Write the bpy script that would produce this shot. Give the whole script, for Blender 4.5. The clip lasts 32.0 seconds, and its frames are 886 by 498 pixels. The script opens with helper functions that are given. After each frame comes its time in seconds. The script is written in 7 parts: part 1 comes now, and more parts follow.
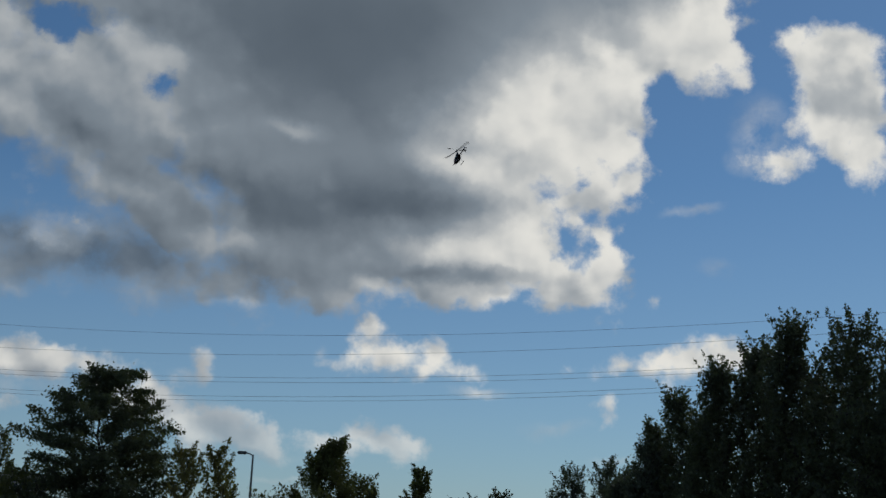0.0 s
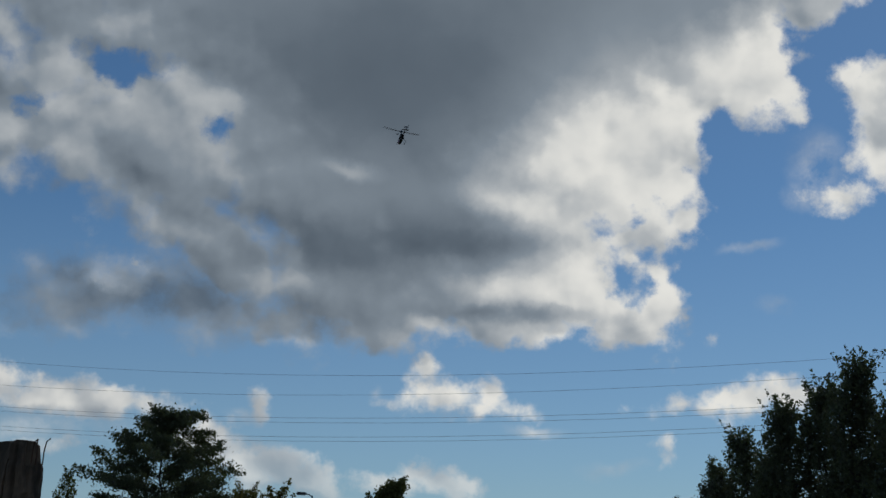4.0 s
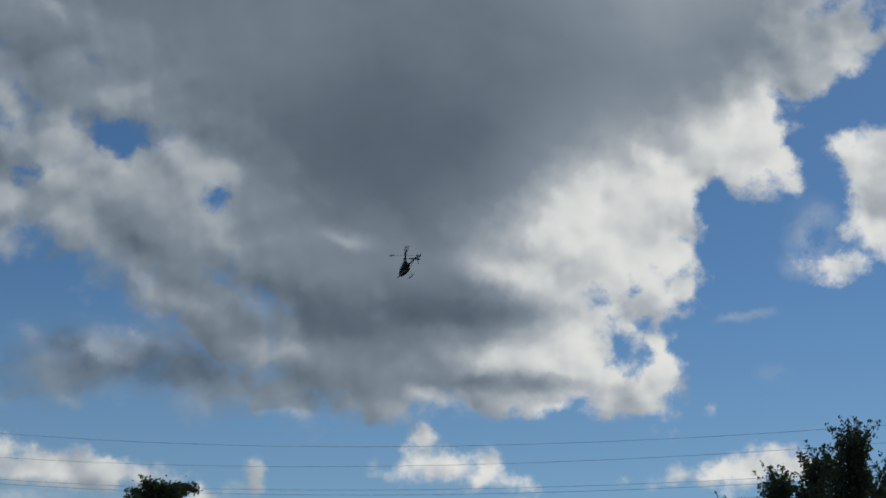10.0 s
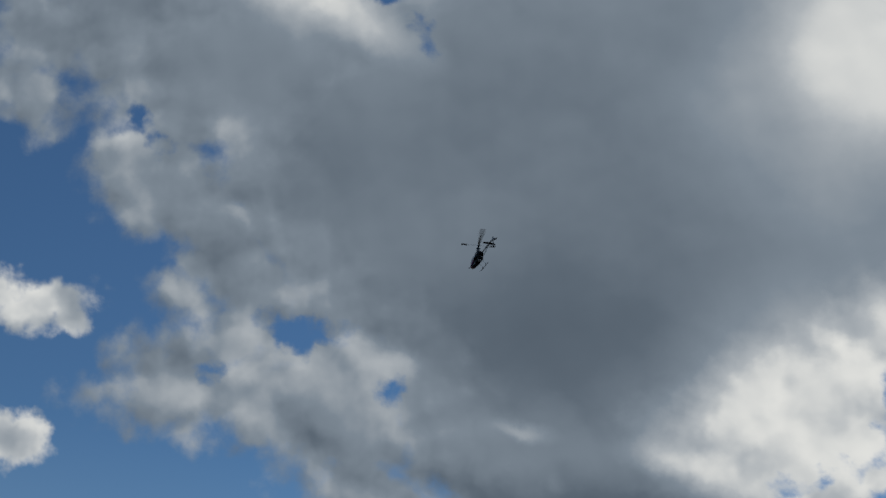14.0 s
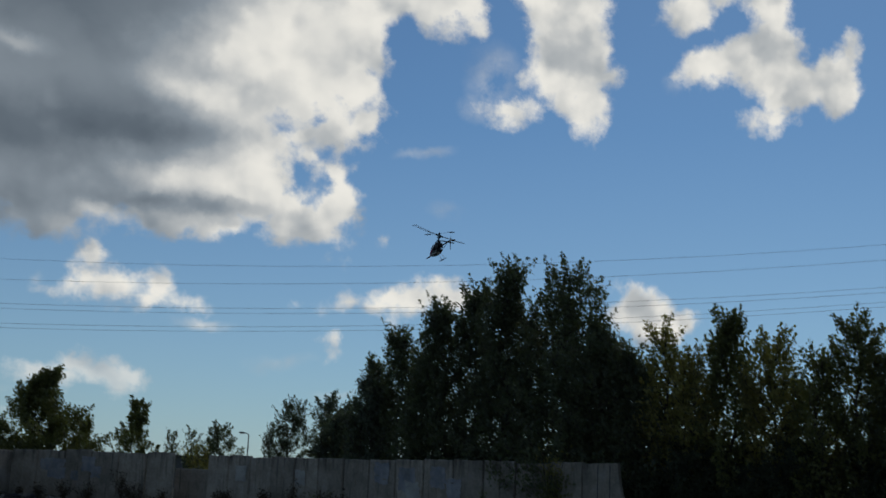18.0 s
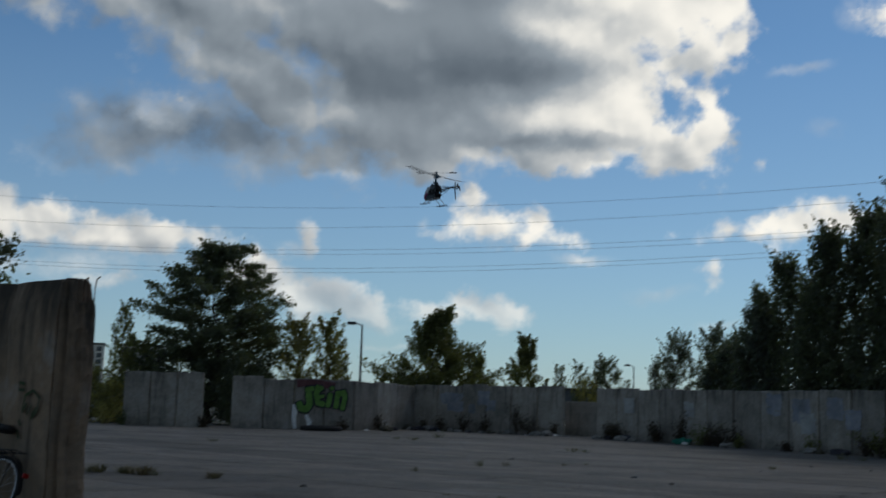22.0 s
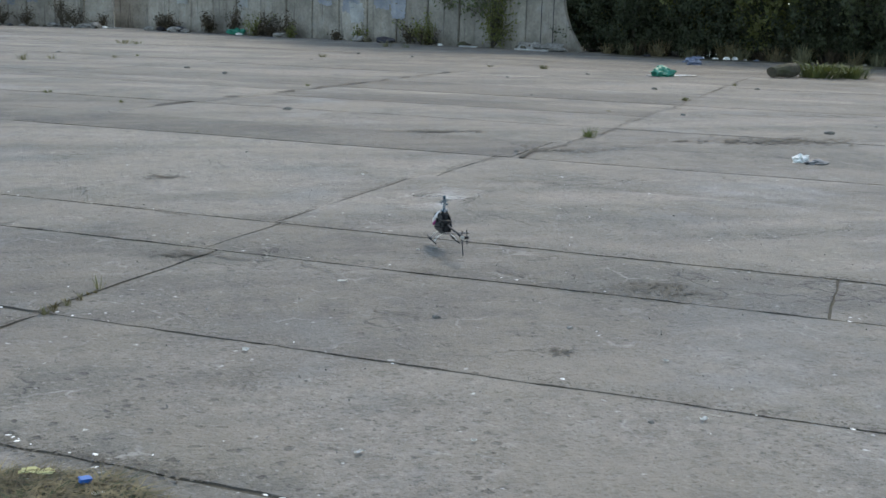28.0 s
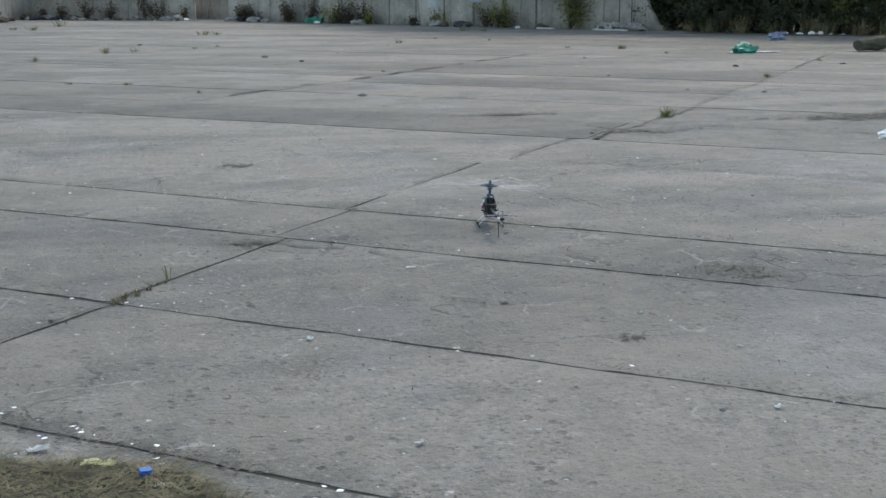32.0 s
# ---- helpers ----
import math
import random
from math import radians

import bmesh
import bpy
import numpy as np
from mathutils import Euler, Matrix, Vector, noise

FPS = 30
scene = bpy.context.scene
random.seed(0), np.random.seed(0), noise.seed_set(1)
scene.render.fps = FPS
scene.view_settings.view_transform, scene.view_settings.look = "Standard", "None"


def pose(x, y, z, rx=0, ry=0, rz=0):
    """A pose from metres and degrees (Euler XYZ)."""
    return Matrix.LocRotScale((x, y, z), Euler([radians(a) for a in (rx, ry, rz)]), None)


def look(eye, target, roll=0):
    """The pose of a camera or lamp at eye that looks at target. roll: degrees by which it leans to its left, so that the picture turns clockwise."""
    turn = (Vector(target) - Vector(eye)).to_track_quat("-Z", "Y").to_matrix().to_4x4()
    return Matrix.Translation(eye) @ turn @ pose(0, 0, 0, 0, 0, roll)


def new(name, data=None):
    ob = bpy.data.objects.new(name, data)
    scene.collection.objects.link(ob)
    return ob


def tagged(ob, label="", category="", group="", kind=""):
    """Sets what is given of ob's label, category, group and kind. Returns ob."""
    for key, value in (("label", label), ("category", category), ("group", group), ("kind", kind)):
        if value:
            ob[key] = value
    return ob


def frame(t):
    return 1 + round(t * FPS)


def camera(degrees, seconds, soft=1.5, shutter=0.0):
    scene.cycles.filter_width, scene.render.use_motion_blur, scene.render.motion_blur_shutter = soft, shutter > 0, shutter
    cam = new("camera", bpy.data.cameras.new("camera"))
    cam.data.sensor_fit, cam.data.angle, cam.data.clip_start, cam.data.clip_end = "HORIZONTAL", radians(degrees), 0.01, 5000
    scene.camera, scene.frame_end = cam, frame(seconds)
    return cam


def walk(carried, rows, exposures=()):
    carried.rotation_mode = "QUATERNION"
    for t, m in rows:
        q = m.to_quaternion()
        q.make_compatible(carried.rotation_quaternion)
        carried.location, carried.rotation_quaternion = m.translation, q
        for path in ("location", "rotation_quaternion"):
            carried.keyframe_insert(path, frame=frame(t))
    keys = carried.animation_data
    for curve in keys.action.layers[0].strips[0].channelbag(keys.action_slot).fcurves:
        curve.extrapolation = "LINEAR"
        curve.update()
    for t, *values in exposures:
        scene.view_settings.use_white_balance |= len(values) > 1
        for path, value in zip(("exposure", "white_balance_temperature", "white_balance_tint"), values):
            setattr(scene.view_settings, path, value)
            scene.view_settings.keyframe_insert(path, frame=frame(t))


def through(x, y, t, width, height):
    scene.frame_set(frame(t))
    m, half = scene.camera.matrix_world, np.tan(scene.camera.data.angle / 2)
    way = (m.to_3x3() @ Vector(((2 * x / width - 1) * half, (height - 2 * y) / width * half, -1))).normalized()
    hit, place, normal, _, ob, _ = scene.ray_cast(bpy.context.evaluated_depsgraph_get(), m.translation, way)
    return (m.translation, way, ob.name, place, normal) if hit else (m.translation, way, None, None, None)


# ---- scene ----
cam = camera(41.5, 32.0, soft=1.5, shutter=0.4)
PATH = [
    (0, pose(0.068, 0.024, 1.333, 104.09, 0, -1.46) @ pose(0, 0, 0, 0, 0, 2.36)),
    (0.5, pose(0.074, 0.024, 1.349, 104.20, 0, -0.87) @ pose(0, 0, 0, 0, 0, 2.40)),
    (1, pose(0.070, 0.024, 1.342, 103.96, 0, -0.77) @ pose(0, 0, 0, 0, 0, 2.49)),
    (1.5, pose(0.053, 0.020, 1.342, 104.33, 0, -0.54) @ pose(0, 0, 0, 0, 0, 2.73)),
    (2, pose(0.016, 0.012, 1.333, 104.32, 0, -0.42) @ pose(0, 0, 0, 0, 0, 2.64)),
    (2.5, pose(-0.033, -0.001, 1.342, 104.15, 0, -0.42) @ pose(0, 0, 0, 0, 0, 2.58)),
    (3, pose(-0.092, -0.018, 1.348, 104.44, 0, 0.03) @ pose(0, 0, 0, 0, 0, 2.47)),
    (3.5, pose(-0.110, -0.022, 1.355, 105.49, 0, 0.89) @ pose(0, 0, 0, 0, 0, 2.51)),
    (5.5, pose(-0.077, 0.002, 1.381, 106.20, 0, 1.75) @ pose(0, 0, 0, 0, 0, 2.67)),
    (6, pose(-0.068, 0.022, 1.391, 106.32, 0, 0.92) @ pose(0, 0, 0, 0, 0, 2.60)),
    (6.5, pose(-0.070, 0.050, 1.404, 106.22, 0, 0.48) @ pose(0, 0, 0, 0, 0, 2.66)),
    (7, pose(-0.084, 0.012, 1.383, 106.20, 0, 0.22) @ pose(0, 0, 0, 0, 0, 2.68)),
    (7.5, pose(-0.065, -0.020, 1.374, 106.17, 0, 0.12) @ pose(0, 0, 0, 0, 0, 2.51)),
    (8, pose(-0.015, -0.059, 1.375, 106.45, 0, -0.51) @ pose(0, 0, 0, 0, 0, 2.26)),
    (8.5, pose(0.065, -0.091, 1.387, 106.90, 0, -1.16) @ pose(0, 0, 0, 0, 0, 2.15)),
    (9, pose(0.111, -0.103, 1.381, 108.62, 0, -0.44) @ pose(0, 0, 0, 0, 0, 2.37)),
    (9.5, pose(0.102, -0.082, 1.371, 109.94, 0, 0.37) @ pose(0, 0, 0, 0, 0, 2.38)),
    (10, pose(0.088, -0.040, 1.396, 109.28, 0, 1.40) @ pose(0, 0, 0, 0, 0, 2.55)),
    (10.5, pose(0.060, -0.012, 1.429, 108.15, 0, 2.19) @ pose(0, 0, 0, 0, 0, 2.38)),
    (11, pose(0.020, 0.015, 1.437, 108.72, 0, 3.81) @ pose(0, 0, 0, 0, 0, 2.70)),
    (11.5, pose(0.006, 0.009, 1.440, 109.58, 0, 4.86) @ pose(0, 0, 0, 0, 0, 2.93)),
    (12, pose(0.002, 0.005, 1.409, 114.73, 0, 6.99) @ pose(0, 0, 0, 0, 0, 3.28)),
    (12.5, pose(-0.000, 0.003, 1.393, 118.17, 0, 9.61) @ pose(0, 0, 0, 0, 0, 3.60)),
    (13, pose(-0.003, 0.003, 1.384, 120.72, 0, 12.56) @ pose(0, 0, 0, 0, 0, 4.69)),
    (13.5, pose(-0.007, 0.004, 1.377, 119.64, 0, 12.56) @ pose(0, 0, 0, 0, 0, 4.80)),
    (15.5, pose(-0.040, 0.023, 1.344, 111.41, 0, -1.89) @ pose(0, 0, 0, 0, 0, 4.82)),
    (16, pose(-0.048, 0.017, 1.388, 108.17, 0, -7.23) @ pose(0, 0, 0, 0, 0, 3.45)),
    (16.5, pose(0.011, 0.004, 1.343, 105.41, 0, -9.85) @ pose(0, 0, 0, 0, 0, 3.05)),
    (17, pose(0.024, -0.012, 1.404, 102.32, 0, -12.40) @ pose(0, 0, 0, 0, 0, 2.37)),
    (17.5, pose(0.002, -0.072, 1.340, 102.75, 0, -14.25) @ pose(0, 0, 0, 0, 0, 2.28)),
    (18, pose(0.041, -0.083, 1.350, 101.46, 0, -15.00) @ pose(0, 0, 0, 0, 0, 2.31)),
    (18.5, pose(0.054, -0.011, 1.402, 99.95, 0, -17.69) @ pose(0, 0, 0, 0, 0, 1.84)),
    (19, pose(0.051, -0.019, 1.362, 98.94, 0, -19.37) @ pose(0, 0, 0, 0, 0, 1.93)),
    (19.5, pose(0.045, -0.019, 1.422, 98.55, 0, -19.30) @ pose(0, 0, 0, 0, 0, 1.57)),
    (20, pose(-0.044, -0.036, 1.421, 98.29, 0, -18.53) @ pose(0, 0, 0, 0, 0, 1.37)),
    (20.5, pose(-0.072, -0.049, 1.364, 98.01, 0, -10.08) @ pose(0, 0, 0, 0, 0, 1.92)),
    (21, pose(-0.035, -0.031, 1.377, 98.50, 0, -7.10) @ pose(0, 0, 0, 0, 0, 1.82)),
    (21.5, pose(-0.036, -0.037, 1.388, 98.40, 0, -1.41) @ pose(0, 0, 0, 0, 0, 2.86)),
    (22, pose(-0.034, -0.027, 1.396, 97.51, 0, 3.33) @ pose(0, 0, 0, 0, 0, 1.90)),
    (22.5, pose(-0.009, 0.021, 1.393, 95.00, 0, 6.48) @ pose(0, 0, 0, 0, 0, 2.13)),
    (23, pose(-0.007, 0.040, 1.410, 95.14, 0, 7.30) @ pose(0, 0, 0, 0, 0, 1.98)),
    (23.5, pose(-0.038, 0.037, 1.394, 92.15, 0, 5.80) @ pose(0, 0, 0, 0, 0, 1.76)),
    (24, pose(-0.070, 0.044, 1.372, 88.99, 0, 3.38) @ pose(0, 0, 0, 0, 0, 1.56)),
    (24.5, pose(-0.106, 0.105, 1.372, 85.88, 0, 3.96) @ pose(0, 0, 0, 0, 0, 1.94)),
    (24.7, pose(-0.090, 0.100, 1.385, 85.6, 0, 3.6) @ pose(0, 0, 0, 0, 0, 1.65)),
    (25, pose(-0.077, 0.103, 1.392, 86.50, 0, 1.09) @ pose(0, 0, 0, 0, 0, 1.65)),
    (25.5, pose(0.008, 0.096, 1.382, 86.34, 0, -6.84) @ pose(0, 0, 0, 0, 0, 1.80)),
    (26, pose(0.024, 0.106, 1.367, 84.97, 0, -14.02) @ pose(0, 0, 0, 0, 0, 1.41)),
    (26.5, pose(0.022, 0.068, 1.347, 82.68, 0, -16.12) @ pose(0, 0, 0, 0, 0, 1.48)),
    (28.5, pose(0.003, -0.032, 1.351, 78.09, 0, -18.75) @ pose(0, 0, 0, 0, 0, 1.68)),
    (29, pose(-0.012, -0.030, 1.360, 78.39, 0, -17.65) @ pose(0, 0, 0, 0, 0, 1.55)),
    (29.5, pose(-0.007, -0.030, 1.360, 78.24, 0, -17.14) @ pose(0, 0, 0, 0, 0, 1.55)),
    (30, pose(-0.005, -0.029, 1.365, 77.99, 0, -16.76) @ pose(0, 0, 0, 0, 0, 1.22)),
    (30.5, pose(0.008, -0.017, 1.358, 78.24, 0, -16.42) @ pose(0, 0, 0, 0, 0, 0.68)),
    (31, pose(0.065, 0.023, 1.345, 77.29, 0, -16.08) @ pose(0, 0, 0, 0, 0, 0.73)),
    (31.5, pose(0.070, 0.038, 1.343, 77.75, 0, -14.98) @ pose(0, 0, 0, 0, 0, -0.42)),
    (32, pose(0.103, 0.027, 1.339, 77.55, 0, -14.39) @ pose(0, 0, 0, 0, 0, -0.06)),
]
walk(cam, PATH, exposures=[(0, -0.22, 6400, 10), (7, -0.2, 6250, 10), (9, -0.22, 6200, 10), (13, -0.22, 6200, 10), (16, -0.22, 6450, 10), (18, -0.1, 6500, 10), (20, 0.17, 6550, 10), (22, 0.1, 6600, 10), (23, 0.24, 6600, 10), (24, 0.95, 7100, 10), (24.6, 1.8, 6900, 10), (25, 1.95, 6650, 10), (26, 2.2, 7500, 10), (26.5, 2.35, 7500, 10),
                           (28.5, 2.55, 7500, 10), (32, 2.55, 7500, 10)])
# ---------------------------------------------------------------- sky and sun
SUN_AZIMUTH, SUN_HEIGHT = 36.0, 44.0      # degrees; azimuth to the right of +y


class Nodes:
    """Short hand for wiring one node tree."""

    def __init__(self, tree):
        self.tree = tree
        tree.nodes.clear()

    def add(self, kind, inputs=(), **settings):
        node = self.tree.nodes.new(kind)
        if "operation" in settings:
            node.operation = settings["operation"]
        if "use_clamp" in settings:
            node.use_clamp = settings["use_clamp"]
        if "interpolation_type" in settings:
            node.interpolation_type = settings["interpolation_type"]
        if "clamp" in settings:
            node.clamp = settings["clamp"]
        if "data_type" in settings:
            node.data_type, node.blend_type = settings["data_type"], settings["blend_type"]
        if "rotation_type" in settings:
            node.rotation_type = settings["rotation_type"]
        if "vector_type" in settings:
            node.vector_type = settings["vector_type"]
        if "feature" in settings:
            node.feature = settings["feature"]
        for key, value in (inputs.items() if isinstance(inputs, dict) else enumerate(inputs)):
            if value is None:
                continue
            if hasattr(value, "is_linked"):
                self.tree.links.new(value, node.inputs[key])
            else:
                node.inputs[key].default_value = value
        return node

    def math(self, op, *values, clamp=False):
        return self.add("ShaderNodeMath", values, operation=op, use_clamp=clamp).outputs[0]

    def vec(self, op, *values):
        node = self.add("ShaderNodeVectorMath", operation=op)
        for n, value in enumerate(values):
            if hasattr(value, "is_linked"):
                self.tree.links.new(value, node.inputs[n])
            elif op == "SCALE" and n == 1:
                node.inputs[3].default_value = value
            else:
                node.inputs[n].default_value = value
        return node.outputs[1] if op in ("LENGTH", "DOT_PRODUCT", "DISTANCE") else node.outputs[0]

    def noise(self, vector, scale, detail=4.0, rough=0.55, out=0, lac=2.0):
        return self.add("ShaderNodeTexNoise", {"Vector": vector, "Scale": scale, "Detail": detail, "Roughness": rough, "Lacunarity": lac}).outputs[out]

    def ramp(self, value, lo, hi, a=0.0, b=1.0, smooth=False):
        node = self.add("ShaderNodeMapRange", (value, lo, hi, a, b), interpolation_type="SMOOTHSTEP" if smooth else "LINEAR", clamp=True)
        return node.outputs[0]

    def mix(self, factor, a, b, mode="MIX"):
        node = self.add("ShaderNodeMix", data_type="RGBA", blend_type=mode)
        for n, value in ((0, factor), (6, a), (7, b)):
            if hasattr(value, "is_linked"):
                self.tree.links.new(value, node.inputs[n])
            else:
                node.inputs[n].default_value = value if n == 0 else (*value, 1)[:4]
        return node.outputs[2]


def build_sky():
    world = bpy.data.worlds.new("sky")
    scene.world = world
    world.use_nodes = True
    n = Nodes(world.node_tree)
    way = n.add("ShaderNodeTexCoord").outputs["Generated"]
    sky = n.add("ShaderNodeTexSky")
    sky.sky_type, sky.sun_disc = "NISHITA", False
    sky.sun_elevation, sky.sun_rotation = radians(SUN_HEIGHT), radians(SUN_AZIMUTH)
    sky.air_density, sky.dust_density, sky.ozone_density = 1.0, 0.15, 2.0
    blue = n.mix(1.0, sky.outputs[0], (SKY_GAIN * 0.66, SKY_GAIN * 0.92, SKY_GAIN * 1.09), "MULTIPLY")

    low = n.ramp(n.add("ShaderNodeSeparateXYZ", (way,)).outputs[2], 0.30, -0.02, 0.0, 0.46)
    blue = n.mix(low, blue, (0.29, 0.40, 0.535))

    # a flat chart of the sky before the lens: u to the right, v upwards, tilted up by 20 degrees
    turned = n.add("ShaderNodeVectorRotate", {"Vector": way, "Axis": (1, 0, 0), "Angle": radians(-20)}, rotation_type="AXIS_ANGLE").outputs[0]
    xyz = n.add("ShaderNodeSeparateXYZ", (turned,)).outputs
    depth = n.math("MAXIMUM", xyz[1], 0.12)
    chart = n.add("ShaderNodeCombineXYZ", (n.math("DIVIDE", xyz[0], depth), n.math("DIVIDE", xyz[2], depth), 0.0)).outputs[0]
    front = n.ramp(xyz[1], 0.45, 0.7)

    billow = n.noise(chart, 7.0, 3.0, 0.5, out=1)
    curl = n.noise(chart, 26.0, 5.0, 0.62, out=1)
    warp = n.vec("ADD", n.vec("SCALE", n.vec("SUBTRACT", billow, (0.5, 0.5, 0.5)), 0.018), n.vec("SCALE", n.vec("SUBTRACT", curl, (0.5, 0.5, 0.5)), 0.034))
    flat = n.vec("MULTIPLY", warp, (1, 1, 0))
    bent = n.vec("ADD", chart, flat)
    soft = n.vec("ADD", chart, n.vec("SCALE", flat, 0.6))
    torn = n.vec("ADD", chart, n.vec("SCALE", flat, 1.6))

    fields = {"mass": None, "wing": None, "puff": None, "dim": None, "hole": None, "dark": None, "lit": None}

    # the chart turned by steps of ten degrees, so that an oval cloud needs two nodes only
    turned_charts = {}

    def ring(u, v, a, b, angle, vector):
        step = round(angle / 10) * 10
        key = (vector.node.name, step)
        if key not in turned_charts:
            turned_charts[key] = n.add("ShaderNodeVectorRotate", {"Vector": vector, "Axis": (0, 0, 1), "Angle": radians(-step)}, rotation_type="AXIS_ANGLE").outputs[0] if step else vector
        c, s = math.cos(radians(step)), math.sin(radians(step))
        return n.vec("LENGTH", n.vec("MULTIPLY_ADD", turned_charts[key], (1 / a, 1 / b, 0), (-(u * c + v * s) / a, (u * s - v * c) / b, 0)))

    def rise(name, u, v, a, b, angle, vector, blend):
        # signed height inside the cloud, in chart units, so that large and small clouds have like edges
        r = n.math("MULTIPLY_ADD", ring(u, v, a, b, angle, vector), -min(a, b), min(a, b))
        fields[name] = r if fields[name] is None else n.math("SMOOTH_MAX", fields[name], r, blend)

    def mass(*values):
        rise("mass", *values, bent, 0.008)

    def wing(*values):
        rise("wing", *values, bent, 0.012)

    def puff(*values):
        rise("puff", *values, bent, 0.004)

    def hole(*values):
        rise("hole", *values, torn, 0.003)

    def glow(name, u, v, a, b, angle, strength):
        r = n.ramp(ring(u, v, a, b, angle, soft), 1.7, 0.05, 0.0, strength, smooth=True)
        fields[name] = r if fields[name] is None else n.math("ADD", fields[name], r)

    def dim(*values):
        glow("dim", *values)

    def dark(*values):
        glow("dark", *values)

    def lit(*values):
        glow("lit", *values)

    # the great cloud
    mass(-0.041, 0.086, 0.230, 0.127, 3)
    mass(0.106, -0.006, 0.094, 0.059, 3)
    mass(0.232, 0.085, 0.040, 0.046, 3)
    mass(0.179, 0.091, 0.077, 0.052, 3)
    mass(0.275, 0.167, 0.081, 0.036, 18)
    mass(0.174, -0.030, 0.031, 0.026, 3)
    mass(0.126, 0.008, 0.067, 0.052, 3)
    mass(0.029, -0.084, 0.109, 0.062, -2)
    mass(0.096, -0.105, 0.035, 0.039, 3)
    mass(0.162, -0.107, 0.016, 0.033, 3)
    mass(0.139, -0.134, 0.027, 0.010, 3)
    mass(-0.082, -0.094, 0.141, 0.061, -5)
    mass(-0.154, -0.131, 0.068, 0.029, -2)
    mass(-0.109, -0.144, 0.078, 0.015, 3)
    mass(-0.194, -0.094, 0.053, 0.041, -27)
    mass(-0.239, -0.057, 0.073, 0.032, -22)
    mass(-0.269, -0.005, 0.121, 0.041, -9)
    mass(-0.342, 0.015, 0.082, 0.035, -7)
    mass(-0.148, 0.115, 0.201, 0.077, 3)
    mass(-0.244, 0.120, 0.158, 0.033, -2)
    mass(-0.300, 0.048, 0.067, 0.029, -7)
    mass(-0.218, 0.047, 0.029, 0.024, 3)
    mass(-0.420, 0.031, 0.072, 0.043, 3)
    mass(0.046, -0.130, 0.063, 0.017, 1)
    mass(-0.080, -0.016, 0.184, 0.092, -7)
    mass(0.105, -0.134, 0.044, 0.013, 3)
    mass(-0.086, 0.235, 0.306, 0.203, -2)
    mass(-0.348, 0.326, 0.182, 0.102, -3)
    mass(-0.437, 0.211, 0.095, 0.053, -27)
    mass(-0.368, 0.136, 0.075, 0.040, -36)
    mass(-0.493, 0.385, 0.076, 0.067, -4)
    mass(-0.411, 0.110, 0.025, 0.022, -1)
    mass(-0.366, 0.074, 0.032, 0.029, -30)
    mass(-0.286, 0.022, 0.102, 0.045, -10)
    mass(-0.406, 0.012, 0.064, 0.021, -8)
    mass(-0.477, 0.019, 0.038, 0.013, 0)
    mass(-0.221, 0.050, 0.020, 0.015, -0)
    mass(0.059, 0.254, 0.235, 0.235, -2)
    mass(0.132, 0.062, 0.057, 0.079, -0)
    mass(-0.575, 0.298, 0.059, 0.030, -38)
    mass(-0.574, 0.367, 0.072, 0.045, -23)
    mass(-0.619, 0.320, 0.048, 0.027, -33)
    mass(-0.262, 0.398, 0.081, 0.060, -4)
    mass(-0.572, 0.419, 0.036, 0.036, -4)
    mass(-0.205, -0.013, 0.099, 0.030, 1)
    # its dim wing
    wing(-0.303, -0.119, 0.080, 0.025, 6)
    wing(-0.354, -0.133, 0.029, 0.017, 3)
    wing(-0.242, -0.128, 0.049, 0.023, -2)
    wing(-0.335, -0.105, 0.034, 0.014, 3)
    wing(-0.212, -0.134, 0.029, 0.020, 3)
    # fair clouds, high
    puff(-0.287, -0.094, 0.006, 0.005, 3)
    puff(-0.560, 0.097, 0.062, 0.024, -4)
    puff(-0.520, 0.083, 0.024, 0.020, -0)
    puff(-0.605, 0.116, 0.029, 0.014, -1)
    puff(-0.574, -0.021, 0.046, 0.027, 1)
    puff(-0.622, 0.439, 0.037, 0.019, -4)
    puff(0.350, 0.079, 0.036, 0.033, 8)
    puff(0.361, 0.038, 0.043, 0.042, 7)
    puff(0.382, 0.005, 0.022, 0.031, 7)
    puff(0.342, 0.023, 0.032, 0.019, 7)
    puff(0.308, -0.016, 0.022, 0.012, 7)
    puff(0.312, 0.090, 0.015, 0.011, 8)
    puff(0.395, 0.032, 0.015, 0.018, 7)
    puff(0.467, 0.100, 0.031, 0.021, 8)
    puff(0.504, 0.117, 0.048, 0.018, 8)
    puff(0.545, 0.113, 0.024, 0.026, 8)
    puff(0.497, 0.055, 0.033, 0.017, 27)
    puff(0.554, 0.062, 0.037, 0.035, 7)
    puff(0.581, 0.039, 0.043, 0.029, 7)
    puff(0.621, 0.049, 0.031, 0.034, 27)
    puff(0.524, 0.063, 0.029, 0.023, 7)
    puff(0.637, 0.078, 0.012, 0.018, 7)
    puff(0.566, 0.010, 0.023, 0.012, 6)
    puff(0.398, 0.147, 0.014, 0.009, 27)
    puff(0.480, 0.224, 0.021, 0.013, 7)
    dim(0.291, 0.009, 0.019, 0.026, 7, 0.55)
    dim(0.279, -0.017, 0.012, 0.010, 7, 0.4)
    dim(0.238, -0.061, 0.020, 0.004, 6, 0.4)
    dim(0.265, -0.112, 0.016, 0.007, -10, 0.3)
    dim(0.462, 0.030, 0.011, 0.008, 7, 0.4)
    # fair clouds, low
    puff(-0.038, -0.173, 0.011, 0.012, 5)
    puff(-0.039, -0.192, 0.015, 0.018, 5)
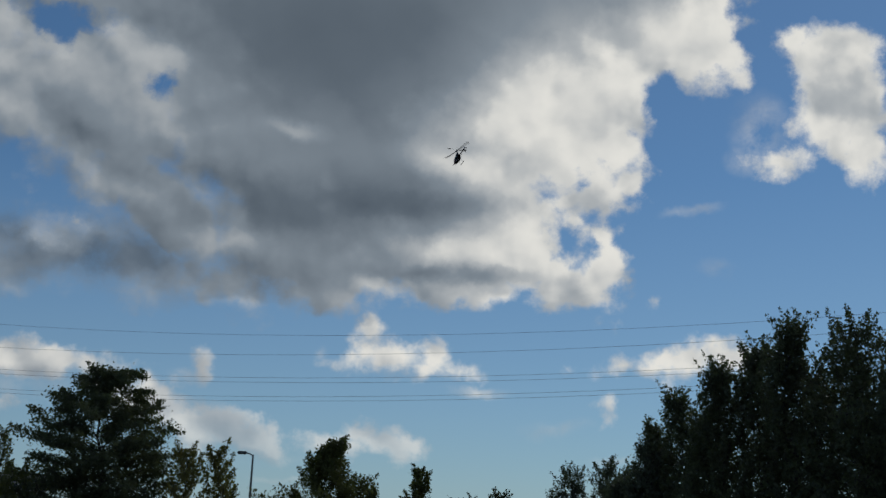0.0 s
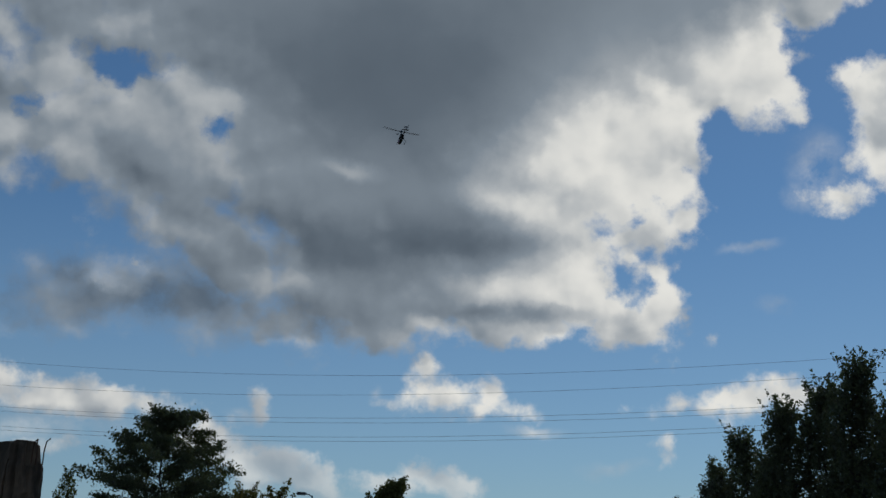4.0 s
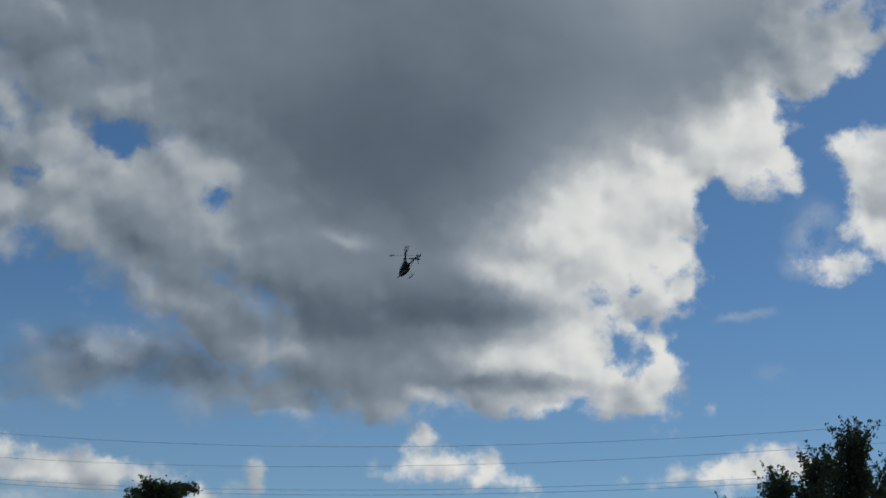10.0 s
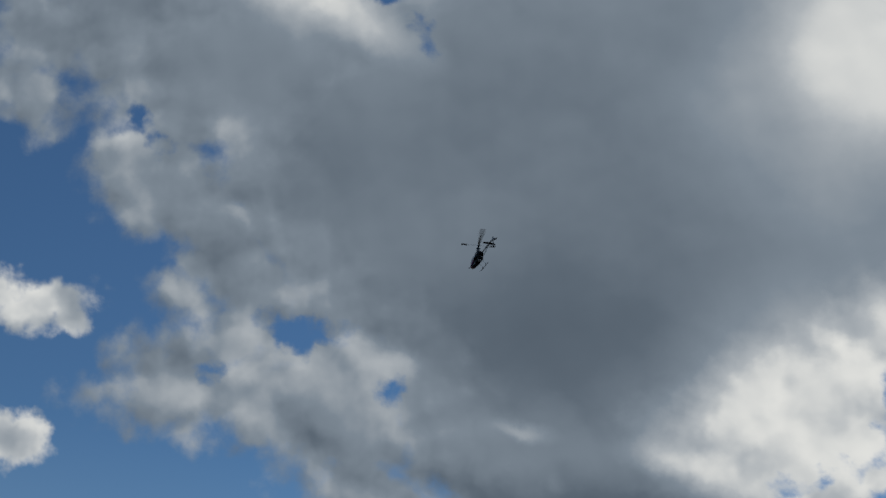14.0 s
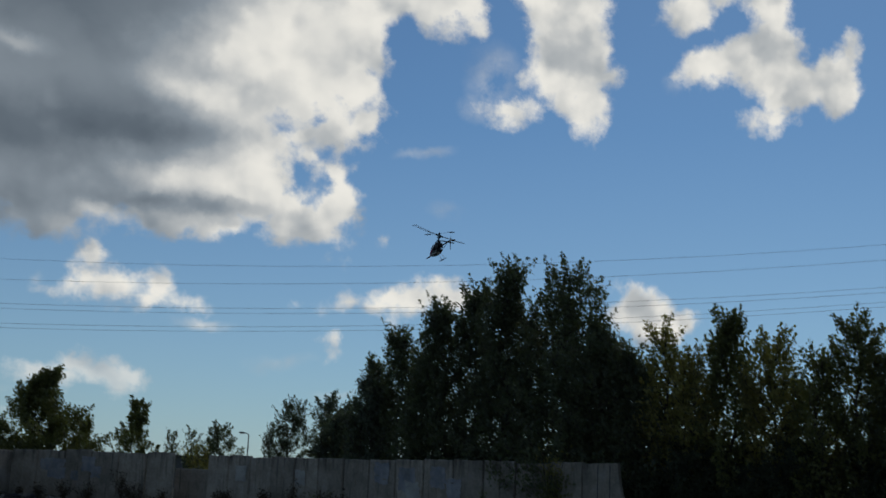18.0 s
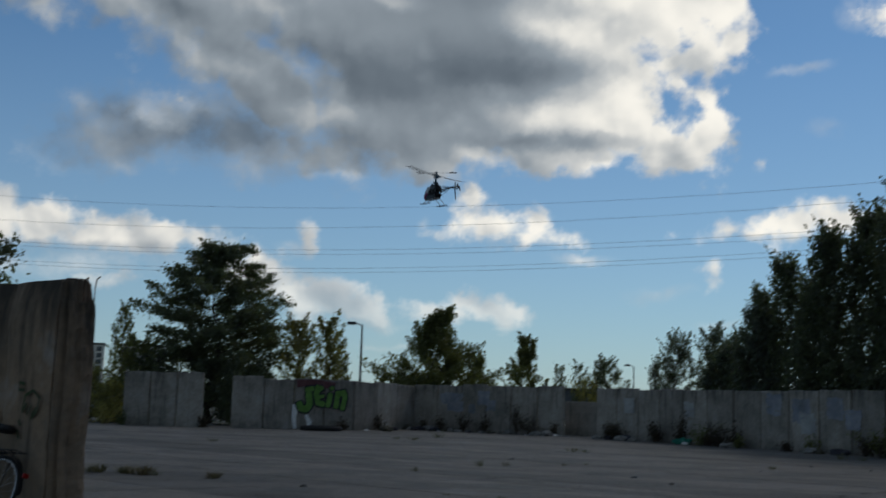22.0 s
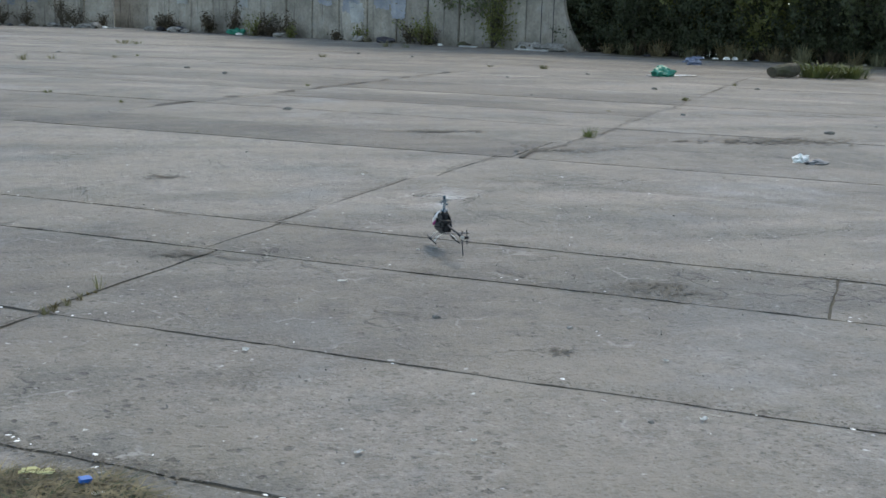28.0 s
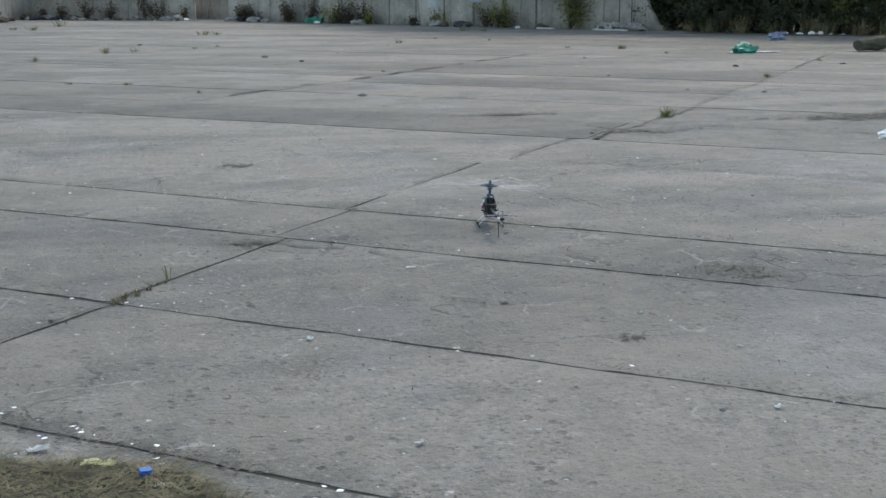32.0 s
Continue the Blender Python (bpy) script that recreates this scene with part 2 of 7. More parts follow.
    puff(-0.015, -0.198, 0.030, 0.016, 5)
    puff(0.018, -0.196, 0.016, 0.016, 5)
    puff(-0.003, -0.209, 0.045, 0.006, 4)
    puff(0.186, -0.198, 0.013, 0.011, 4)
    puff(0.233, -0.190, 0.029, 0.011, 8)
    puff(0.280, -0.184, 0.033, 0.013, 5)
    puff(0.219, -0.200, 0.031, 0.006, 4)
    puff(0.474, -0.189, 0.039, 0.025, 4)
    puff(0.458, -0.182, 0.029, 0.020, 4)
    puff(0.503, -0.194, 0.021, 0.021, 4)
    puff(0.173, -0.240, 0.006, 0.009, 4)
    dim(0.060, -0.227, 0.022, 0.004, -4, 0.6)
    dim(0.134, -0.258, 0.021, 0.005, 9, 0.35)
    dim(0.190, -0.283, 0.020, 0.004, 3, 0.5)
    dim(-0.077, -0.201, 0.004, 0.007, -15, 0.35)
    puff(-0.472, -0.194, 0.038, 0.035, -19)
    puff(-0.514, -0.190, 0.053, 0.035, 1)
    puff(-0.573, -0.194, 0.070, 0.032, 1)
    puff(-0.643, -0.198, 0.081, 0.027, 1)
    puff(-0.421, -0.207, 0.042, 0.023, 1)
    puff(-0.369, -0.215, 0.058, 0.018, -3)
    puff(-0.312, -0.219, 0.058, 0.013, -3)
    puff(-0.180, -0.221, 0.007, 0.010, 1)
    puff(-0.216, -0.254, 0.042, 0.021, -13)
    puff(-0.175, -0.267, 0.046, 0.020, -10)
    puff(-0.133, -0.278, 0.028, 0.014, -6)
    puff(-0.245, -0.240, 0.031, 0.009, -9)
    puff(-0.350, -0.257, 0.020, 0.005, 2)
    puff(-0.039, -0.266, 0.016, 0.010, 2)
    puff(-0.014, -0.275, 0.028, 0.014, -6)
    puff(0.008, -0.278, 0.013, 0.010, 2)
    puff(-0.079, -0.278, 0.018, 0.008, 2)
    puff(-0.059, -0.281, 0.015, 0.005, 2)
    dim(-0.195, -0.226, 0.012, 0.006, 1, 0.6)
    dim(-0.109, -0.313, 0.020, 0.003, 2, 0.6)
    dim(0.124, -0.259, 0.020, 0.007, 2, 0.2)
    dim(-0.423, -0.240, 0.137, 0.012, -3, 0.55)
    dim(-0.155, -0.293, 0.046, 0.006, -3, 0.4)
    # gaps
    hole(0.207, -0.134, 0.024, 0.029, 3)
    hole(0.132, -0.083, 0.015, 0.021, 18)
    hole(0.143, -0.101, 0.008, 0.022, 3)
    hole(0.161, -0.063, 0.019, 0.004, -2)
    hole(0.144, -0.038, 0.021, 0.006, 11)
    hole(-0.220, 0.029, 0.006, 0.008, 3)
    hole(-0.308, 0.078, 0.035, 0.012, -9)
    hole(-0.382, 0.045, 0.013, 0.010, 3)
    hole(-0.188, 0.415, 0.014, 0.012, -4)
    hole(-0.229, 0.386, 0.022, 0.006, 1)
    hole(-0.203, 0.366, 0.005, 0.016, 21)
    hole(-0.466, 0.277, 0.009, 0.010, -2)
    hole(-0.445, 0.254, 0.008, 0.005, -2)
    hole(-0.308, 0.073, 0.036, 0.011, -8)
    hole(-0.220, 0.029, 0.008, 0.007, 0)
    # sunlit parts
    lit(0.136, -0.006, 0.106, 0.101, 3, 0.14)
    lit(0.103, -0.100, 0.097, 0.044, 3, 0.12)
    lit(0.241, 0.099, 0.067, 0.053, 3, 0.1)
    lit(0.089, 0.020, 0.036, 0.034, 3, 0.26)
    lit(0.017, -0.026, 0.036, 0.012, -7, 0.24)
    lit(0.066, -0.039, 0.048, 0.015, 3, 0.18)
    lit(0.137, -0.016, 0.036, 0.029, 3, 0.18)
    lit(0.176, -0.029, 0.027, 0.023, 3, 0.2)
    lit(0.232, 0.089, 0.038, 0.026, 3, 0.28)
    lit(0.201, 0.088, 0.029, 0.019, 3, 0.08)
    lit(0.154, 0.023, 0.036, 0.034, 3, 0.16)
    lit(0.083, -0.096, 0.073, 0.022, -2, 0.26)
    lit(0.035, -0.104, 0.049, 0.012, -0, 0.14)
    lit(0.108, -0.112, 0.024, 0.029, 3, 0.16)
    lit(0.166, -0.112, 0.017, 0.031, 3, 0.28)
    lit(0.248, 0.066, 0.022, 0.019, 3, 0.08)
    lit(-0.103, -0.007, 0.022, 0.007, -7, 0.2)
    lit(-0.144, -0.005, 0.034, 0.011, 3, 0.08)
    lit(-0.362, 0.007, 0.053, 0.019, -9, 0.1)
    lit(-0.270, 0.026, 0.082, 0.039, -7, 0.08)
    lit(-0.226, 0.013, 0.034, 0.034, 3, 0.08)
    lit(-0.353, 0.072, 0.019, 0.029, 3, 0.06)
    lit(-0.215, 0.047, 0.020, 0.016, 3, 0.1)
    lit(-0.253, -0.063, 0.034, 0.010, -15, 0.14)
    lit(-0.169, -0.104, 0.029, 0.011, 3, 0.18)
    lit(-0.022, -0.141, 0.029, 0.007, -22, 0.2)
    lit(-0.153, -0.158, 0.029, 0.005, 3, 0.2)
    lit(0.122, 0.079, 0.029, 0.029, 3, 0.06)
    lit(0.086, -0.146, 0.019, 0.004, 3, 0.16)
    lit(0.295, 0.153, 0.043, 0.019, 18, 0.08)
    lit(0.122, 0.035, 0.092, 0.083, 0, 0.2)
    lit(0.186, 0.308, 0.108, 0.117, -3, 0.28)
    lit(0.183, 0.323, 0.059, 0.068, -3, 0.4)
    lit(0.060, 0.274, 0.042, 0.038, -3, 0.06)
    lit(-0.251, 0.359, 0.064, 0.021, -28, 0.26)
    lit(-0.317, 0.385, 0.055, 0.028, -24, 0.2)
    lit(-0.295, 0.400, 0.121, 0.066, -4, 0.08)
    lit(-0.479, 0.253, 0.031, 0.016, -2, 0.18)
    lit(-0.368, 0.257, 0.033, 0.022, -2, 0.18)
    lit(-0.476, 0.302, 0.023, 0.014, -3, 0.1)
    lit(-0.287, 0.044, 0.067, 0.023, -5, 0.14)
    lit(-0.406, 0.019, 0.048, 0.013, -8, 0.16)
    lit(-0.361, 0.069, 0.021, 0.016, -0, 0.12)
    lit(-0.216, 0.053, 0.016, 0.013, -0, 0.12)
    lit(-0.411, 0.113, 0.022, 0.018, -1, 0.1)
    lit(-0.561, 0.102, 0.057, 0.021, -1, 0.1)
    # shaded parts
    dark(-0.089, 0.079, 0.158, 0.067, 3, 0.09)
    dark(-0.039, 0.043, 0.091, 0.048, 3, 0.03)
    dark(-0.093, -0.070, 0.131, 0.028, -3, 0.2)
    dark(0.004, -0.068, 0.068, 0.011, -1, 0.1)
    dark(0.041, -0.125, 0.073, 0.007, -0, 0.18)
    dark(-0.149, -0.134, 0.054, 0.019, 3, 0.1)
    dark(-0.310, -0.121, 0.088, 0.024, 3, 0.24)
    dark(-0.232, -0.128, 0.049, 0.019, 3, 0.12)
    dark(-0.340, 0.125, 0.096, 0.029, 3, 0.06)
    dark(-0.240, -0.033, 0.063, 0.015, -7, 0.1)
    dark(-0.239, 0.241, 0.105, 0.063, -2, 0.07)
    dark(-0.086, 0.245, 0.109, 0.079, -2, 0.07)
    dark(-0.049, 0.125, 0.143, 0.081, -1, 0.09)
    dark(-0.050, 0.063, 0.080, 0.052, -0, 0.06)
    dark(-0.056, 0.285, 0.049, 0.039, -3, 0.04)
    dark(-0.491, 0.362, 0.076, 0.047, -3, 0.05)
    dark(-0.559, 0.080, 0.051, 0.007, -0, 0.12)
    dark(-0.009, -0.218, 0.051, 0.004, 4, 0.2)
    dark(0.483, -0.213, 0.046, 0.008, 4, 0.25)
    dark(0.235, -0.204, 0.062, 0.004, 4, 0.2)
    dark(0.585, 0.021, 0.041, 0.008, 7, 0.06)
    dark(-0.454, -0.230, 0.138, 0.007, -3, 0.25)
    dark(-0.175, -0.286, 0.067, 0.005, -6, 0.22)
    dark(-0.008, -0.289, 0.025, 0.002, -3, 0.08)
    calm = n.vec("ADD", chart, n.vec("SCALE", flat, 0.45))

    def heads(vector, scale):
        return n.add("ShaderNodeTexVoronoi", {"Vector": vector, "Scale": scale, "Smoothness": 0.35}, feature="SMOOTH_F1").outputs["Distance"]

    sunward = n.vec("ADD", calm, (0.006, 0.011, 0.0))
    large, large_off = heads(calm, 21.0), heads(sunward, 21.0)
    fine = heads(calm, 52.0)
    puffs = n.math("ADD", n.math("MULTIPLY_ADD", large, -0.026, 0.0145), n.math("MULTIPLY_ADD", fine, -0.017, 0.0085))
    fray = n.noise(chart, 60.0, 6.0, 0.65)
    tatter = n.math("MULTIPLY_ADD", n.noise(bent, 9.0, 5.0, 0.55), 0.04, -0.017)
    fuzz = n.math("MULTIPLY_ADD", fray, 0.026, -0.013)
    wool = n.math("ADD", fuzz, puffs)
    big = n.math("ADD", n.math("ADD", fields["mass"], tatter), wool)
    small = n.math("ADD", fields["puff"], n.math("MULTIPLY_ADD", puffs, 0.45, n.math("MULTIPLY", fuzz, 0.8)))
    thin = n.math("ADD", fields["wing"], n.math("ADD", n.math("ADD", tatter, fuzz), 0.004))
    height = n.math("SMOOTH_MAX", n.math("SMOOTH_MAX", big, small, 0.006), n.math("MULTIPLY", thin, 0.5), 0.006)
    # the shaded western side of the great cloud frays out softly
    place = n.add("ShaderNodeSeparateXYZ", (chart,)).outputs
    ragged = n.ramp(place[0], 0.02, -0.16, 0.008, 0.015)
    cover = n.math("MAXIMUM", n.ramp(n.math("DIVIDE", big, ragged), -0.7, 1.4, smooth=True), n.ramp(small, -0.005, 0.010, smooth=True))
    cover = n.math("MAXIMUM", cover, n.ramp(thin, -0.012, 0.026, 0.0, 0.9, smooth=True))
    gap = n.math("SUBTRACT", fields["hole"], n.math("MULTIPLY_ADD", wool, 0.7, -0.002))
    cover = n.math("MULTIPLY", cover, n.ramp(gap, -0.006, 0.010, 1.0, 0.0, smooth=True))
    wisps = n.math("MULTIPLY", fields["dim"], n.ramp(n.noise(chart, 22.0, 5.0, 0.6), 0.36, 0.62), clamp=True)
    cover = n.math("MAXIMUM", cover, wisps)

    # the rest of the sky, which the lens never sees, carries clouds of the same kind
    other = n.ramp(n.noise(way, 3.2, 6.0, 0.6), 0.40, 0.54, smooth=True)
    above = n.ramp(n.add("ShaderNodeSeparateXYZ", (way,)).outputs[2], 0.0, 0.12)
    cover = n.math("MULTIPLY", n.mix(front, n.add("ShaderNodeCombineColor", (other, other, other)).outputs[0], n.add("ShaderNodeCombineColor", (cover, cover, cover)).outputs[0]), above)

    # thin edges let the sun through, thick middles are grey underneath
    mottle = n.math("MULTIPLY_ADD", n.noise(calm, 8.0, 3.0, 0.45), 0.24, -0.12)
    relief = n.math("SUBTRACT", n.noise(calm, 17.0, 3.0, 0.45), n.noise(sunward, 17.0, 3.0, 0.45))
    relief = n.math("ADD", n.math("MULTIPLY", relief, 0.8), n.math("MULTIPLY", n.math("SUBTRACT", large_off, large), 0.42))
    relief = n.math("MULTIPLY", relief, n.ramp(height, 0.075, 0.015, 0.12, 1.0))
    rim = n.ramp(place[0], 0.12, -0.14, 0.27, 0.50)
    thick = n.ramp(height, -0.002, 0.065, rim, 0.58)
    fair = n.math("MULTIPLY", n.ramp(n.math("SUBTRACT", small, big), 0.0, 0.02), n.math("MULTIPLY", n.ramp(place[1], -0.27, -0.08, 0.24, 0.20), n.ramp(place[0], -0.3, 0.1, 1.5, 1.0)))
    shade = n.math("SUBTRACT", n.math("SUBTRACT", n.math("ADD", fields["dark"], thick), fields["lit"]), fair)
    shade = n.math("SMOOTH_MAX", shade, 0.09, 0.18)
    shade = n.math("SUBTRACT", n.math("ADD", shade, mottle), relief)
    heavy = n.math("MULTIPLY_ADD", n.noise(way, 4.0, 4.0, 0.6), 0.7, 0.42)
    shade = n.math("ADD", n.math("MULTIPLY", shade, front), n.math("MULTIPLY", heavy, n.math("SUBTRACT", 1.0, front)))
    shade = n.math("MINIMUM", n.math("SMOOTH_MAX", shade, 0.03, 0.14), 1.0)
    grey = n.add("ShaderNodeValToRGB", (shade,))
    stops = grey.color_ramp
    stops.elements[0].position, stops.elements[0].color = 0.0, (0.95, 0.925, 0.85, 1)
    stops.elements[1].position, stops.elements[1].color = 1.0, (0.073, 0.096, 0.124, 1)
    for place, colour in ((0.25, (0.49, 0.515, 0.525, 1)), (0.5, (0.24, 0.283, 0.325, 1)), (0.75, (0.128, 0.160, 0.194, 1))):
        stops.elements.new(place).color = colour
    colour = n.mix(cover, blue, grey.outputs[0])
    n.add("ShaderNodeOutputWorld", (n.add("ShaderNodeBackground", (colour, 1.0)).outputs[0],))

    sun = new("sun", bpy.data.lights.new("sun", "SUN"))
    sun.data.energy, sun.data.angle, sun.data.color = 0.35, radians(14), (1.0, 0.95, 0.86)
    a, h = radians(SUN_AZIMUTH), radians(SUN_HEIGHT)
    sun.matrix_world = look((0, 0, 0), (-math.sin(a) * math.cos(h), -math.cos(a) * math.cos(h), -math.sin(h)))


SKY_GAIN = 0.06
build_sky()


# ---------------------------------------------------------------- materials
def material(name, low, high, scale=6.0, rough=0.8, bump=0.2, big=0.35, third=None, metal=0.0, stretch=(1, 1, 1), turn=0.0, world=True, each=0.0,
             gloss=0.3, fine=8.0, through=0.0, coat=0.0):
    """A surface with grain, large stains and relief. world: textured by place, else by the thing's own space."""
    m = bpy.data.materials.new(name)
    m.use_nodes = True
    n = Nodes(m.node_tree)
    place = n.add("ShaderNodeNewGeometry").outputs["Position"] if world else n.add("ShaderNodeTexCoord").outputs["Object"]
    place = n.add("ShaderNodeMapping", {"Vector": place, "Rotation": (0, 0, radians(turn)), "Scale": stretch}).outputs[0]
    grain = n.noise(place, scale, 6.0, 0.62)
    colour = n.mix(n.ramp(grain, 0.32, 0.68), low, high)
    stain = n.noise(place, scale * 0.11, 5.0, 0.6)
    if third:
        colour = n.mix(n.ramp(stain, 0.50, 0.68, smooth=True), colour, third)
    dirt = n.ramp(n.noise(place, scale * 0.3, 4.0, 0.6), 0.25, 0.75, 1 - big, 1 + big * 0.6)
    if each:
        own = n.add("ShaderNodeObjectInfo").outputs["Random"]
        dirt = n.math("MULTIPLY", dirt, n.ramp(own, 0, 1, 1 - each, 1 + each))
    colour = n.mix(1.0, colour, n.add("ShaderNodeCombineColor", (dirt, dirt, dirt)).outputs[0], "MULTIPLY")
    relief = n.add("ShaderNodeBump", {"Height": n.noise(place, scale * fine, 4.0, 0.6), "Strength": bump, "Distance": 0.01}).outputs[0]
    body = n.add("ShaderNodeBsdfPrincipled", {"Base Color": colour, "Metallic": metal, "Normal": relief,
                                              "Roughness": n.ramp(grain, 0.3, 0.7, max(rough - 0.1, 0.02), min(rough + 0.1, 1.0)),
                                              "Specular IOR Level": gloss, "Coat Weight": coat})
    shader = body.outputs[0]
    if through:
        leaf = n.add("ShaderNodeBsdfTranslucent", {"Color": n.mix(1.0, colour, (1.0, 1.0, 0.45), "MULTIPLY")})
        shader = n.add("ShaderNodeMixShader", (through, shader, leaf.outputs[0])).outputs[0]
    n.add("ShaderNodeOutputMaterial", (shader,))
    return m


def slab_concrete(name="yard_concrete", tone=1.0):
    """Old poured concrete: tyre-polished bands, patches, pitting, pale dust and hairline cracks."""
    m = bpy.data.materials.new(name)
    m.use_nodes = True
    n = Nodes(m.node_tree)
    place = n.add("ShaderNodeNewGeometry").outputs["Position"]
    lanes = n.add("ShaderNodeMapping", {"Vector": place, "Rotation": (0, 0, radians(30)), "Scale": (0.16, 1.0, 1)}).outputs[0]
    band = n.noise(lanes, 0.55, 5.0, 0.62)
    patch = n.noise(place, 0.45, 6.0, 0.62)
    grain = n.noise(place, 16.0, 6.0, 0.68)
    speck = n.noise(place, 95.0, 3.0, 0.7)
    colour = n.mix(n.ramp(grain, 0.28, 0.72), (0.172, 0.150, 0.127), (0.325, 0.292, 0.252))
    colour = n.mix(n.ramp(band, 0.47, 0.60, 0.0, 0.72, smooth=True), colour, (0.110, 0.100, 0.090))
    colour = n.mix(n.ramp(patch, 0.50, 0.60, 0.0, 0.75, smooth=True), colour, (0.128, 0.122, 0.106))
    colour = n.mix(n.ramp(patch, 0.42, 0.30, 0.0, 0.6, smooth=True), colour, (0.315, 0.31, 0.30))
    colour = n.mix(n.ramp(n.noise(place, 1.7, 5.0, 0.65), 0.50, 0.66, 0.0, 0.6), colour, (0.235, 0.208, 0.165))
    colour = n.mix(n.ramp(speck, 0.57, 0.70, 0.0, 0.5), colour, (0.10, 0.095, 0.085))
    colour = n.mix(n.ramp(speck, 0.36, 0.24, 0.0, 0.4), colour, (0.40, 0.395, 0.38))
    wavy = n.vec("ADD", place, n.vec("SCALE", n.noise(place, 2.4, 4.0, 0.6, out=1), 0.55))
    crack = n.add("ShaderNodeTexVoronoi", {"Vector": wavy, "Scale": 0.62}, feature="DISTANCE_TO_EDGE").outputs["Distance"]
    crack = n.math("MULTIPLY", n.ramp(crack, 0.010, 0.002), n.ramp(n.noise(place, 0.9, 2.0), 0.52, 0.60))
    colour = n.mix(n.math("MULTIPLY", crack, 0.7), colour, (0.06, 0.055, 0.05))
    blot = n.noise(place, 5.0, 5.0, 0.7)
    colour = n.mix(n.ramp(blot, 0.50, 0.64, 0.0, 0.42), colour, (0.100, 0.094, 0.083))
    colour = n.mix(n.ramp(blot, 0.42, 0.30, 0.0, 0.40), colour, (0.33, 0.315, 0.29))
    pits = n.noise(place, 42.0, 3.0, 0.75)
    colour = n.mix(n.ramp(pits, 0.57, 0.65, 0.0, 0.7), colour, (0.066, 0.062, 0.055))
    colour = n.mix(n.ramp(pits, 0.42, 0.30, 0.0, 0.5), colour, (0.42, 0.41, 0.385))
    # flaked chips, pale scratches and two tones of dust
    chip = n.add("ShaderNodeTexVoronoi", {"Vector": n.vec("ADD", place, n.vec("SCALE", n.noise(place, 30.0, 2.0, 0.5, out=1), 0.05)), "Scale": 17.0, "Randomness": 1.0})
    pick = n.math("MULTIPLY", n.ramp(n.add("ShaderNodeSeparateColor", (chip.outputs["Color"],)).outputs[0], 0.62, 0.70), n.ramp(patch, 0.40, 0.58, 0.35, 1.0))
    chipped = n.math("MULTIPLY", n.ramp(chip.outputs["Distance"], 0.34, 0.22), pick)
    colour = n.mix(n.math("MULTIPLY", chipped, 0.75), colour, (0.060, 0.055, 0.048))
    bright = n.math("MULTIPLY", n.ramp(chip.outputs["Distance"], 0.20, 0.10), n.ramp(n.add("ShaderNodeSeparateColor", (chip.outputs["Color"],)).outputs[1], 0.90, 0.94))
    colour = n.mix(n.math("MULTIPLY", bright, 0.8), colour, (0.62, 0.61, 0.58))
    scratch = n.add("ShaderNodeTexVoronoi", {"Vector": n.vec("ADD", place, n.vec("SCALE", n.noise(place, 5.0, 3.0, 0.6, out=1), 0.16)), "Scale": 3.4}, feature="DISTANCE_TO_EDGE").outputs["Distance"]
    scratch = n.math("MULTIPLY", n.ramp(scratch, 0.030, 0.006), n.ramp(n.noise(place, 2.3, 3.0, 0.6), 0.56, 0.64))
    colour = n.mix(n.math("MULTIPLY", scratch, 0.5), colour, (0.43, 0.415, 0.38))
    tan = n.noise(place, 0.8, 5.0, 0.65)
    colour = n.mix(n.ramp(tan, 0.48, 0.62, 0.0, 0.42, smooth=True), colour, (0.250, 0.218, 0.176))
    colour = n.mix(n.ramp(tan, 0.46, 0.34, 0.0, 0.35, smooth=True), colour, (0.185, 0.190, 0.188))
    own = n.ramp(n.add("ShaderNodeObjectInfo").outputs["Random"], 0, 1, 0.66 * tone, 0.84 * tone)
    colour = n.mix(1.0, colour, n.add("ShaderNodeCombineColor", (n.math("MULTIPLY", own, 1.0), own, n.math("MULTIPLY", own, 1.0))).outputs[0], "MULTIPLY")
    scab = n.ramp(n.noise(place, 22.0, 4.0, 0.8), 0.60, 0.68)
    colour = n.mix(n.math("MULTIPLY", scab, 0.55), colour, (0.085, 0.078, 0.066))
    high = n.math("ADD", n.math("ADD", grain, n.math("MULTIPLY", speck, 0.5)), n.math("MULTIPLY", pits, -1.2))
    relief = n.add("ShaderNodeBump", {"Height": n.math("SUBTRACT", high, n.math("ADD", crack, n.math("MULTIPLY", chipped, 0.9))), "Strength": 0.7, "Distance": 0.013}).outputs[0]
    body = n.add("ShaderNodeBsdfPrincipled", {"Base Color": colour, "Roughness": n.ramp(grain, 0.3, 0.7, 0.64, 0.86), "Specular IOR Level": 0.3, "Normal": relief})
    n.add("ShaderNodeOutputMaterial", (body.outputs[0],))
    return m


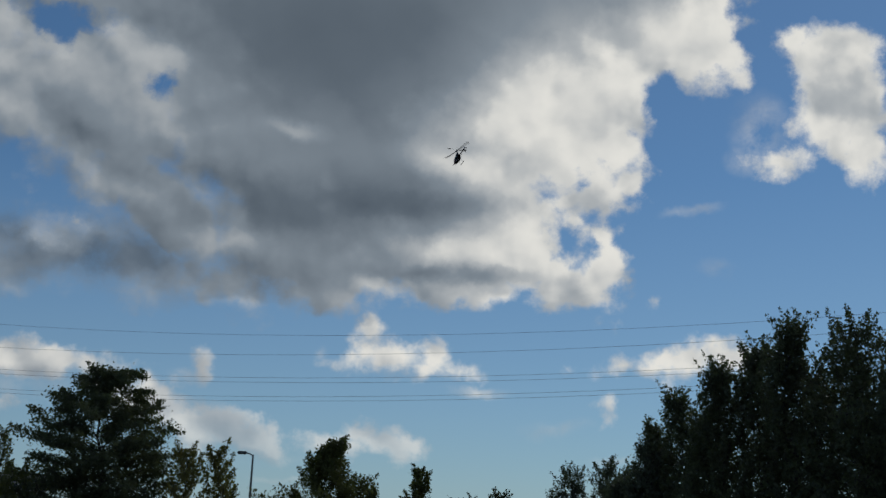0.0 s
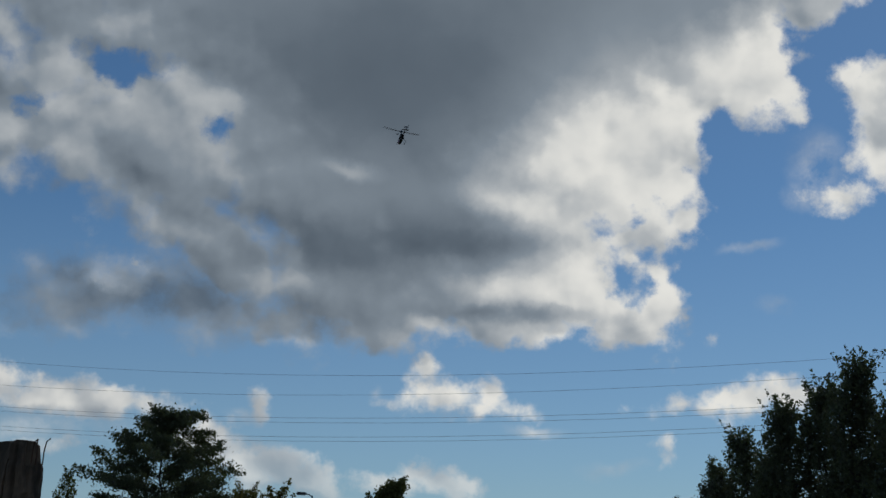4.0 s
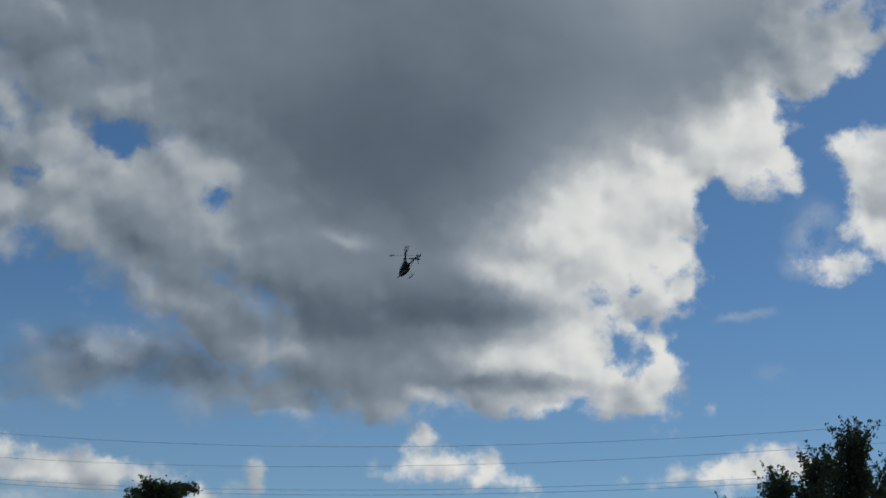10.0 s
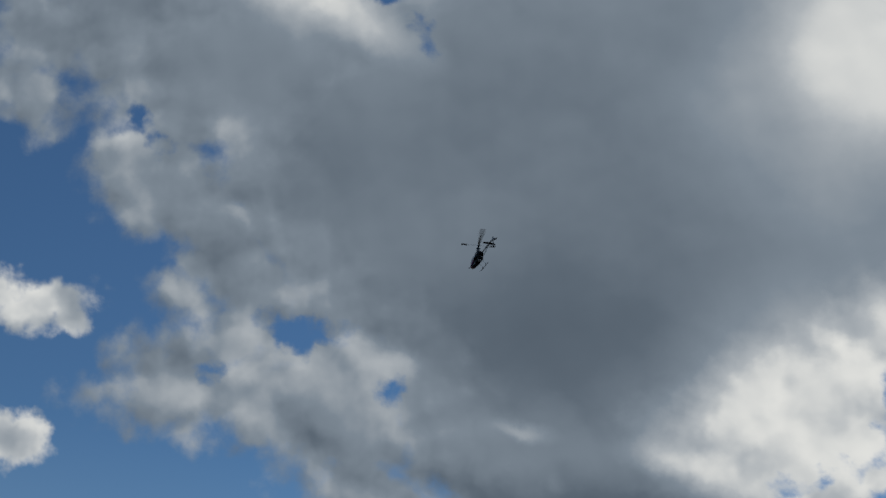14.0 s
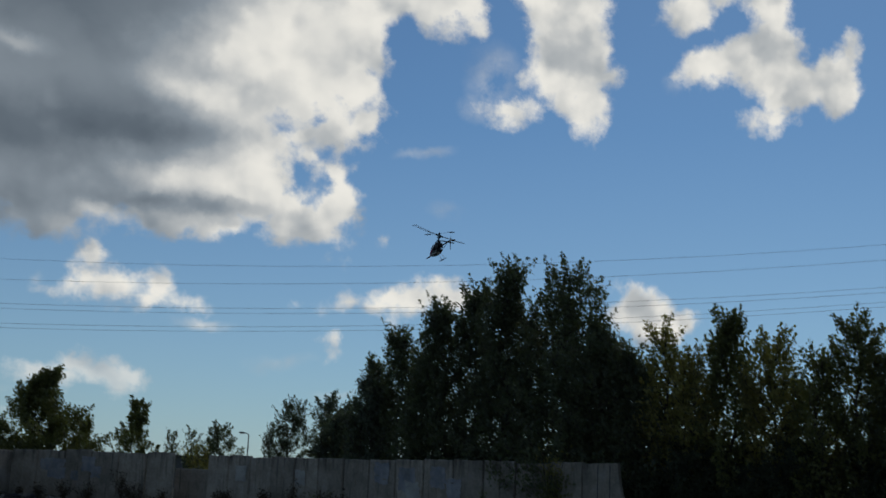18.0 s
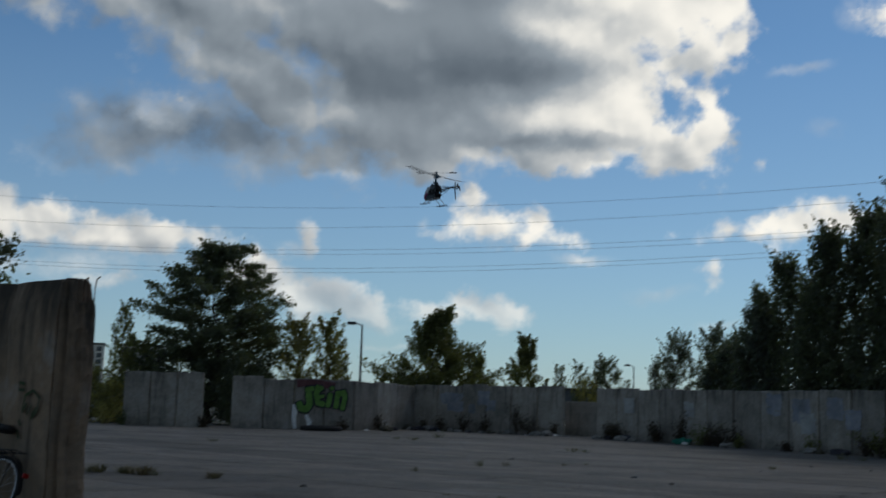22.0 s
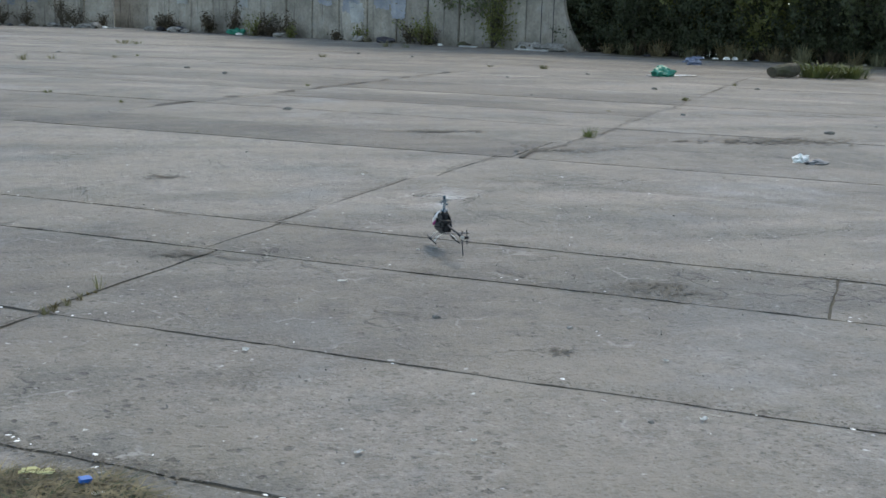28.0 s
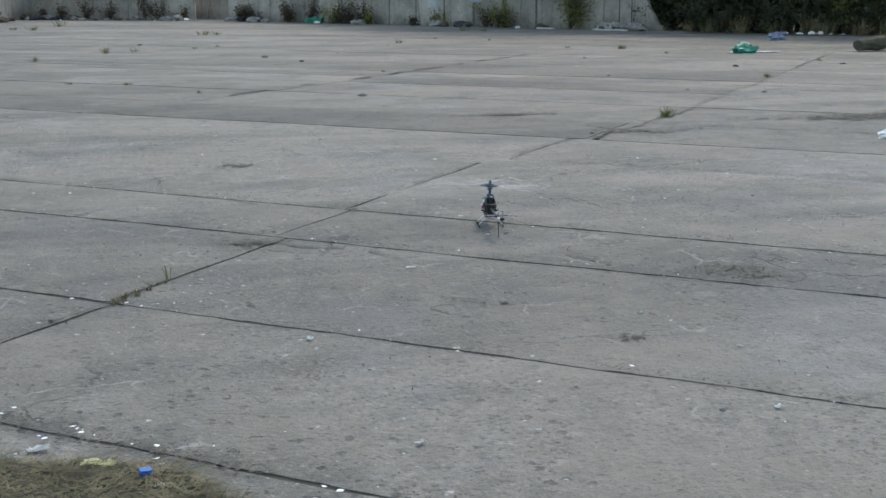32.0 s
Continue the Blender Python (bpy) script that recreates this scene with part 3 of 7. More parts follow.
def wall_concrete(name, pale, mid, drip, soot=0.0, narrow=1.0):
    """Cast panels with rain streaks that run down from a dark weathered top edge."""
    m = bpy.data.materials.new(name)
    m.use_nodes = True
    n = Nodes(m.node_tree)
    place = n.add("ShaderNodeNewGeometry").outputs["Position"]
    z = n.add("ShaderNodeSeparateXYZ", (place,)).outputs[2]
    own = n.add("ShaderNodeObjectInfo").outputs["Random"]
    streaks = n.noise(n.vec("MULTIPLY", place, (4.2 * narrow, 4.2 * narrow, 0.25)), 1.8, 6.0, 0.68)
    thin = n.noise(n.vec("MULTIPLY", place, (9 * narrow, 9 * narrow, 0.35)), 1.3, 4.0, 0.6)
    blotch = n.noise(place, 1.1, 6.0, 0.65)
    colour = n.mix(n.ramp(n.noise(place, 9.0, 6.0, 0.65), 0.3, 0.7), mid, pale)
    colour = n.mix(n.ramp(blotch, 0.46, 0.66, 0.0, 0.55), colour, (0.15, 0.14, 0.12))
    colour = n.mix(n.ramp(blotch, 0.44, 0.32, 0.0, 0.5), colour, (0.44, 0.43, 0.41))
    reach = n.math("ADD", n.math("MULTIPLY", streaks, 2.0), n.math("MULTIPLY_ADD", z, 0.42, soot - 1.35))
    colour = n.mix(n.ramp(reach, 0.42, 1.05, 0.0, 0.88, smooth=True), colour, drip)
    colour = n.mix(n.ramp(thin, 0.57, 0.70, 0.0, 0.6), colour, drip)
    splash = n.math("MULTIPLY", n.ramp(z, 0.45, 0.0), n.ramp(blotch, 0.3, 0.6))
    colour = n.mix(n.math("MULTIPLY", splash, 0.6), colour, (0.09, 0.085, 0.07))
    tone = n.ramp(own, 0, 1, 0.72, 1.06)
    colour = n.mix(1.0, colour, n.add("ShaderNodeCombineColor", (tone, tone, tone)).outputs[0], "MULTIPLY")
    relief = n.add("ShaderNodeBump", {"Height": n.noise(place, 34.0, 5.0, 0.65), "Strength": 0.4, "Distance": 0.015}).outputs[0]
    body = n.add("ShaderNodeBsdfPrincipled", {"Base Color": colour, "Roughness": 0.88, "Specular IOR Level": 0.2, "Normal": relief})
    n.add("ShaderNodeOutputMaterial", (body.outputs[0],))
    return m


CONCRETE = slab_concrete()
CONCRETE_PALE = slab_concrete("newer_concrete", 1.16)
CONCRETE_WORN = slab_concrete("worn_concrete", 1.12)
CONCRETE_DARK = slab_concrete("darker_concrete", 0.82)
WALL = wall_concrete("panel_concrete", (0.42, 0.385, 0.335), (0.285, 0.258, 0.22), (0.066, 0.060, 0.052), 0.0, 0.5)
OLD_WALL = wall_concrete("stained_concrete", (0.35, 0.245, 0.165), (0.24, 0.170, 0.115), (0.036, 0.032, 0.028), 0.22, 0.4)
DIRT = material("joint_dirt", (0.050, 0.044, 0.034), (0.095, 0.085, 0.065), 14, 0.95, 0.6, third=(0.06, 0.065, 0.035))
CRUMB = material("dry_earth", (0.070, 0.062, 0.050), (0.145, 0.130, 0.106), 20, 0.95, 0.4)
FIELD = material("rough_ground", (0.07, 0.065, 0.04), (0.13, 0.115, 0.08), 3, 0.95, 0.6, third=(0.06, 0.075, 0.03))
BARK = material("bark", (0.05, 0.042, 0.034), (0.11, 0.095, 0.08), 9, 0.9, 0.6)
LEAF_DARK = material("leaf_dark", (0.110, 0.132, 0.088), (0.200, 0.228, 0.150), 5, 0.42, 0.1, big=0.5, through=0.56, gloss=0.5)
LEAF_GREEN = material("leaf_green", (0.132, 0.144, 0.056), (0.24, 0.25, 0.104), 5, 0.45, 0.1, big=0.45, through=0.52, gloss=0.45)
LEAF_YELLOW = material("leaf_yellow", (0.22, 0.205, 0.075), (0.43, 0.39, 0.16), 3, 0.5, 0.1, big=0.45, through=0.56, gloss=0.35)
LEAF_BLUE = material("leaf_silvery", (0.104, 0.127, 0.10), (0.186, 0.216, 0.178), 4, 0.5, 0.1, big=0.4, through=0.52)
BROWN = material("dry_weed", (0.045, 0.036, 0.026), (0.10, 0.078, 0.052), 6, 0.9, 0.2, through=0.15)
GRASS = material("tuft_green", (0.08, 0.10, 0.04), (0.17, 0.19, 0.085), 9, 0.7, 0.1, through=0.25)
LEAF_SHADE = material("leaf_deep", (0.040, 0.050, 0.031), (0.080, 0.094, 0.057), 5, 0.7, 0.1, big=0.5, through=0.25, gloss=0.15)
STRAW_GREEN = material("dull_tuft", (0.12, 0.118, 0.07), (0.25, 0.235, 0.15), 9, 0.8, 0.1, through=0.2)
STRAW = material("dry_grass", (0.085, 0.070, 0.040), (0.30, 0.25, 0.15), 18, 0.85, 0.1, big=0.5, through=0.15)
CABLE = material("cable", (0.10, 0.105, 0.11), (0.16, 0.165, 0.17), 4, 0.5, 0.0, metal=0.4)
STEEL = material("galvanised", (0.20, 0.205, 0.21), (0.30, 0.305, 0.31), 8, 0.45, 0.1, metal=0.7)
RUST = material("rusty_steel", (0.05, 0.03, 0.02), (0.12, 0.06, 0.035), 20, 0.85, 0.4)
LAMP_GREY = material("lamp_grey", (0.10, 0.105, 0.11), (0.15, 0.155, 0.16), 8, 0.5, 0.1)
BLACK = material("black_plastic", (0.010, 0.010, 0.011), (0.022, 0.022, 0.024), 30, 0.5, 0.15, world=False)
RUBBER = material("rubber", (0.012, 0.012, 0.012), (0.028, 0.027, 0.026), 40, 0.85, 0.3, world=False)
CARBON = material("carbon_frame", (0.012, 0.013, 0.016), (0.03, 0.032, 0.038), 60, 0.55, 0.1, world=False, gloss=0.3)
ALLOY = material("polished_alloy", (0.45, 0.46, 0.47), (0.62, 0.63, 0.64), 30, 0.3, 0.05, metal=1.0, world=False)
ANODISED = material("blue_anodised", (0.03, 0.06, 0.09), (0.06, 0.12, 0.16), 40, 0.4, 0.05, metal=0.4, world=False)
WHITE = material("white_paint", (0.68, 0.68, 0.68), (0.80, 0.80, 0.80), 25, 0.4, 0.03, big=0.1, world=False, gloss=0.5)
CREAM = material("off_white", (0.74, 0.74, 0.72), (0.86, 0.86, 0.84), 25, 0.6, 0.1, big=0.25)
BLADE = material("blade_grey", (0.34, 0.34, 0.34), (0.45, 0.45, 0.45), 25, 0.4, 0.03, big=0.1, world=False, gloss=0.5)
RED = material("magenta_paint", (0.34, 0.02, 0.16), (0.46, 0.04, 0.24), 25, 0.35, 0.03, big=0.1, world=False, gloss=0.5)
YELLOW = material("pale_yellow", (0.62, 0.60, 0.30), (0.75, 0.73, 0.42), 12, 0.7, 0.1, big=0.2)
BLUE = material("blue_plastic", (0.015, 0.10, 0.34), (0.025, 0.14, 0.44), 12, 0.45, 0.1, big=0.15)
CLOTH = material("blue_cloth", (0.06, 0.08, 0.14), (0.26, 0.30, 0.38), 9, 0.85, 0.4, big=0.4)
TARP = material("green_tarp", (0.015, 0.16, 0.11), (0.03, 0.28, 0.20), 9, 0.5, 0.4, big=0.4)
LIME = material("lime_paint", (0.10, 0.22, 0.045), (0.17, 0.33, 0.075), 5, 0.75, 0.2, big=0.3)
INK = material("dark_paint", (0.02, 0.02, 0.03), (0.05, 0.045, 0.05), 5, 0.75, 0.2, big=0.3)
SPRAY = material("faded_blue_paint", (0.23, 0.25, 0.30), (0.34, 0.345, 0.355), 4, 0.85, 0.2, big=0.5)
PALE = material("pale_paint", (0.34, 0.34, 0.33), (0.44, 0.44, 0.43), 4, 0.85, 0.2, big=0.4)
MAROON = material("faded_maroon", (0.10, 0.04, 0.045), (0.17, 0.08, 0.08), 4, 0.85, 0.2, big=0.4)
MOSS = material("green_scrawl", (0.035, 0.05, 0.025), (0.06, 0.08, 0.035), 5, 0.85, 0.2)
STONE = material("rubble", (0.13, 0.125, 0.115), (0.30, 0.29, 0.27), 12, 0.9, 0.6, each=0.35)
WOOD = material("old_log", (0.05, 0.046, 0.034), (0.115, 0.10, 0.07), 9, 0.9, 0.7, third=(0.065, 0.07, 0.035))
FACADE = material("pale_stucco", (0.82, 0.79, 0.70), (0.88, 0.85, 0.77), 0.5, 0.8, 0.0, big=0.1)
GLASS = material("far_glazing", (0.03, 0.04, 0.05), (0.06, 0.07, 0.08), 0.5, 0.15, 0.0, gloss=0.6)
ROOF = material("far_roof", (0.07, 0.065, 0.06), (0.12, 0.11, 0.10), 0.6, 0.8, 0.1)
LENS = material("red_lens", (0.30, 0.01, 0.01), (0.42, 0.02, 0.015), 10, 0.2, 0.0, world=False, gloss=0.6)


# ---------------------------------------------------------------- mesh helpers
def mesh_of(name, bm, mat, smooth=False):
    me = bpy.data.meshes.new(name)
    bm.to_mesh(me)
    bm.free()
    me.materials.append(mat)
    if smooth:
        me.polygons.foreach_set("use_smooth", [True] * len(me.polygons))
    return me


def part(name, bm, mat, parent=None, label="", smooth=False, at=None):
    ob = new(name, mesh_of(name, bm, mat, smooth) if isinstance(bm, bmesh.types.BMesh) else bm)
    if parent:
        ob.parent = parent
    if at is not None:
        ob.matrix_basis = at
    return tagged(ob, label)


def thing(name, label, category, m=None, group="", kind=""):
    ob = tagged(new(name), label, category, group, kind)
    ob.empty_display_size = 0.1
    if m is not None:
        ob.matrix_basis = m
    return ob


def box(bm, x0, x1, y0, y1, z0, z1, bevel=0.0, m=None):
    made = bmesh.ops.create_cube(bm, size=1.0)["verts"]
    for v in made:
        v.co = Vector((x0 + (v.co.x + 0.5) * (x1 - x0), y0 + (v.co.y + 0.5) * (y1 - y0), z0 + (v.co.z + 0.5) * (z1 - z0)))
    if bevel:
        edges = list({e for v in made for e in v.link_edges})
        made = list({v for f in bmesh.ops.bevel(bm, geom=edges, offset=bevel, segments=2, affect="EDGES")["faces"] for v in f.verts} | {v for v in made if v.is_valid})
    if m is not None:
        bmesh.ops.transform(bm, matrix=m, verts=made)
    return bm


def tube(bm, points, radii, sides=8, cap=True):
    """A round bar along points; radii: one, or one a point."""
    points = [Vector(p) for p in points]
    radii = radii if isinstance(radii, (list, tuple)) else [radii] * len(points)
    rings, up = [], None
    for i, p in enumerate(points):
        way = (points[min(i + 1, len(points) - 1)] - points[max(i - 1, 0)]).normalized()
        up = (up - way * up.dot(way)) if up else way.orthogonal()
        up = up.normalized() if up.length > 1e-6 else way.orthogonal().normalized()
        side = way.cross(up)
        rings.append([bm.verts.new(p + radii[i] * (math.cos(a) * up + math.sin(a) * side)) for a in (2 * math.pi * k / sides for k in range(sides))])
    for a, b in zip(rings, rings[1:]):
        for k in range(sides):
            bm.faces.new((a[k], a[(k + 1) % sides], b[(k + 1) % sides], b[k]))
    if cap:
        bm.faces.new(rings[0][::-1])
        bm.faces.new(rings[-1])
    return bm


def loop_tube(bm, centre, axis_u, axis_v, radius, thick, count=40, sides=6):
    """A closed round ring, such as a tyre."""
    centre, u, v = Vector(centre), Vector(axis_u), Vector(axis_v)
    w, rings = u.cross(v), []
    for i in range(count):
        a = 2 * math.pi * i / count
        out = math.cos(a) * u + math.sin(a) * v
        rings.append([bm.verts.new(centre + out * (radius + thick * math.cos(b)) + w * thick * math.sin(b)) for b in (2 * math.pi * k / sides for k in range(sides))])
    for i in range(count):
        a, b = rings[i], rings[(i + 1) % count]
        for k in range(sides):
            bm.faces.new((a[k], b[k], b[(k + 1) % sides], a[(k + 1) % sides]))
    return bm


def lump(bm, size, seed, rough=0.35, subdivisions=2, centre=(0, 0, 0)):
    """A worn stone or crumpled heap, flat underneath."""
    rnd = random.Random(seed)
    off = Vector((rnd.uniform(0, 50), rnd.uniform(0, 50), rnd.uniform(0, 50)))
    made = bmesh.ops.create_icosphere(bm, subdivisions=subdivisions, radius=1.0)["verts"]
    for v in made:
        k = 1 + rough * noise.noise(v.co * 1.7 + off) + rough * 0.5 * noise.noise(v.co * 4 + off)
        v.co = Vector((v.co.x * size[0] * k, v.co.y * size[1] * k, max(v.co.z * k, -0.35) * size[2])) + Vector(centre)
    return bm


def quads(name, corners, mat):
    """One mesh of many loose four-cornered faces; corners: N x 4 x 3."""
    corners = np.asarray(corners, np.float32)
    count = len(corners)
    me = bpy.data.meshes.new(name)
    me.vertices.add(count * 4)
    me.vertices.foreach_set("co", corners.ravel())
    me.loops.add(count * 4)
    me.loops.foreach_set("vertex_index", np.arange(count * 4, dtype=np.int32))
    me.polygons.add(count)
    me.polygons.foreach_set("loop_start", np.arange(0, count * 4, 4, dtype=np.int32))
    me.polygons.foreach_set("loop_total", np.full(count, 4, dtype=np.int32))
    me.update(calc_edges=True)
    me.materials.append(mat)
    return me


def leaf_quads(rng, centres, size, upright=0.0):
    """Pointed leaves of random turn round the centres."""
    count = len(centres)
    along = rng.normal(size=(count, 3))
    along[:, 2] += upright
    along /= np.linalg.norm(along, axis=1, keepdims=True)
    side = np.cross(along, rng.normal(size=(count, 3)))
    side /= np.linalg.norm(side, axis=1, keepdims=True)
    s = (size * rng.uniform(0.6, 1.35, count))[:, None]
    fold = np.cross(along, side) * s * 0.16
    return np.stack([centres - along * s * 0.55, centres + side * s * 0.36 + fold, centres + along * s * 0.65, centres - side * s * 0.36 + fold], 1)


# ---------------------------------------------------------------- ground and yard
ORIGIN = Vector((-0.06, 5.17, 0))          # a corner where two slab joints meet
LANE = radians(-39)
ALONG, ACROSS = Vector((math.cos(LANE), math.sin(LANE), 0)), Vector((-math.sin(LANE), math.cos(LANE), 0))


def yard(p, q, z=0.0):
    return ORIGIN + ALONG * p + ACROSS * q + Vector((0, 0, z))


def build_ground():
    bm = bmesh.new()
    steps = [-2600, -900, -300, -120, -60, -30, 0, 30, 60, 120, 300, 900, 2600]
    grid = [[bm.verts.new((x, y, -0.05 if max(abs(x), abs(y)) < 200 else -0.05 + 0.4 * noise.noise((x * 0.004, y * 0.004, 3)))) for x in steps] for y in steps]
    for a, b in zip(grid, grid[1:]):
        for k in range(len(steps) - 1):
            bm.faces.new((a[k], a[k + 1], b[k + 1], b[k]))
    return tagged(part("ground", bm, FIELD), "rough earth with sparse weeds around the concrete yard", "ground", kind="structure")


GROUND = build_ground()


# ---------------------------------------------------------------- concrete panel walls
def panel_bm(width, height, thick, seed, lean=0.0, cut=0.0):
    """One upright panel from (0, 0) along +x, face towards -y, with chamfered joints, two shallow casting ribs and a chipped top."""
    rnd = random.Random(seed)
    bm = bmesh.new()
    gap = 0.024
    cols = [gap, gap + 0.03, width * 0.46, width * 0.46 + 0.035, width - gap - 0.03, width - gap]
    depth = [0.05, 0.0, 0.0, 0.022, 0.0, 0.05]
    rows = [0.0, height * 0.35, height * 0.7, height - 0.05, height]
    front, back = [], []
    for j, z in enumerate(rows):
        fr, bk = [], []
        for i, x in enumerate(cols):
            chip = rnd.uniform(-0.035, 0.02) if j == len(rows) - 1 else 0.0
            y = depth[i] + (0.025 if j == len(rows) - 1 else 0.0) + lean * z + rnd.uniform(-0.004, 0.004)
            fr.append(bm.verts.new((x, y, z + chip)))
            bk.append(bm.verts.new((x, thick + lean * z, z + chip)))
        front.append(fr)
        back.append(bk)
    for j in range(len(rows) - 1):
        for i in range(len(cols) - 1):
            bm.faces.new((front[j][i], front[j][i + 1], front[j + 1][i + 1], front[j + 1][i]))
            bm.faces.new((back[j][i + 1], back[j][i], back[j + 1][i], back[j + 1][i + 1]))
        bm.faces.new((back[j][0], front[j][0], front[j + 1][0], back[j + 1][0]))
        bm.faces.new((front[j][-1], back[j][-1], back[j + 1][-1], front[j + 1][-1]))
    for i in range(len(cols) - 1):
        bm.faces.new((front[-1][i], front[-1][i + 1], back[-1][i + 1], back[-1][i]))
        bm.faces.new((front[0][i + 1], front[0][i], back[0][i], back[0][i + 1]))
    return bm


def panel_wall(name, start, end, count, height, label, mat=WALL, thick=0.16, seed=0, skip=()):
    a, b = Vector((*start, -0.03)), Vector((*end, -0.03))
    way = b - a
    wall = thing(name, label, "wall", Matrix.Translation(a) @ Matrix.Rotation(math.atan2(way.y, way.x), 4, "Z"), kind="structure")
    width = way.length / count
    rnd = random.Random(seed)
    for k in range(count):
        if k in skip:
            continue
        bm = panel_bm(width, height + rnd.uniform(-0.05, 0.05), thick, seed * 97 + k, rnd.uniform(-0.008, 0.008))
        part("panel", bm, mat, wall, at=pose(k * width, rnd.uniform(-0.02, 0.03), 0))
    return wall


def painted(bm, points, width, depth=0.006, m=None):
    """A painted stroke on a wall's face (x along, z up), standing a hair proud of it."""
    points = [Vector((x, -depth, z)) for x, z in points]
    lower = []
    for i, p in enumerate(points):
        way = (points[min(i + 1, len(points) - 1)] - points[max(i - 1, 0)]).normalized()
        side = Vector((-way.z, 0, way.x))
        w = width[i] if isinstance(width, (list, tuple)) else width
        lower.append((bm.verts.new(p + side * w / 2), bm.verts.new(p - side * w / 2)))
    for (a, b), (c, d) in zip(lower, lower[1:]):
        bm.faces.new((a, b, d, c))
    return bm


def build_walls():
    left = panel_wall("wall_1", (-16.9, 51.0), (-13.4, 51.4), 3, 2.42, "weathered grey concrete panel wall, a short separate stretch", seed=1)
    graffiti = panel_wall("wall_2", (-12.25, 52.0), (-7.2, 55.0), 4, 2.32, "grey concrete panel wall with a green graffiti at its end", seed=2)
    back = panel_wall("wall_3", (-7.15, 55.2), (-4.84, 61.95), 3, 2.34, "shaded grey concrete panel wall turning back", seed=3)
    rear = panel_wall("wall_4", (-4.9, 61.9), (2.75, 58.0), 6, 2.40, "grey concrete panel wall with faded blue paint, rubble at its foot", seed=4)
    long = panel_wall("wall_5", (4.2, 56.4), (16.0, 39.2), 14, 2.36, "long weathered grey concrete panel wall with dark rain streaks", seed=5)

    # the last panel of the long wall: its free edge sweeps out to the ground
    bm = bmesh.new()
    outline = [(0.014, 0), (0.014, 2.36), (1.45, 2.40), (1.49, 1.9), (1.6, 1.35), (1.82, 0.8), (2.2, 0.25), (2.42, 0.0)]
    faces = [[bm.verts.new((x, y, z)) for x, z in outline] for y in (0.0, 0.16)]
    bm.faces.new(faces[0][::-1])
    bm.faces.new(faces[1])
    for i in range(len(outline)):
        k = (i + 1) % len(outline)
        bm.faces.new((faces[0][i], faces[0][k], faces[1][k], faces[1][i]))
    bmesh.ops.recalc_face_normals(bm, faces=bm.faces)
    part("panel", bm, WALL, long, "end panel with a sweeping free edge", at=pose(20.86, 0, 0))
    bm = bmesh.new()
    for x in (0.62, 1.12):
        box(bm, x, x + 0.03, -0.004, 0.002, 0.05, 2.3)
    part("rib", bm, INK, long, at=pose(20.86, 0, 0))

    # a fallen panel in the gap between the two long walls
    recess = panel_wall("wall_6", (2.9, 60.2), (4.6, 58.6), 1, 1.75, "low broken concrete panel set back in a gap of the wall", seed=7)

    # bubble letters, sprayed lime green with a dark outline
    art = [([(0.55, 1.55), (0.62, 1.05), (0.45, 0.82), (0.2, 0.86), (0.1, 1.1)], 0.30), ([(0.42, 1.72), (0.75, 1.78)], 0.22),
           ([(1.0, 1.88), (0.92, 1.5), (1.02, 1.12), (1.3, 1.08)], 0.26), ([(1.2, 1.82), (1.02, 1.72)], 0.2), ([(1.28, 1.45), (1.05, 1.4)], 0.16),
           ([(1.62, 1.55), (1.52, 1.0)], 0.24), ([(1.66, 1.86), (1.70, 1.78)], 0.2),
           ([(2.0, 1.66), (1.92, 0.95)], 0.24), ([(2.0, 1.55), (2.3, 1.66), (2.36, 1.4), (2.24, 0.88)], 0.24)]
    for name, mat, grow, deep in (("graffiti_outline", INK, 0.15, 0.05), ("graffiti", LIME, 0.0, 0.058)):
        bm = bmesh.new()
        for points, width in art:
            fine = [Vector(points[0]).lerp(Vector(points[0]), 0)]
            for p, q in zip(points, points[1:]):
                fine += [Vector(p).lerp(Vector(q), k / 4) for k in range(1, 5)]
            ends = [fine[0] + (fine[0] - fine[1]).normalized() * (width + grow) * 0.25, *fine, fine[-1] + (fine[-1] - fine[-2]).normalized() * (width + grow) * 0.25]
            painted(bm, [tuple(p) for p in ends], [(width + grow) * 0.7, *[width + grow] * len(fine), (width + grow) * 0.7], deep)
        part(name, bm, mat, graffiti, "dark spray outline" if grow else "lime green bubble letters", at=pose(3.05, 0, 0.12))
    bm = bmesh.new()
    painted(bm, [(2.98, 1.15), (2.93, 0.5), (3.0, 0.05)], [0.3, 0.22, 0.16], 0.048)
    painted(bm, [(3.5, 0.7), (3.7, 0.35), (3.62, 0.1)], [0.15, 0.25, 0.12], 0.048)
    part("pale_patch", bm, CREAM, graffiti, "patch of pale paint")
    bm = bmesh.new()
    painted(bm, [(3.0, 2.1), (3.5, 2.16), (4.2, 2.12), (4.9, 2.05)], [0.35, 0.3, 0.35, 0.3], 0.045)
    part("maroon_band", bm, MAROON, graffiti, "faded maroon paint band")

    # faded blue scrawls
    rnd = random.Random(31)
    for wall, marks, mat in ((rear, ((1.9, 1.7, 0.5), (2.5, 1.5, 0.9), (4.2, 1.75, 0.7), (4.6, 1.4, 0.5), (3.5, 1.2, 0.4)), SPRAY),
                             (long, ((11.2, 1.8, 0.8), (12.6, 1.6, 0.9), (14.2, 1.7, 0.8), (15.0, 1.3, 0.7)), SPRAY),
                             (long, ((2.5, 1.6, 0.7), (6.4, 1.5, 0.6), (12.9, 1.1, 0.7)), PALE)):
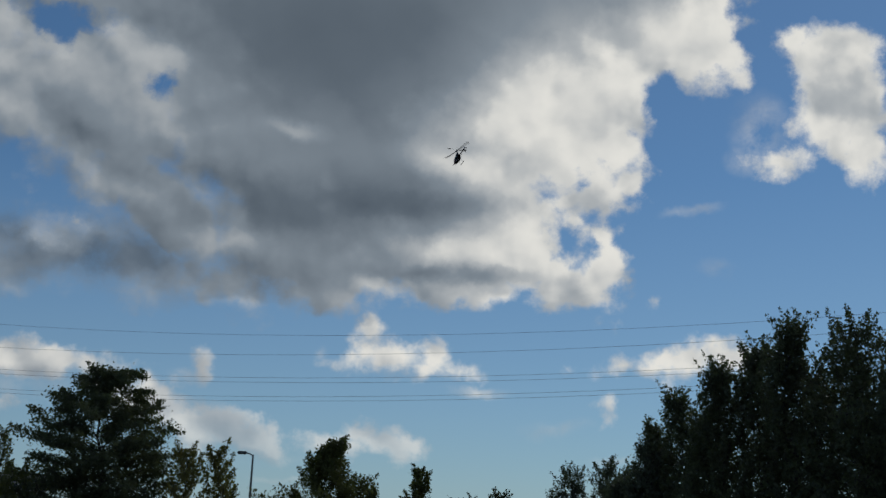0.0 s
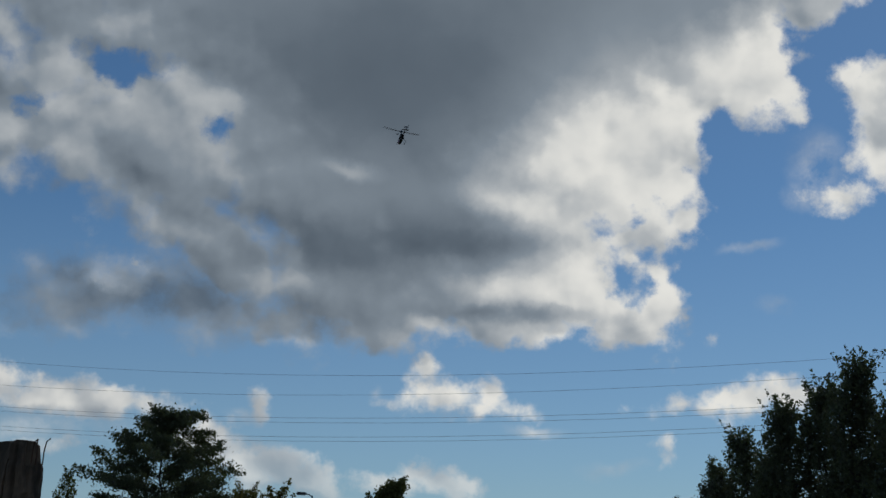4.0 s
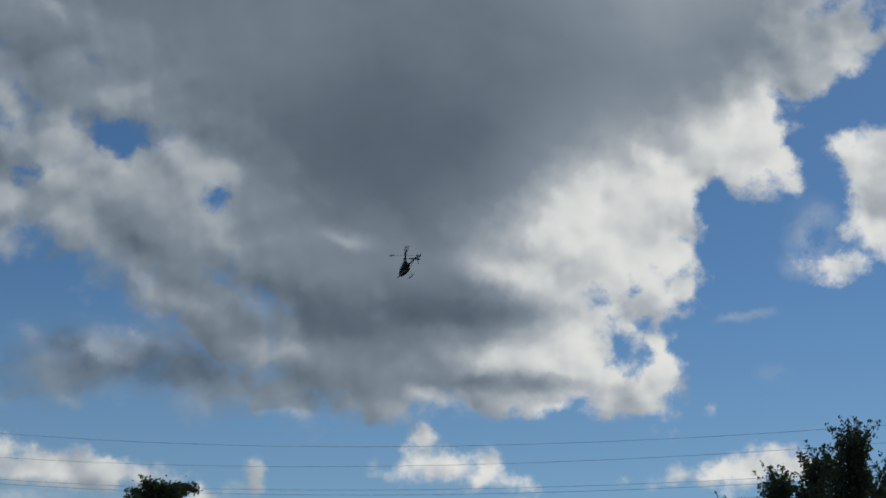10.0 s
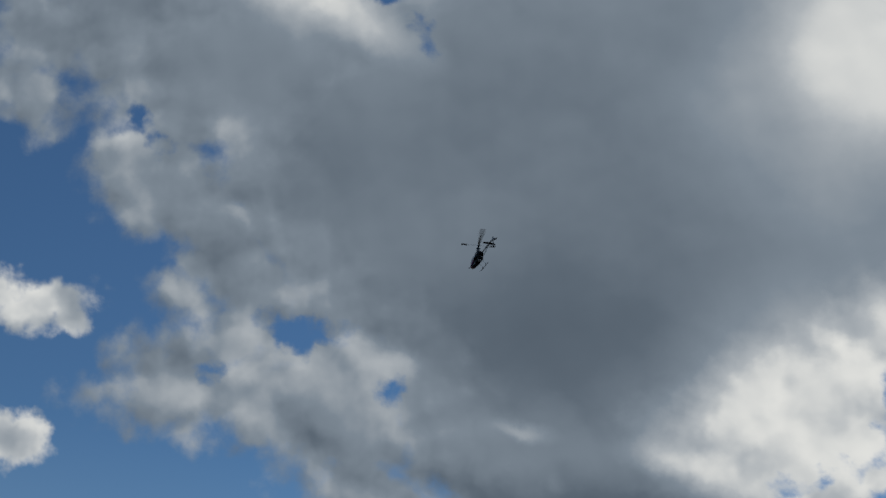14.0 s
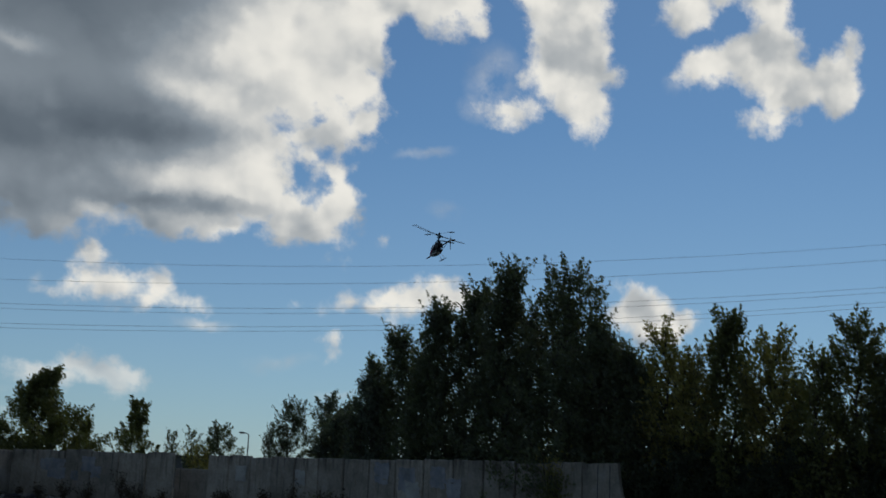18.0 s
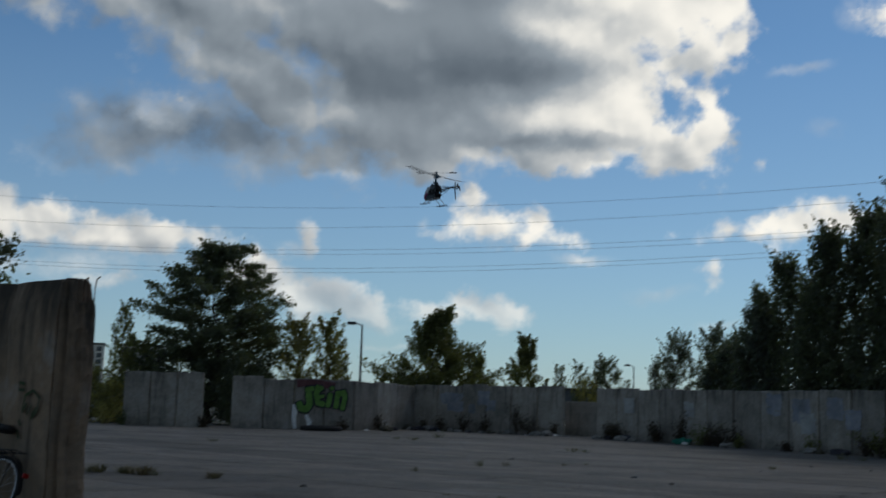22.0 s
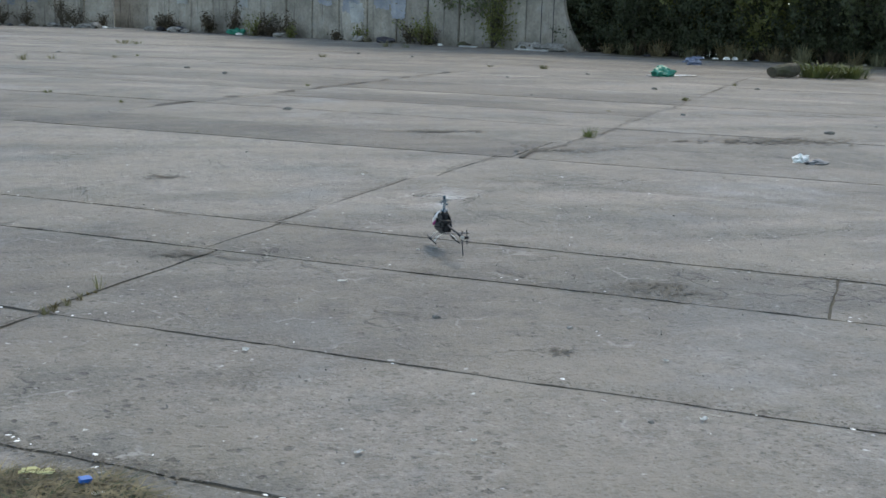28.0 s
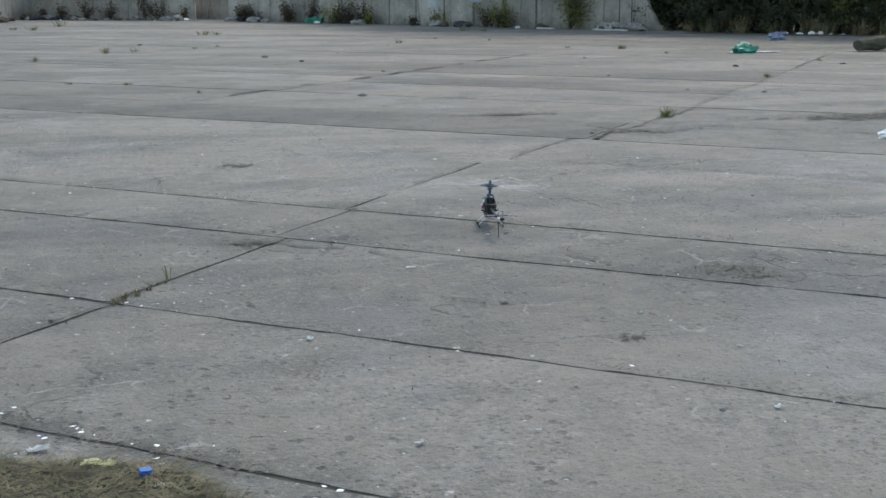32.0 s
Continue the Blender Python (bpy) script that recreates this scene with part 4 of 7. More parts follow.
        for x, z, s in marks:
            bm = bmesh.new()
            for k in range(5):
                pz = z - 0.4 * s + 0.2 * s * k
                ends = (x - s * rnd.uniform(0.42, 0.56), x + s * rnd.uniform(0.42, 0.56))
                pts = [(ends[0] + (ends[1] - ends[0]) * f / 5, min(pz + rnd.uniform(-0.05, 0.05), 2.2)) for f in range(6)]
                painted(bm, pts, [rnd.uniform(0.20, 0.27) * s for _ in pts], 0.038 + 0.002 * k)
            part("paint_patch", bm, mat, wall, "faded patch of paint")
    return long


LONG_WALL = build_walls()


def build_near_wall():
    """The thick stained wall that ends beside the yard."""
    a = Vector((-4.56, 11.84, -0.03))
    wall = thing("wall_7", "thick brown-stained concrete wall end with black run marks and bare rebar", "wall", Matrix.Translation(a) @ Matrix.Rotation(LANE + math.pi, 4, "Z"), kind="structure")
    # x runs away from the free end, the seen face lies at y = 0 and the wall's body at -y
    joints = [0.0, 0.31, 1.32, 2.65, 3.95, 5.25, 6.55, 7.85]
    rnd = random.Random(5)
    for k, (x0, x1) in enumerate(zip(joints, joints[1:])):
        bm = bmesh.new()
        steps_x, steps_z = (16, 60) if k == 0 else (5, 12)
        front, back = [], []
        for j in range(steps_z + 1):
            z = 2.6 * j / steps_z
            fr, bk = [], []
            for i in range(steps_x + 1):
                x = x0 + 0.006 + (x1 - x0 - 0.012) * i / steps_x
                edge = 0.02 + 0.02 * noise.noise((z * 4.0, k, 3.0)) if i in (0, steps_x) and k else 0.0
                if k == 0:
                    # a chase, a rounded rib and a crumbled arris
                    low = max(0.0, 1 - z / 1.6)
                    edge = 0.085 * math.exp(-((x - 0.28) / 0.034) ** 2) - 0.03 * math.exp(-((x - 0.18) / 0.045) ** 2) + (0.06 + 0.04 * low) * math.exp(-((x - 0.095) / 0.03) ** 2) + 0.05 * max(0.0, 0.05 - x) / 0.05
                    edge += (0.012 + 0.03 * low * math.exp(-((x - 0.27) / 0.06) ** 2)) * noise.noise((x * 22.0, z * 5.0, 3.0)) + 0.006 * noise.noise((x * 40.0, z * 19.0, 3.0))
                    x += (1 - i / steps_x) ** 2 * (0.045 * noise.noise((z * 1.7, 0.4, 9.1)) + 0.02 * noise.noise((z * 7.0, 2.4, 1.1)) + 0.16 * max(0, z - 2.2) / 0.4 + 0.05 * (1 - z / 2.6))
                wave = 0.014 * noise.noise((x * 2.1, z * 1.7, 4.0))
                top = 0.05 * noise.noise((x * 1.8, 7.0, 0.0)) - 0.05 * (k == 0 and x < 0.1) if j == steps_z else 0.0
                round_off = 0.07 if j == steps_z else (0.02 if z > 2.37 else 0.0)
                fr.append(bm.verts.new((x, -edge - wave - round_off, z + top)))
                bk.append(bm.verts.new((x, -0.31 + wave + round_off, z + top * 0.8)))
            front.append(fr)
            back.append(bk)
        for j in range(steps_z):
            for i in range(steps_x):
                bm.faces.new((front[j][i], front[j + 1][i], front[j + 1][i + 1], front[j][i + 1]))
                bm.faces.new((back[j][i], back[j][i + 1], back[j + 1][i + 1], back[j + 1][i]))
            bm.faces.new((front[j][-1], front[j + 1][-1], back[j + 1][-1], back[j][-1]))
        # the free end: bare aggregate, rough across its thickness
        across = 7 if k == 0 else 1
        cap = []
        for j in range(steps_z + 1):
            a0, b0 = front[j][0].co, back[j][0].co
            row = [front[j][0]]
            for m in range(1, across):
                p = a0.lerp(b0, m / across)
                z = p.z
                row.append(bm.verts.new((p.x - 0.012 + 0.03 * noise.noise((p.y * 9.0, z * 4.0, 1.0)) + 0.016 * noise.noise((p.y * 30.0, z * 17.0, 5.0)) + 0.03 * math.exp(-((m - 2) / 0.8) ** 2), p.y, z)))
            cap.append([*row, back[j][0]])
        for lower, upper in zip(cap, cap[1:]):
            for m in range(across):
                bm.faces.new((lower[m], lower[m + 1], upper[m + 1], upper[m]))
        for i in range(steps_x):
            bm.faces.new((front[-1][i], back[-1][i], back[-1][i + 1], front[-1][i + 1]))
        if k == 0:
            bm.faces.new(list(reversed(cap[-1])))
        bmesh.ops.recalc_face_normals(bm, faces=bm.faces)
        part("panel", bm, OLD_WALL, wall)
    for x, y, bend in ((0.0, -0.26, 0.06), (0.03, -0.2, -0.05), (-0.02, -0.12, 0.04)):
        bm = bmesh.new()
        tube(bm, [(x, y, 2.36), (x, y, 2.50), (x - bend * 0.4, y, 2.54 + abs(bend)), (x - bend, y - 0.02, 2.57 + abs(bend))], 0.007, 6)
        part("rebar", bm, RUST, wall, "rusty reinforcing bar")
    bm = bmesh.new()
    for points in ([(0.62, 1.12), (0.50, 1.20), (0.46, 1.34), (0.60, 1.42), (0.76, 1.36), (0.80, 1.2)], [(0.80, 1.18), (0.72, 1.28), (0.70, 1.16), (0.62, 1.26), (0.60, 1.16), (0.52, 1.24)],
                   [(0.88, 1.0), (0.84, 0.9)], [(0.86, 1.10), (0.82, 1.04)], [(0.78, 1.48), (0.90, 1.50), (0.90, 1.42), (0.78, 1.42)]):
        pts = [(x, z) for x, z in points]
        painted(bm, pts, 0.035, -0.024)
    part("scrawl", bm, MOSS, wall, "dark green spray scrawl")
    return wall


build_near_wall()


# ---------------------------------------------------------------- trees and shrubs
def profile(shape, h):
    """Half width of a crown at the relative height h."""
    if shape == "spire":
        return (1 - h) ** 0.72 * min(1.0, 0.6 + h * 2.0)
    if shape == "cone":
        return (1 - h) ** 0.85 * min(1.0, 0.75 + h * 1.6) + 0.03
    if shape == "round":
        return math.sqrt(max(0.0, 1 - ((h - 0.48) / 0.54) ** 2))
    if shape == "layered":
        return min(0.8 + 0.5 * h, 1.0, 0.22 + (1 - h) * 2.6)
    if shape == "vase":
        return (0.35 + 0.75 * h) * math.sqrt(max(0.0, 1 - max(0, h - 0.55) / 0.47))
    return math.sqrt(max(0.0, 1 - h ** 2.2)) * 0.95 + 0.05


def tree(name, x, y, height, width, shape, mat, label, seed, leaves=7000, size=0.12, clear=0.12, limbs=60, rise=0.7, spread=0.17, twigs=5, group="", tops=5, lean=(0, 0), shoots=None):
    """A tapered trunk with limbs; the crown is made of leafy twigs and of pointed shoots that thin out to their tips."""
    rng = np.random.default_rng(seed)
    ob = thing(name, label, "shrub" if name == "shrub" else "tree", Matrix.Translation((x, y, -0.05)), group)
    bm = bmesh.new()
    base = clear * height
    shoots = 0.085 * height + 0.12 if shoots is None else shoots
    stem = [Vector((lean[0] * (k / 6) ** 2 + 0.05 * width * math.sin(k * 1.9 + seed), lean[1] * (k / 6) ** 2 + 0.05 * width * math.cos(k * 2.3 + seed), height * 0.93 * k / 6)) for k in range(7)]
    stem[0].x = stem[0].y = 0
    thick = 0.010 * height + 0.03
    tube(bm, stem, [thick * (1.0 - 0.145 * k) for k in range(7)], 7)
    layered = shape == "layered"

    def on_stem(z):
        k = min(max(z / (height * 0.93) * 6, 0), 5.999)
        return stem[int(k)].lerp(stem[int(k) + 1], k - int(k))

    starts, ends, widths, weights = [], [], [], []

    def leafy(p, q, wide, weight):
        starts.append(tuple(p))
        ends.append(tuple(q))
        widths.append(wide)
        weights.append(weight)

    for k in range(limbs):
        h = (k + rng.uniform(0.1, 0.9)) / limbs
        if layered:
            h = (math.floor(h * 8) + 0.5 + rng.uniform(-0.42, 0.42)) / 8
        z = base + (height * 0.96 - base) * h
        turn = k * 2.39996 + rng.uniform(-0.5, 0.5)
        reach = width / 2 * profile(shape, h) * rng.uniform(0.6, 1.12)
        if reach < 0.05:
            continue
        up = reach * rise * rng.uniform(0.5, 1.2)
        root = on_stem(max(z - up, base * 0.7))
        mid = root + Vector((math.cos(turn) * reach * 0.5, math.sin(turn) * reach * 0.5, up * 0.62))
        tip = root + Vector((math.cos(turn + 0.2) * reach, math.sin(turn + 0.2) * reach, up))
        tube(bm, [root, mid, tip], [thick * 0.34 * (1 - 0.6 * h), thick * 0.2 * (1 - 0.5 * h), 0.006], 4, cap=False)
        for _ in range(twigs):
            s = rng.uniform(0.2, 1.0)
            p = root.lerp(mid, s * 2) if s < 0.5 else mid.lerp(tip, s * 2 - 1)
            way = Vector((math.cos(turn) + rng.normal() * 0.8, math.sin(turn) + rng.normal() * 0.8, rng.uniform(-0.2, 0.6) if layered else rng.uniform(0.0, 1.3))).normalized()
            length = rng.uniform(0.10, 0.28) * width * 0.5 * (0.5 + 0.5 * profile(shape, h))
            leafy(p, p + way * length, spread, length + 0.15)
        for _ in range(4):
            s = rng.uniform(0.35, 1.0)
            p = root.lerp(mid, s * 2) if s < 0.5 else mid.lerp(tip, s * 2 - 1)
            out = 1.1 if layered else 0.42
            way = Vector((math.cos(turn) * out + rng.normal() * 0.2, math.sin(turn) * out + rng.normal() * 0.2, rng.uniform(-0.1, 0.8) if layered else 1.0))
            top = p + way * shoots * rng.uniform(0.45, 1.25)
            tube(bm, [p, top], [0.011, 0.004], 3, cap=False)
            leafy(p, top, spread * 0.62, (top - p).length * 1.15)
    for _ in range(tops):
        p = on_stem(height * rng.uniform(0.66, 0.88))
        tip = p + Vector((rng.normal() * 0.06 * width, rng.normal() * 0.06 * width, height * rng.uniform(0.05, 0.14)))
        tube(bm, [p, tip], [0.018, 0.005], 4, cap=False)
        leafy(p, tip, spread * 0.62, (tip - p).length)
    part("trunk", bm, BARK, ob)
    starts, ends, widths, weights = np.array(starts), np.array(ends), np.array(widths), np.array(weights)
    pick = rng.choice(len(starts), leaves, p=weights / weights.sum())
    f = rng.uniform(0, 1.0, leaves)
    off = rng.normal(size=(leaves, 3)) * ((widths[pick] * (1.02 - f) ** 0.65 + 0.022)[:, None])
    if layered:
        off[:, 2] *= 0.75
    centres = starts[pick] * (1 - f)[:, None] + ends[pick] * f[:, None] + off
    centres[:, 2] = np.maximum(centres[:, 2], 0.08)
    part("crown", quads("crown", leaf_quads(rng, centres, size), mat), None, ob)
    return ob


def build_trees():
    dark = "tall dark poplar with upright leafy shoots behind the wall"
    row = "poplars behind the long wall"
    # the dense clump behind the long wall
    for k, (x, y, h, w, n) in enumerate(((11.87, 50.62, 8.7, 3.0, 9000), (13.02, 47.75, 9.6, 3.3, 12000), (14.22, 46.9, 10.3, 3.2, 12000), (14.9, 45.1, 11.0, 3.3, 14000), (17.0, 43.8, 10.9, 4.2, 17000),
                                         (16.5, 46.1, 9.6, 5.0, 12000), (17.66, 41.4, 8.4, 3.2, 11000), (11.2, 51.8, 7.2, 2.8, 8000), (18.1, 40.1, 7.0, 2.6, 8000), (16.6, 41.6, 7.2, 4.0, 11000), (9.65, 53.24, 4.65, 2.8, 7000), (10.48, 51.04, 6.24, 2.8, 7000), (12.6, 48.6, 7.4, 3.6, 10000), (18.75, 39.5, 6.5, 2.8, 7000))):
        tree("tree", x, y, h * 0.945, w * 1.42, "spire" if k not in (4, 5, 9) else "shrub", LEAF_BLUE if h < 6.4 else LEAF_DARK, dark, 100 + k, int(n * (1.0 if h < 6.4 else 1.35)), 0.122, 0.04, 100, 0.75, 0.21, 4, row, 10)
    for k, (x, y, h, w, n) in enumerate(((8.7, 61.6, 5.5, 2.6, 4200), (10.5, 61.0, 5.9, 3.0, 4800), (11.5, 58.8, 5.4, 2.6, 4200), (10.2, 56.6, 4.6, 2.6, 3800), (9.3, 74.2, 4.6, 1.8, 1700))):
        tree("tree", x, y, h, w, "vase" if k < 4 else "spire", LEAF_BLUE, "slender grey-green young tree beyond the wall", 130 + k, int(n * 1.8), 0.095, 0.1, 46, 1.1, 0.13, 5, "young trees beyond the wall", 6)
    # to the right of the wall's end
    thick = "tall green tree in a dense thicket"
    for k, (x, y, h, w, shape, mat, n, label) in enumerate((
            (18.9, 38.6, 7.5, 2.3, "vase", LEAF_YELLOW, 4200, "thin yellow-green tree with sparse leaves"), (19.3, 37.3, 6.5, 2.4, "vase", LEAF_YELLOW, 4800, "thin yellow-green tree with sparse leaves"),
            (20.5, 36.7, 7.8, 3.2, "spire", LEAF_GREEN, 11000, thick), (21.2, 35.1, 6.9, 2.8, "vase", LEAF_YELLOW, 6500, "olive-green tree with yellowing leaves"),
            (21.9, 33.5, 6.3, 2.6, "vase", LEAF_GREEN, 5200, "slim green tree with loose top"), (22.9, 32.8, 7.4, 2.6, "vase", LEAF_GREEN, 6500, "slim green tree with loose top"),
            (24.6, 31.6, 7.1, 3.6, "shrub", LEAF_DARK, 12000, "dark leafy tree at the yard's edge"), (24.9, 30.0, 6.7, 3.2, "spire", LEAF_DARK, 10000, "dark leafy tree at the yard's edge"),
            (24.5, 32.9, 6.4, 3.4, "shrub", LEAF_DARK, 9000, "dark leafy tree at the yard's edge"), (25.7, 29.3, 6.9, 3.4, "spire", LEAF_DARK, 10000, "dark leafy tree at the yard's edge"),
            (26.6, 27.4, 6.7, 4.0, "shrub", LEAF_DARK, 9000, "dark leafy tree at the yard's edge"), (22.6, 36.6, 5.6, 4.4, "shrub", LEAF_DARK, 9000, thick), (20.4, 39.6, 5.8, 3.6, "shrub", LEAF_DARK, 7000, thick))):
        tree("tree", x, y, h, w * (1.0 if shape == "vase" else 1.2), shape, mat, label, 150 + k, int(n * 1.35), 0.115, 0.06, 66, 0.95, 0.17, 4, "", 9)
    for k in range(17):
        s = k / 16
        x, y = 18.2 + 8.4 * s + 0.5 * math.sin(k * 2.1), 37.9 - 8.6 * s + 0.4 * math.cos(k * 1.7)
        tree("shrub", x, y, 2.2 + 1.1 * abs(math.sin(k * 1.3)), 2.3 + 0.5 * math.cos(k), "shrub", LEAF_SHADE, "dark dense shrub along the yard's edge", 180 + k, 8500, 0.085, 0.02, 40, 0.5, 0.16, 5, "shrubs along the edge", 3)
    # left and middle, beyond the walls
    tree("tree", -15.2, 60.0, 9.5, 8.0, "layered", LEAF_DARK, "broad dark locust tree with layered crown beyond the wall", 210, 66000, 0.125, 0.12, 130, 0.34, 0.26, 7, "", 6, shoots=0.6)
    tree("tree", -20.9, 62.6, 6.2, 2.6, "spire", LEAF_GREEN, "slim tree with open crown beyond the wall", 211, 2300, 0.12, 0.15, 40, 0.9, 0.13, 4, "", 5)
    tree("tree", -18.7, 58.4, 4.2, 3.4, "round", LEAF_GREEN, "low green tree beside the wall", 212, 4800, 0.12, 0.08, 44, 0.6, 0.18, 5, "", 3)
    tree("tree", -10.6, 58.8, 5.6, 2.4, "vase", LEAF_YELLOW, "thin yellow-green tree with sparse leaves", 213, 5200, 0.115, 0.1, 40, 1.2, 0.13, 4, "", 8)
    tree("tree", -9.0, 58.9, 5.6, 2.2, "vase", LEAF_YELLOW, "thin yellow-green tree with sparse leaves", 214, 5200, 0.115, 0.1, 40, 1.2, 0.13, 4, "", 8)
    tree("tree", -8.5, 60.5, 3.6, 1.5, "spire", LEAF_GREEN, "small young tree peeping over the wall", 215, 1100, 0.12, 0.1, 30, 1.0, 0.12, 4, "", 4)
    tree("tree", -4.6, 74.9, 7.3, 10.0, "cone", LEAF_GREEN, "bushy green tree with pointed top beyond the wall", 216, 34000, 0.14, 0.02, 110, 0.7, 0.24, 5, "", 8)
    tree("tree", -2.1, 78.0, 4.6, 4.0, "cone", LEAF_GREEN, "small conical tree beyond the wall", 217, 5200, 0.13, 0.06, 40, 0.7, 0.14, 4, "", 3)
    tree("tree", 1.1, 80.0, 6.2, 4.8, "cone", LEAF_GREEN, "slim green tree with open crown beyond the wall", 218, 8000, 0.14, 0.08, 44, 0.9, 0.15, 4, "", 6)
    tree("tree", 3.7, 85.0, 4.4, 1.1, "round", LEAF_DARK, "small dark column-shaped tree beyond the wall", 219, 900, 0.13, 0.3, 26, 0.5, 0.12, 4, "", 2)
    tree("tree", 5.1, 84.9, 4.6, 1.8, "vase", LEAF_DARK, "small open tree beyond the wall", 220, 900, 0.13, 0.3, 26, 0.9, 0.12, 4, "", 4)
    tree("tree", 7.0, 84.8, 5.0, 3.0, "round", LEAF_DARK, "round dark tree beyond the wall", 221, 4600, 0.14, 0.1, 44, 0.5, 0.17, 5, "", 3)
    tree("tree", 4.1, 61.0, 2.9, 1.7, "round", LEAF_YELLOW, "yellow-green bush in a gap of the wall", 222, 2300, 0.10, 0.05, 36, 0.6, 0.14, 5, "", 3)
    tree("tree", -9.9, 19.6, 4.2, 3.6, "round", LEAF_DARK, "dark leafy tree behind the stained wall", 223, 22000, 0.09, 0.1, 60, 0.6, 0.22, 6, "", 4)
    tree("tree", -12.9, 24.6, 4.3, 5.0, "shrub", LEAF_DARK, "wide dark bush behind the stained wall", 224, 24000, 0.09, 0.05, 60, 0.5, 0.22, 6, "", 4)
    for k, (x, y, h, w) in enumerate(((-20.2, 55.6, 2.6, 3.0), (-18.2, 53.6, 1.9, 2.4), (-13.0, 56.5, 2.6, 2.6), (-12.4, 57.6, 3.2, 2.4), (-14.8, 57.8, 3.4, 4.2), (-17.4, 57.6, 3.6, 4.0), (-22.8, 56.8, 2.6, 3.4))):
        tree("shrub", x, y, h, w, "shrub", LEAF_DARK if k > 1 else LEAF_YELLOW, "dense bush beyond the gap in the wall", 230 + k, 3000, 0.12, 0.02, 40, 0.5, 0.18, 5, "bushes beyond the walls", 2)
    # distant belt that closes the view
    rng = np.random.default_rng(7)
    spots = []
    for k in range(260):
        a = -0.75 + 1.6 * k / 260 + rng.uniform(-0.01, 0.01)
        r = rng.uniform(150, 230)
        spots.append((r * math.sin(a), r * math.cos(a), rng.uniform(2.0, 3.6), rng.uniform(3, 6)))
    centres = np.concatenate([np.c_[rng.normal(x, w * 0.4, 110), rng.normal(y, w * 0.4, 110), rng.uniform(0, 1, 110) ** 0.8 * h] for x, y, h, w in spots])
    tagged(part("far_woods", quads("far_woods", leaf_quads(rng, centres, 0.75), LEAF_DARK), None), "low dark belt of far bushes along the horizon", "woods", kind="stuff")


build_trees()


def climber():
    """The bush that grows up the long wall, brown at its top."""
    rng = np.random.default_rng(12)
    ob = thing("climbing_bush", "ragged bush growing up the concrete wall, brownish at its top", "bush", Matrix.Translation((15.05, 40.0, -0.03)))
    bm = bmesh.new()
    seeds = []
    for k in range(26):
        a, reach = rng.uniform(0, 6.28), rng.uniform(0.3, 1.05)
        tip = Vector((math.cos(a) * reach, math.sin(a) * reach * 0.5 - 0.15, rng.uniform(0.5, 3.0)))
        tip.x *= 1.2 - 0.25 * tip.z
        tube(bm, [(0, 0, 0), tip * 0.5 + Vector((0, 0, 0.2)), tip], [0.02, 0.012, 0.004], 4, cap=False)
        seeds.append(tip)
    part("stem_clump", bm, BARK, ob)
    for name, mat, lo, hi, count in (("foliage", LEAF_GREEN, 0, 2.1, 1700), ("dry_foliage", LEAF_YELLOW, 1.9, 3.3, 800)):
        pick = rng.integers(0, len(seeds), count)
        f = rng.uniform(0.25, 1.05, count)[:, None]
        c = np.array([tuple(seeds[i]) for i in pick]) * f + rng.normal(size=(count, 3)) * 0.15
        c[:, 2] = np.clip(c[:, 2], 0.05, None)
        c = c[(c[:, 2] >= lo) & (c[:, 2] <= hi)]
        part(name, quads(name, leaf_quads(rng, c, 0.085), mat), None, ob)


climber()


def weeds():
    """Dry stalks and low plants along the foot of the walls."""
    rng = np.random.default_rng(22)
    spots = []
    for k in range(15):
        s = rng.uniform(0.03, 0.9)
        spots.append((4.2 + 12.4 * s - 0.45, 56.4 - 18.1 * s - 0.4, rng.uniform(0.25, 1.0), BROWN if k % 3 else LEAF_GREEN))
    spots += [(7.4, 51.2, 1.2, BROWN), (8.6, 49.4, 0.9, BROWN), (13.2, 42.6, 1.3, LEAF_GREEN), (6.6, 52.4, 0.9, BROWN)]
    spots += [(-4.9 + 7.5 * s, 61.4 - 3.9 * s - 0.5, h, BROWN) for s, h in ((0.08, 0.6), (0.2, 0.7), (0.36, 1.0), (0.5, 0.8), (0.72, 1.5), (0.8, 1.0), (0.95, 0.7))]
    spots += [(-7.6, 54.2, 0.5, BROWN), (-6.2, 57.0, 0.7, BROWN), (-13.3, 51.2, 0.5, BROWN), (-16.8, 50.7, 0.5, GRASS), (-17.9, 51.6, 1.0, LEAF_YELLOW)]
    for x, y, h, mat in spots:
        ob = thing("weed", "dry dark weed standing at the foot of the wall" if mat is BROWN else "low green weed at the foot of the wall", "weed", Matrix.Translation((x, y, 0)), "weeds along the walls")
        bm = bmesh.new()
        tips = []
        for k in range(9):
            tip = Vector((rng.normal() * 0.3 * h, rng.normal() * 0.3 * h, h * rng.uniform(0.5, 1.0)))
            tube(bm, [(0, 0, -0.02), tip * 0.5 + Vector((0, 0, 0.1 * h)), tip], [0.012, 0.008, 0.003], 3, cap=False)
            tips.append(tuple(tip))
        part("stem_clump", bm, BROWN, ob)
        count = int(180 + 260 * h)
        pick = rng.integers(0, 9, count)
        c = np.array(tips)[pick] * rng.uniform(0.2, 1.05, count)[:, None] + rng.normal(size=(count, 3)) * 0.09
        c[:, 2] = np.maximum(c[:, 2], 0.03)
        part("foliage", quads("foliage", leaf_quads(rng, c, 0.07), mat), None, ob)


weeds()


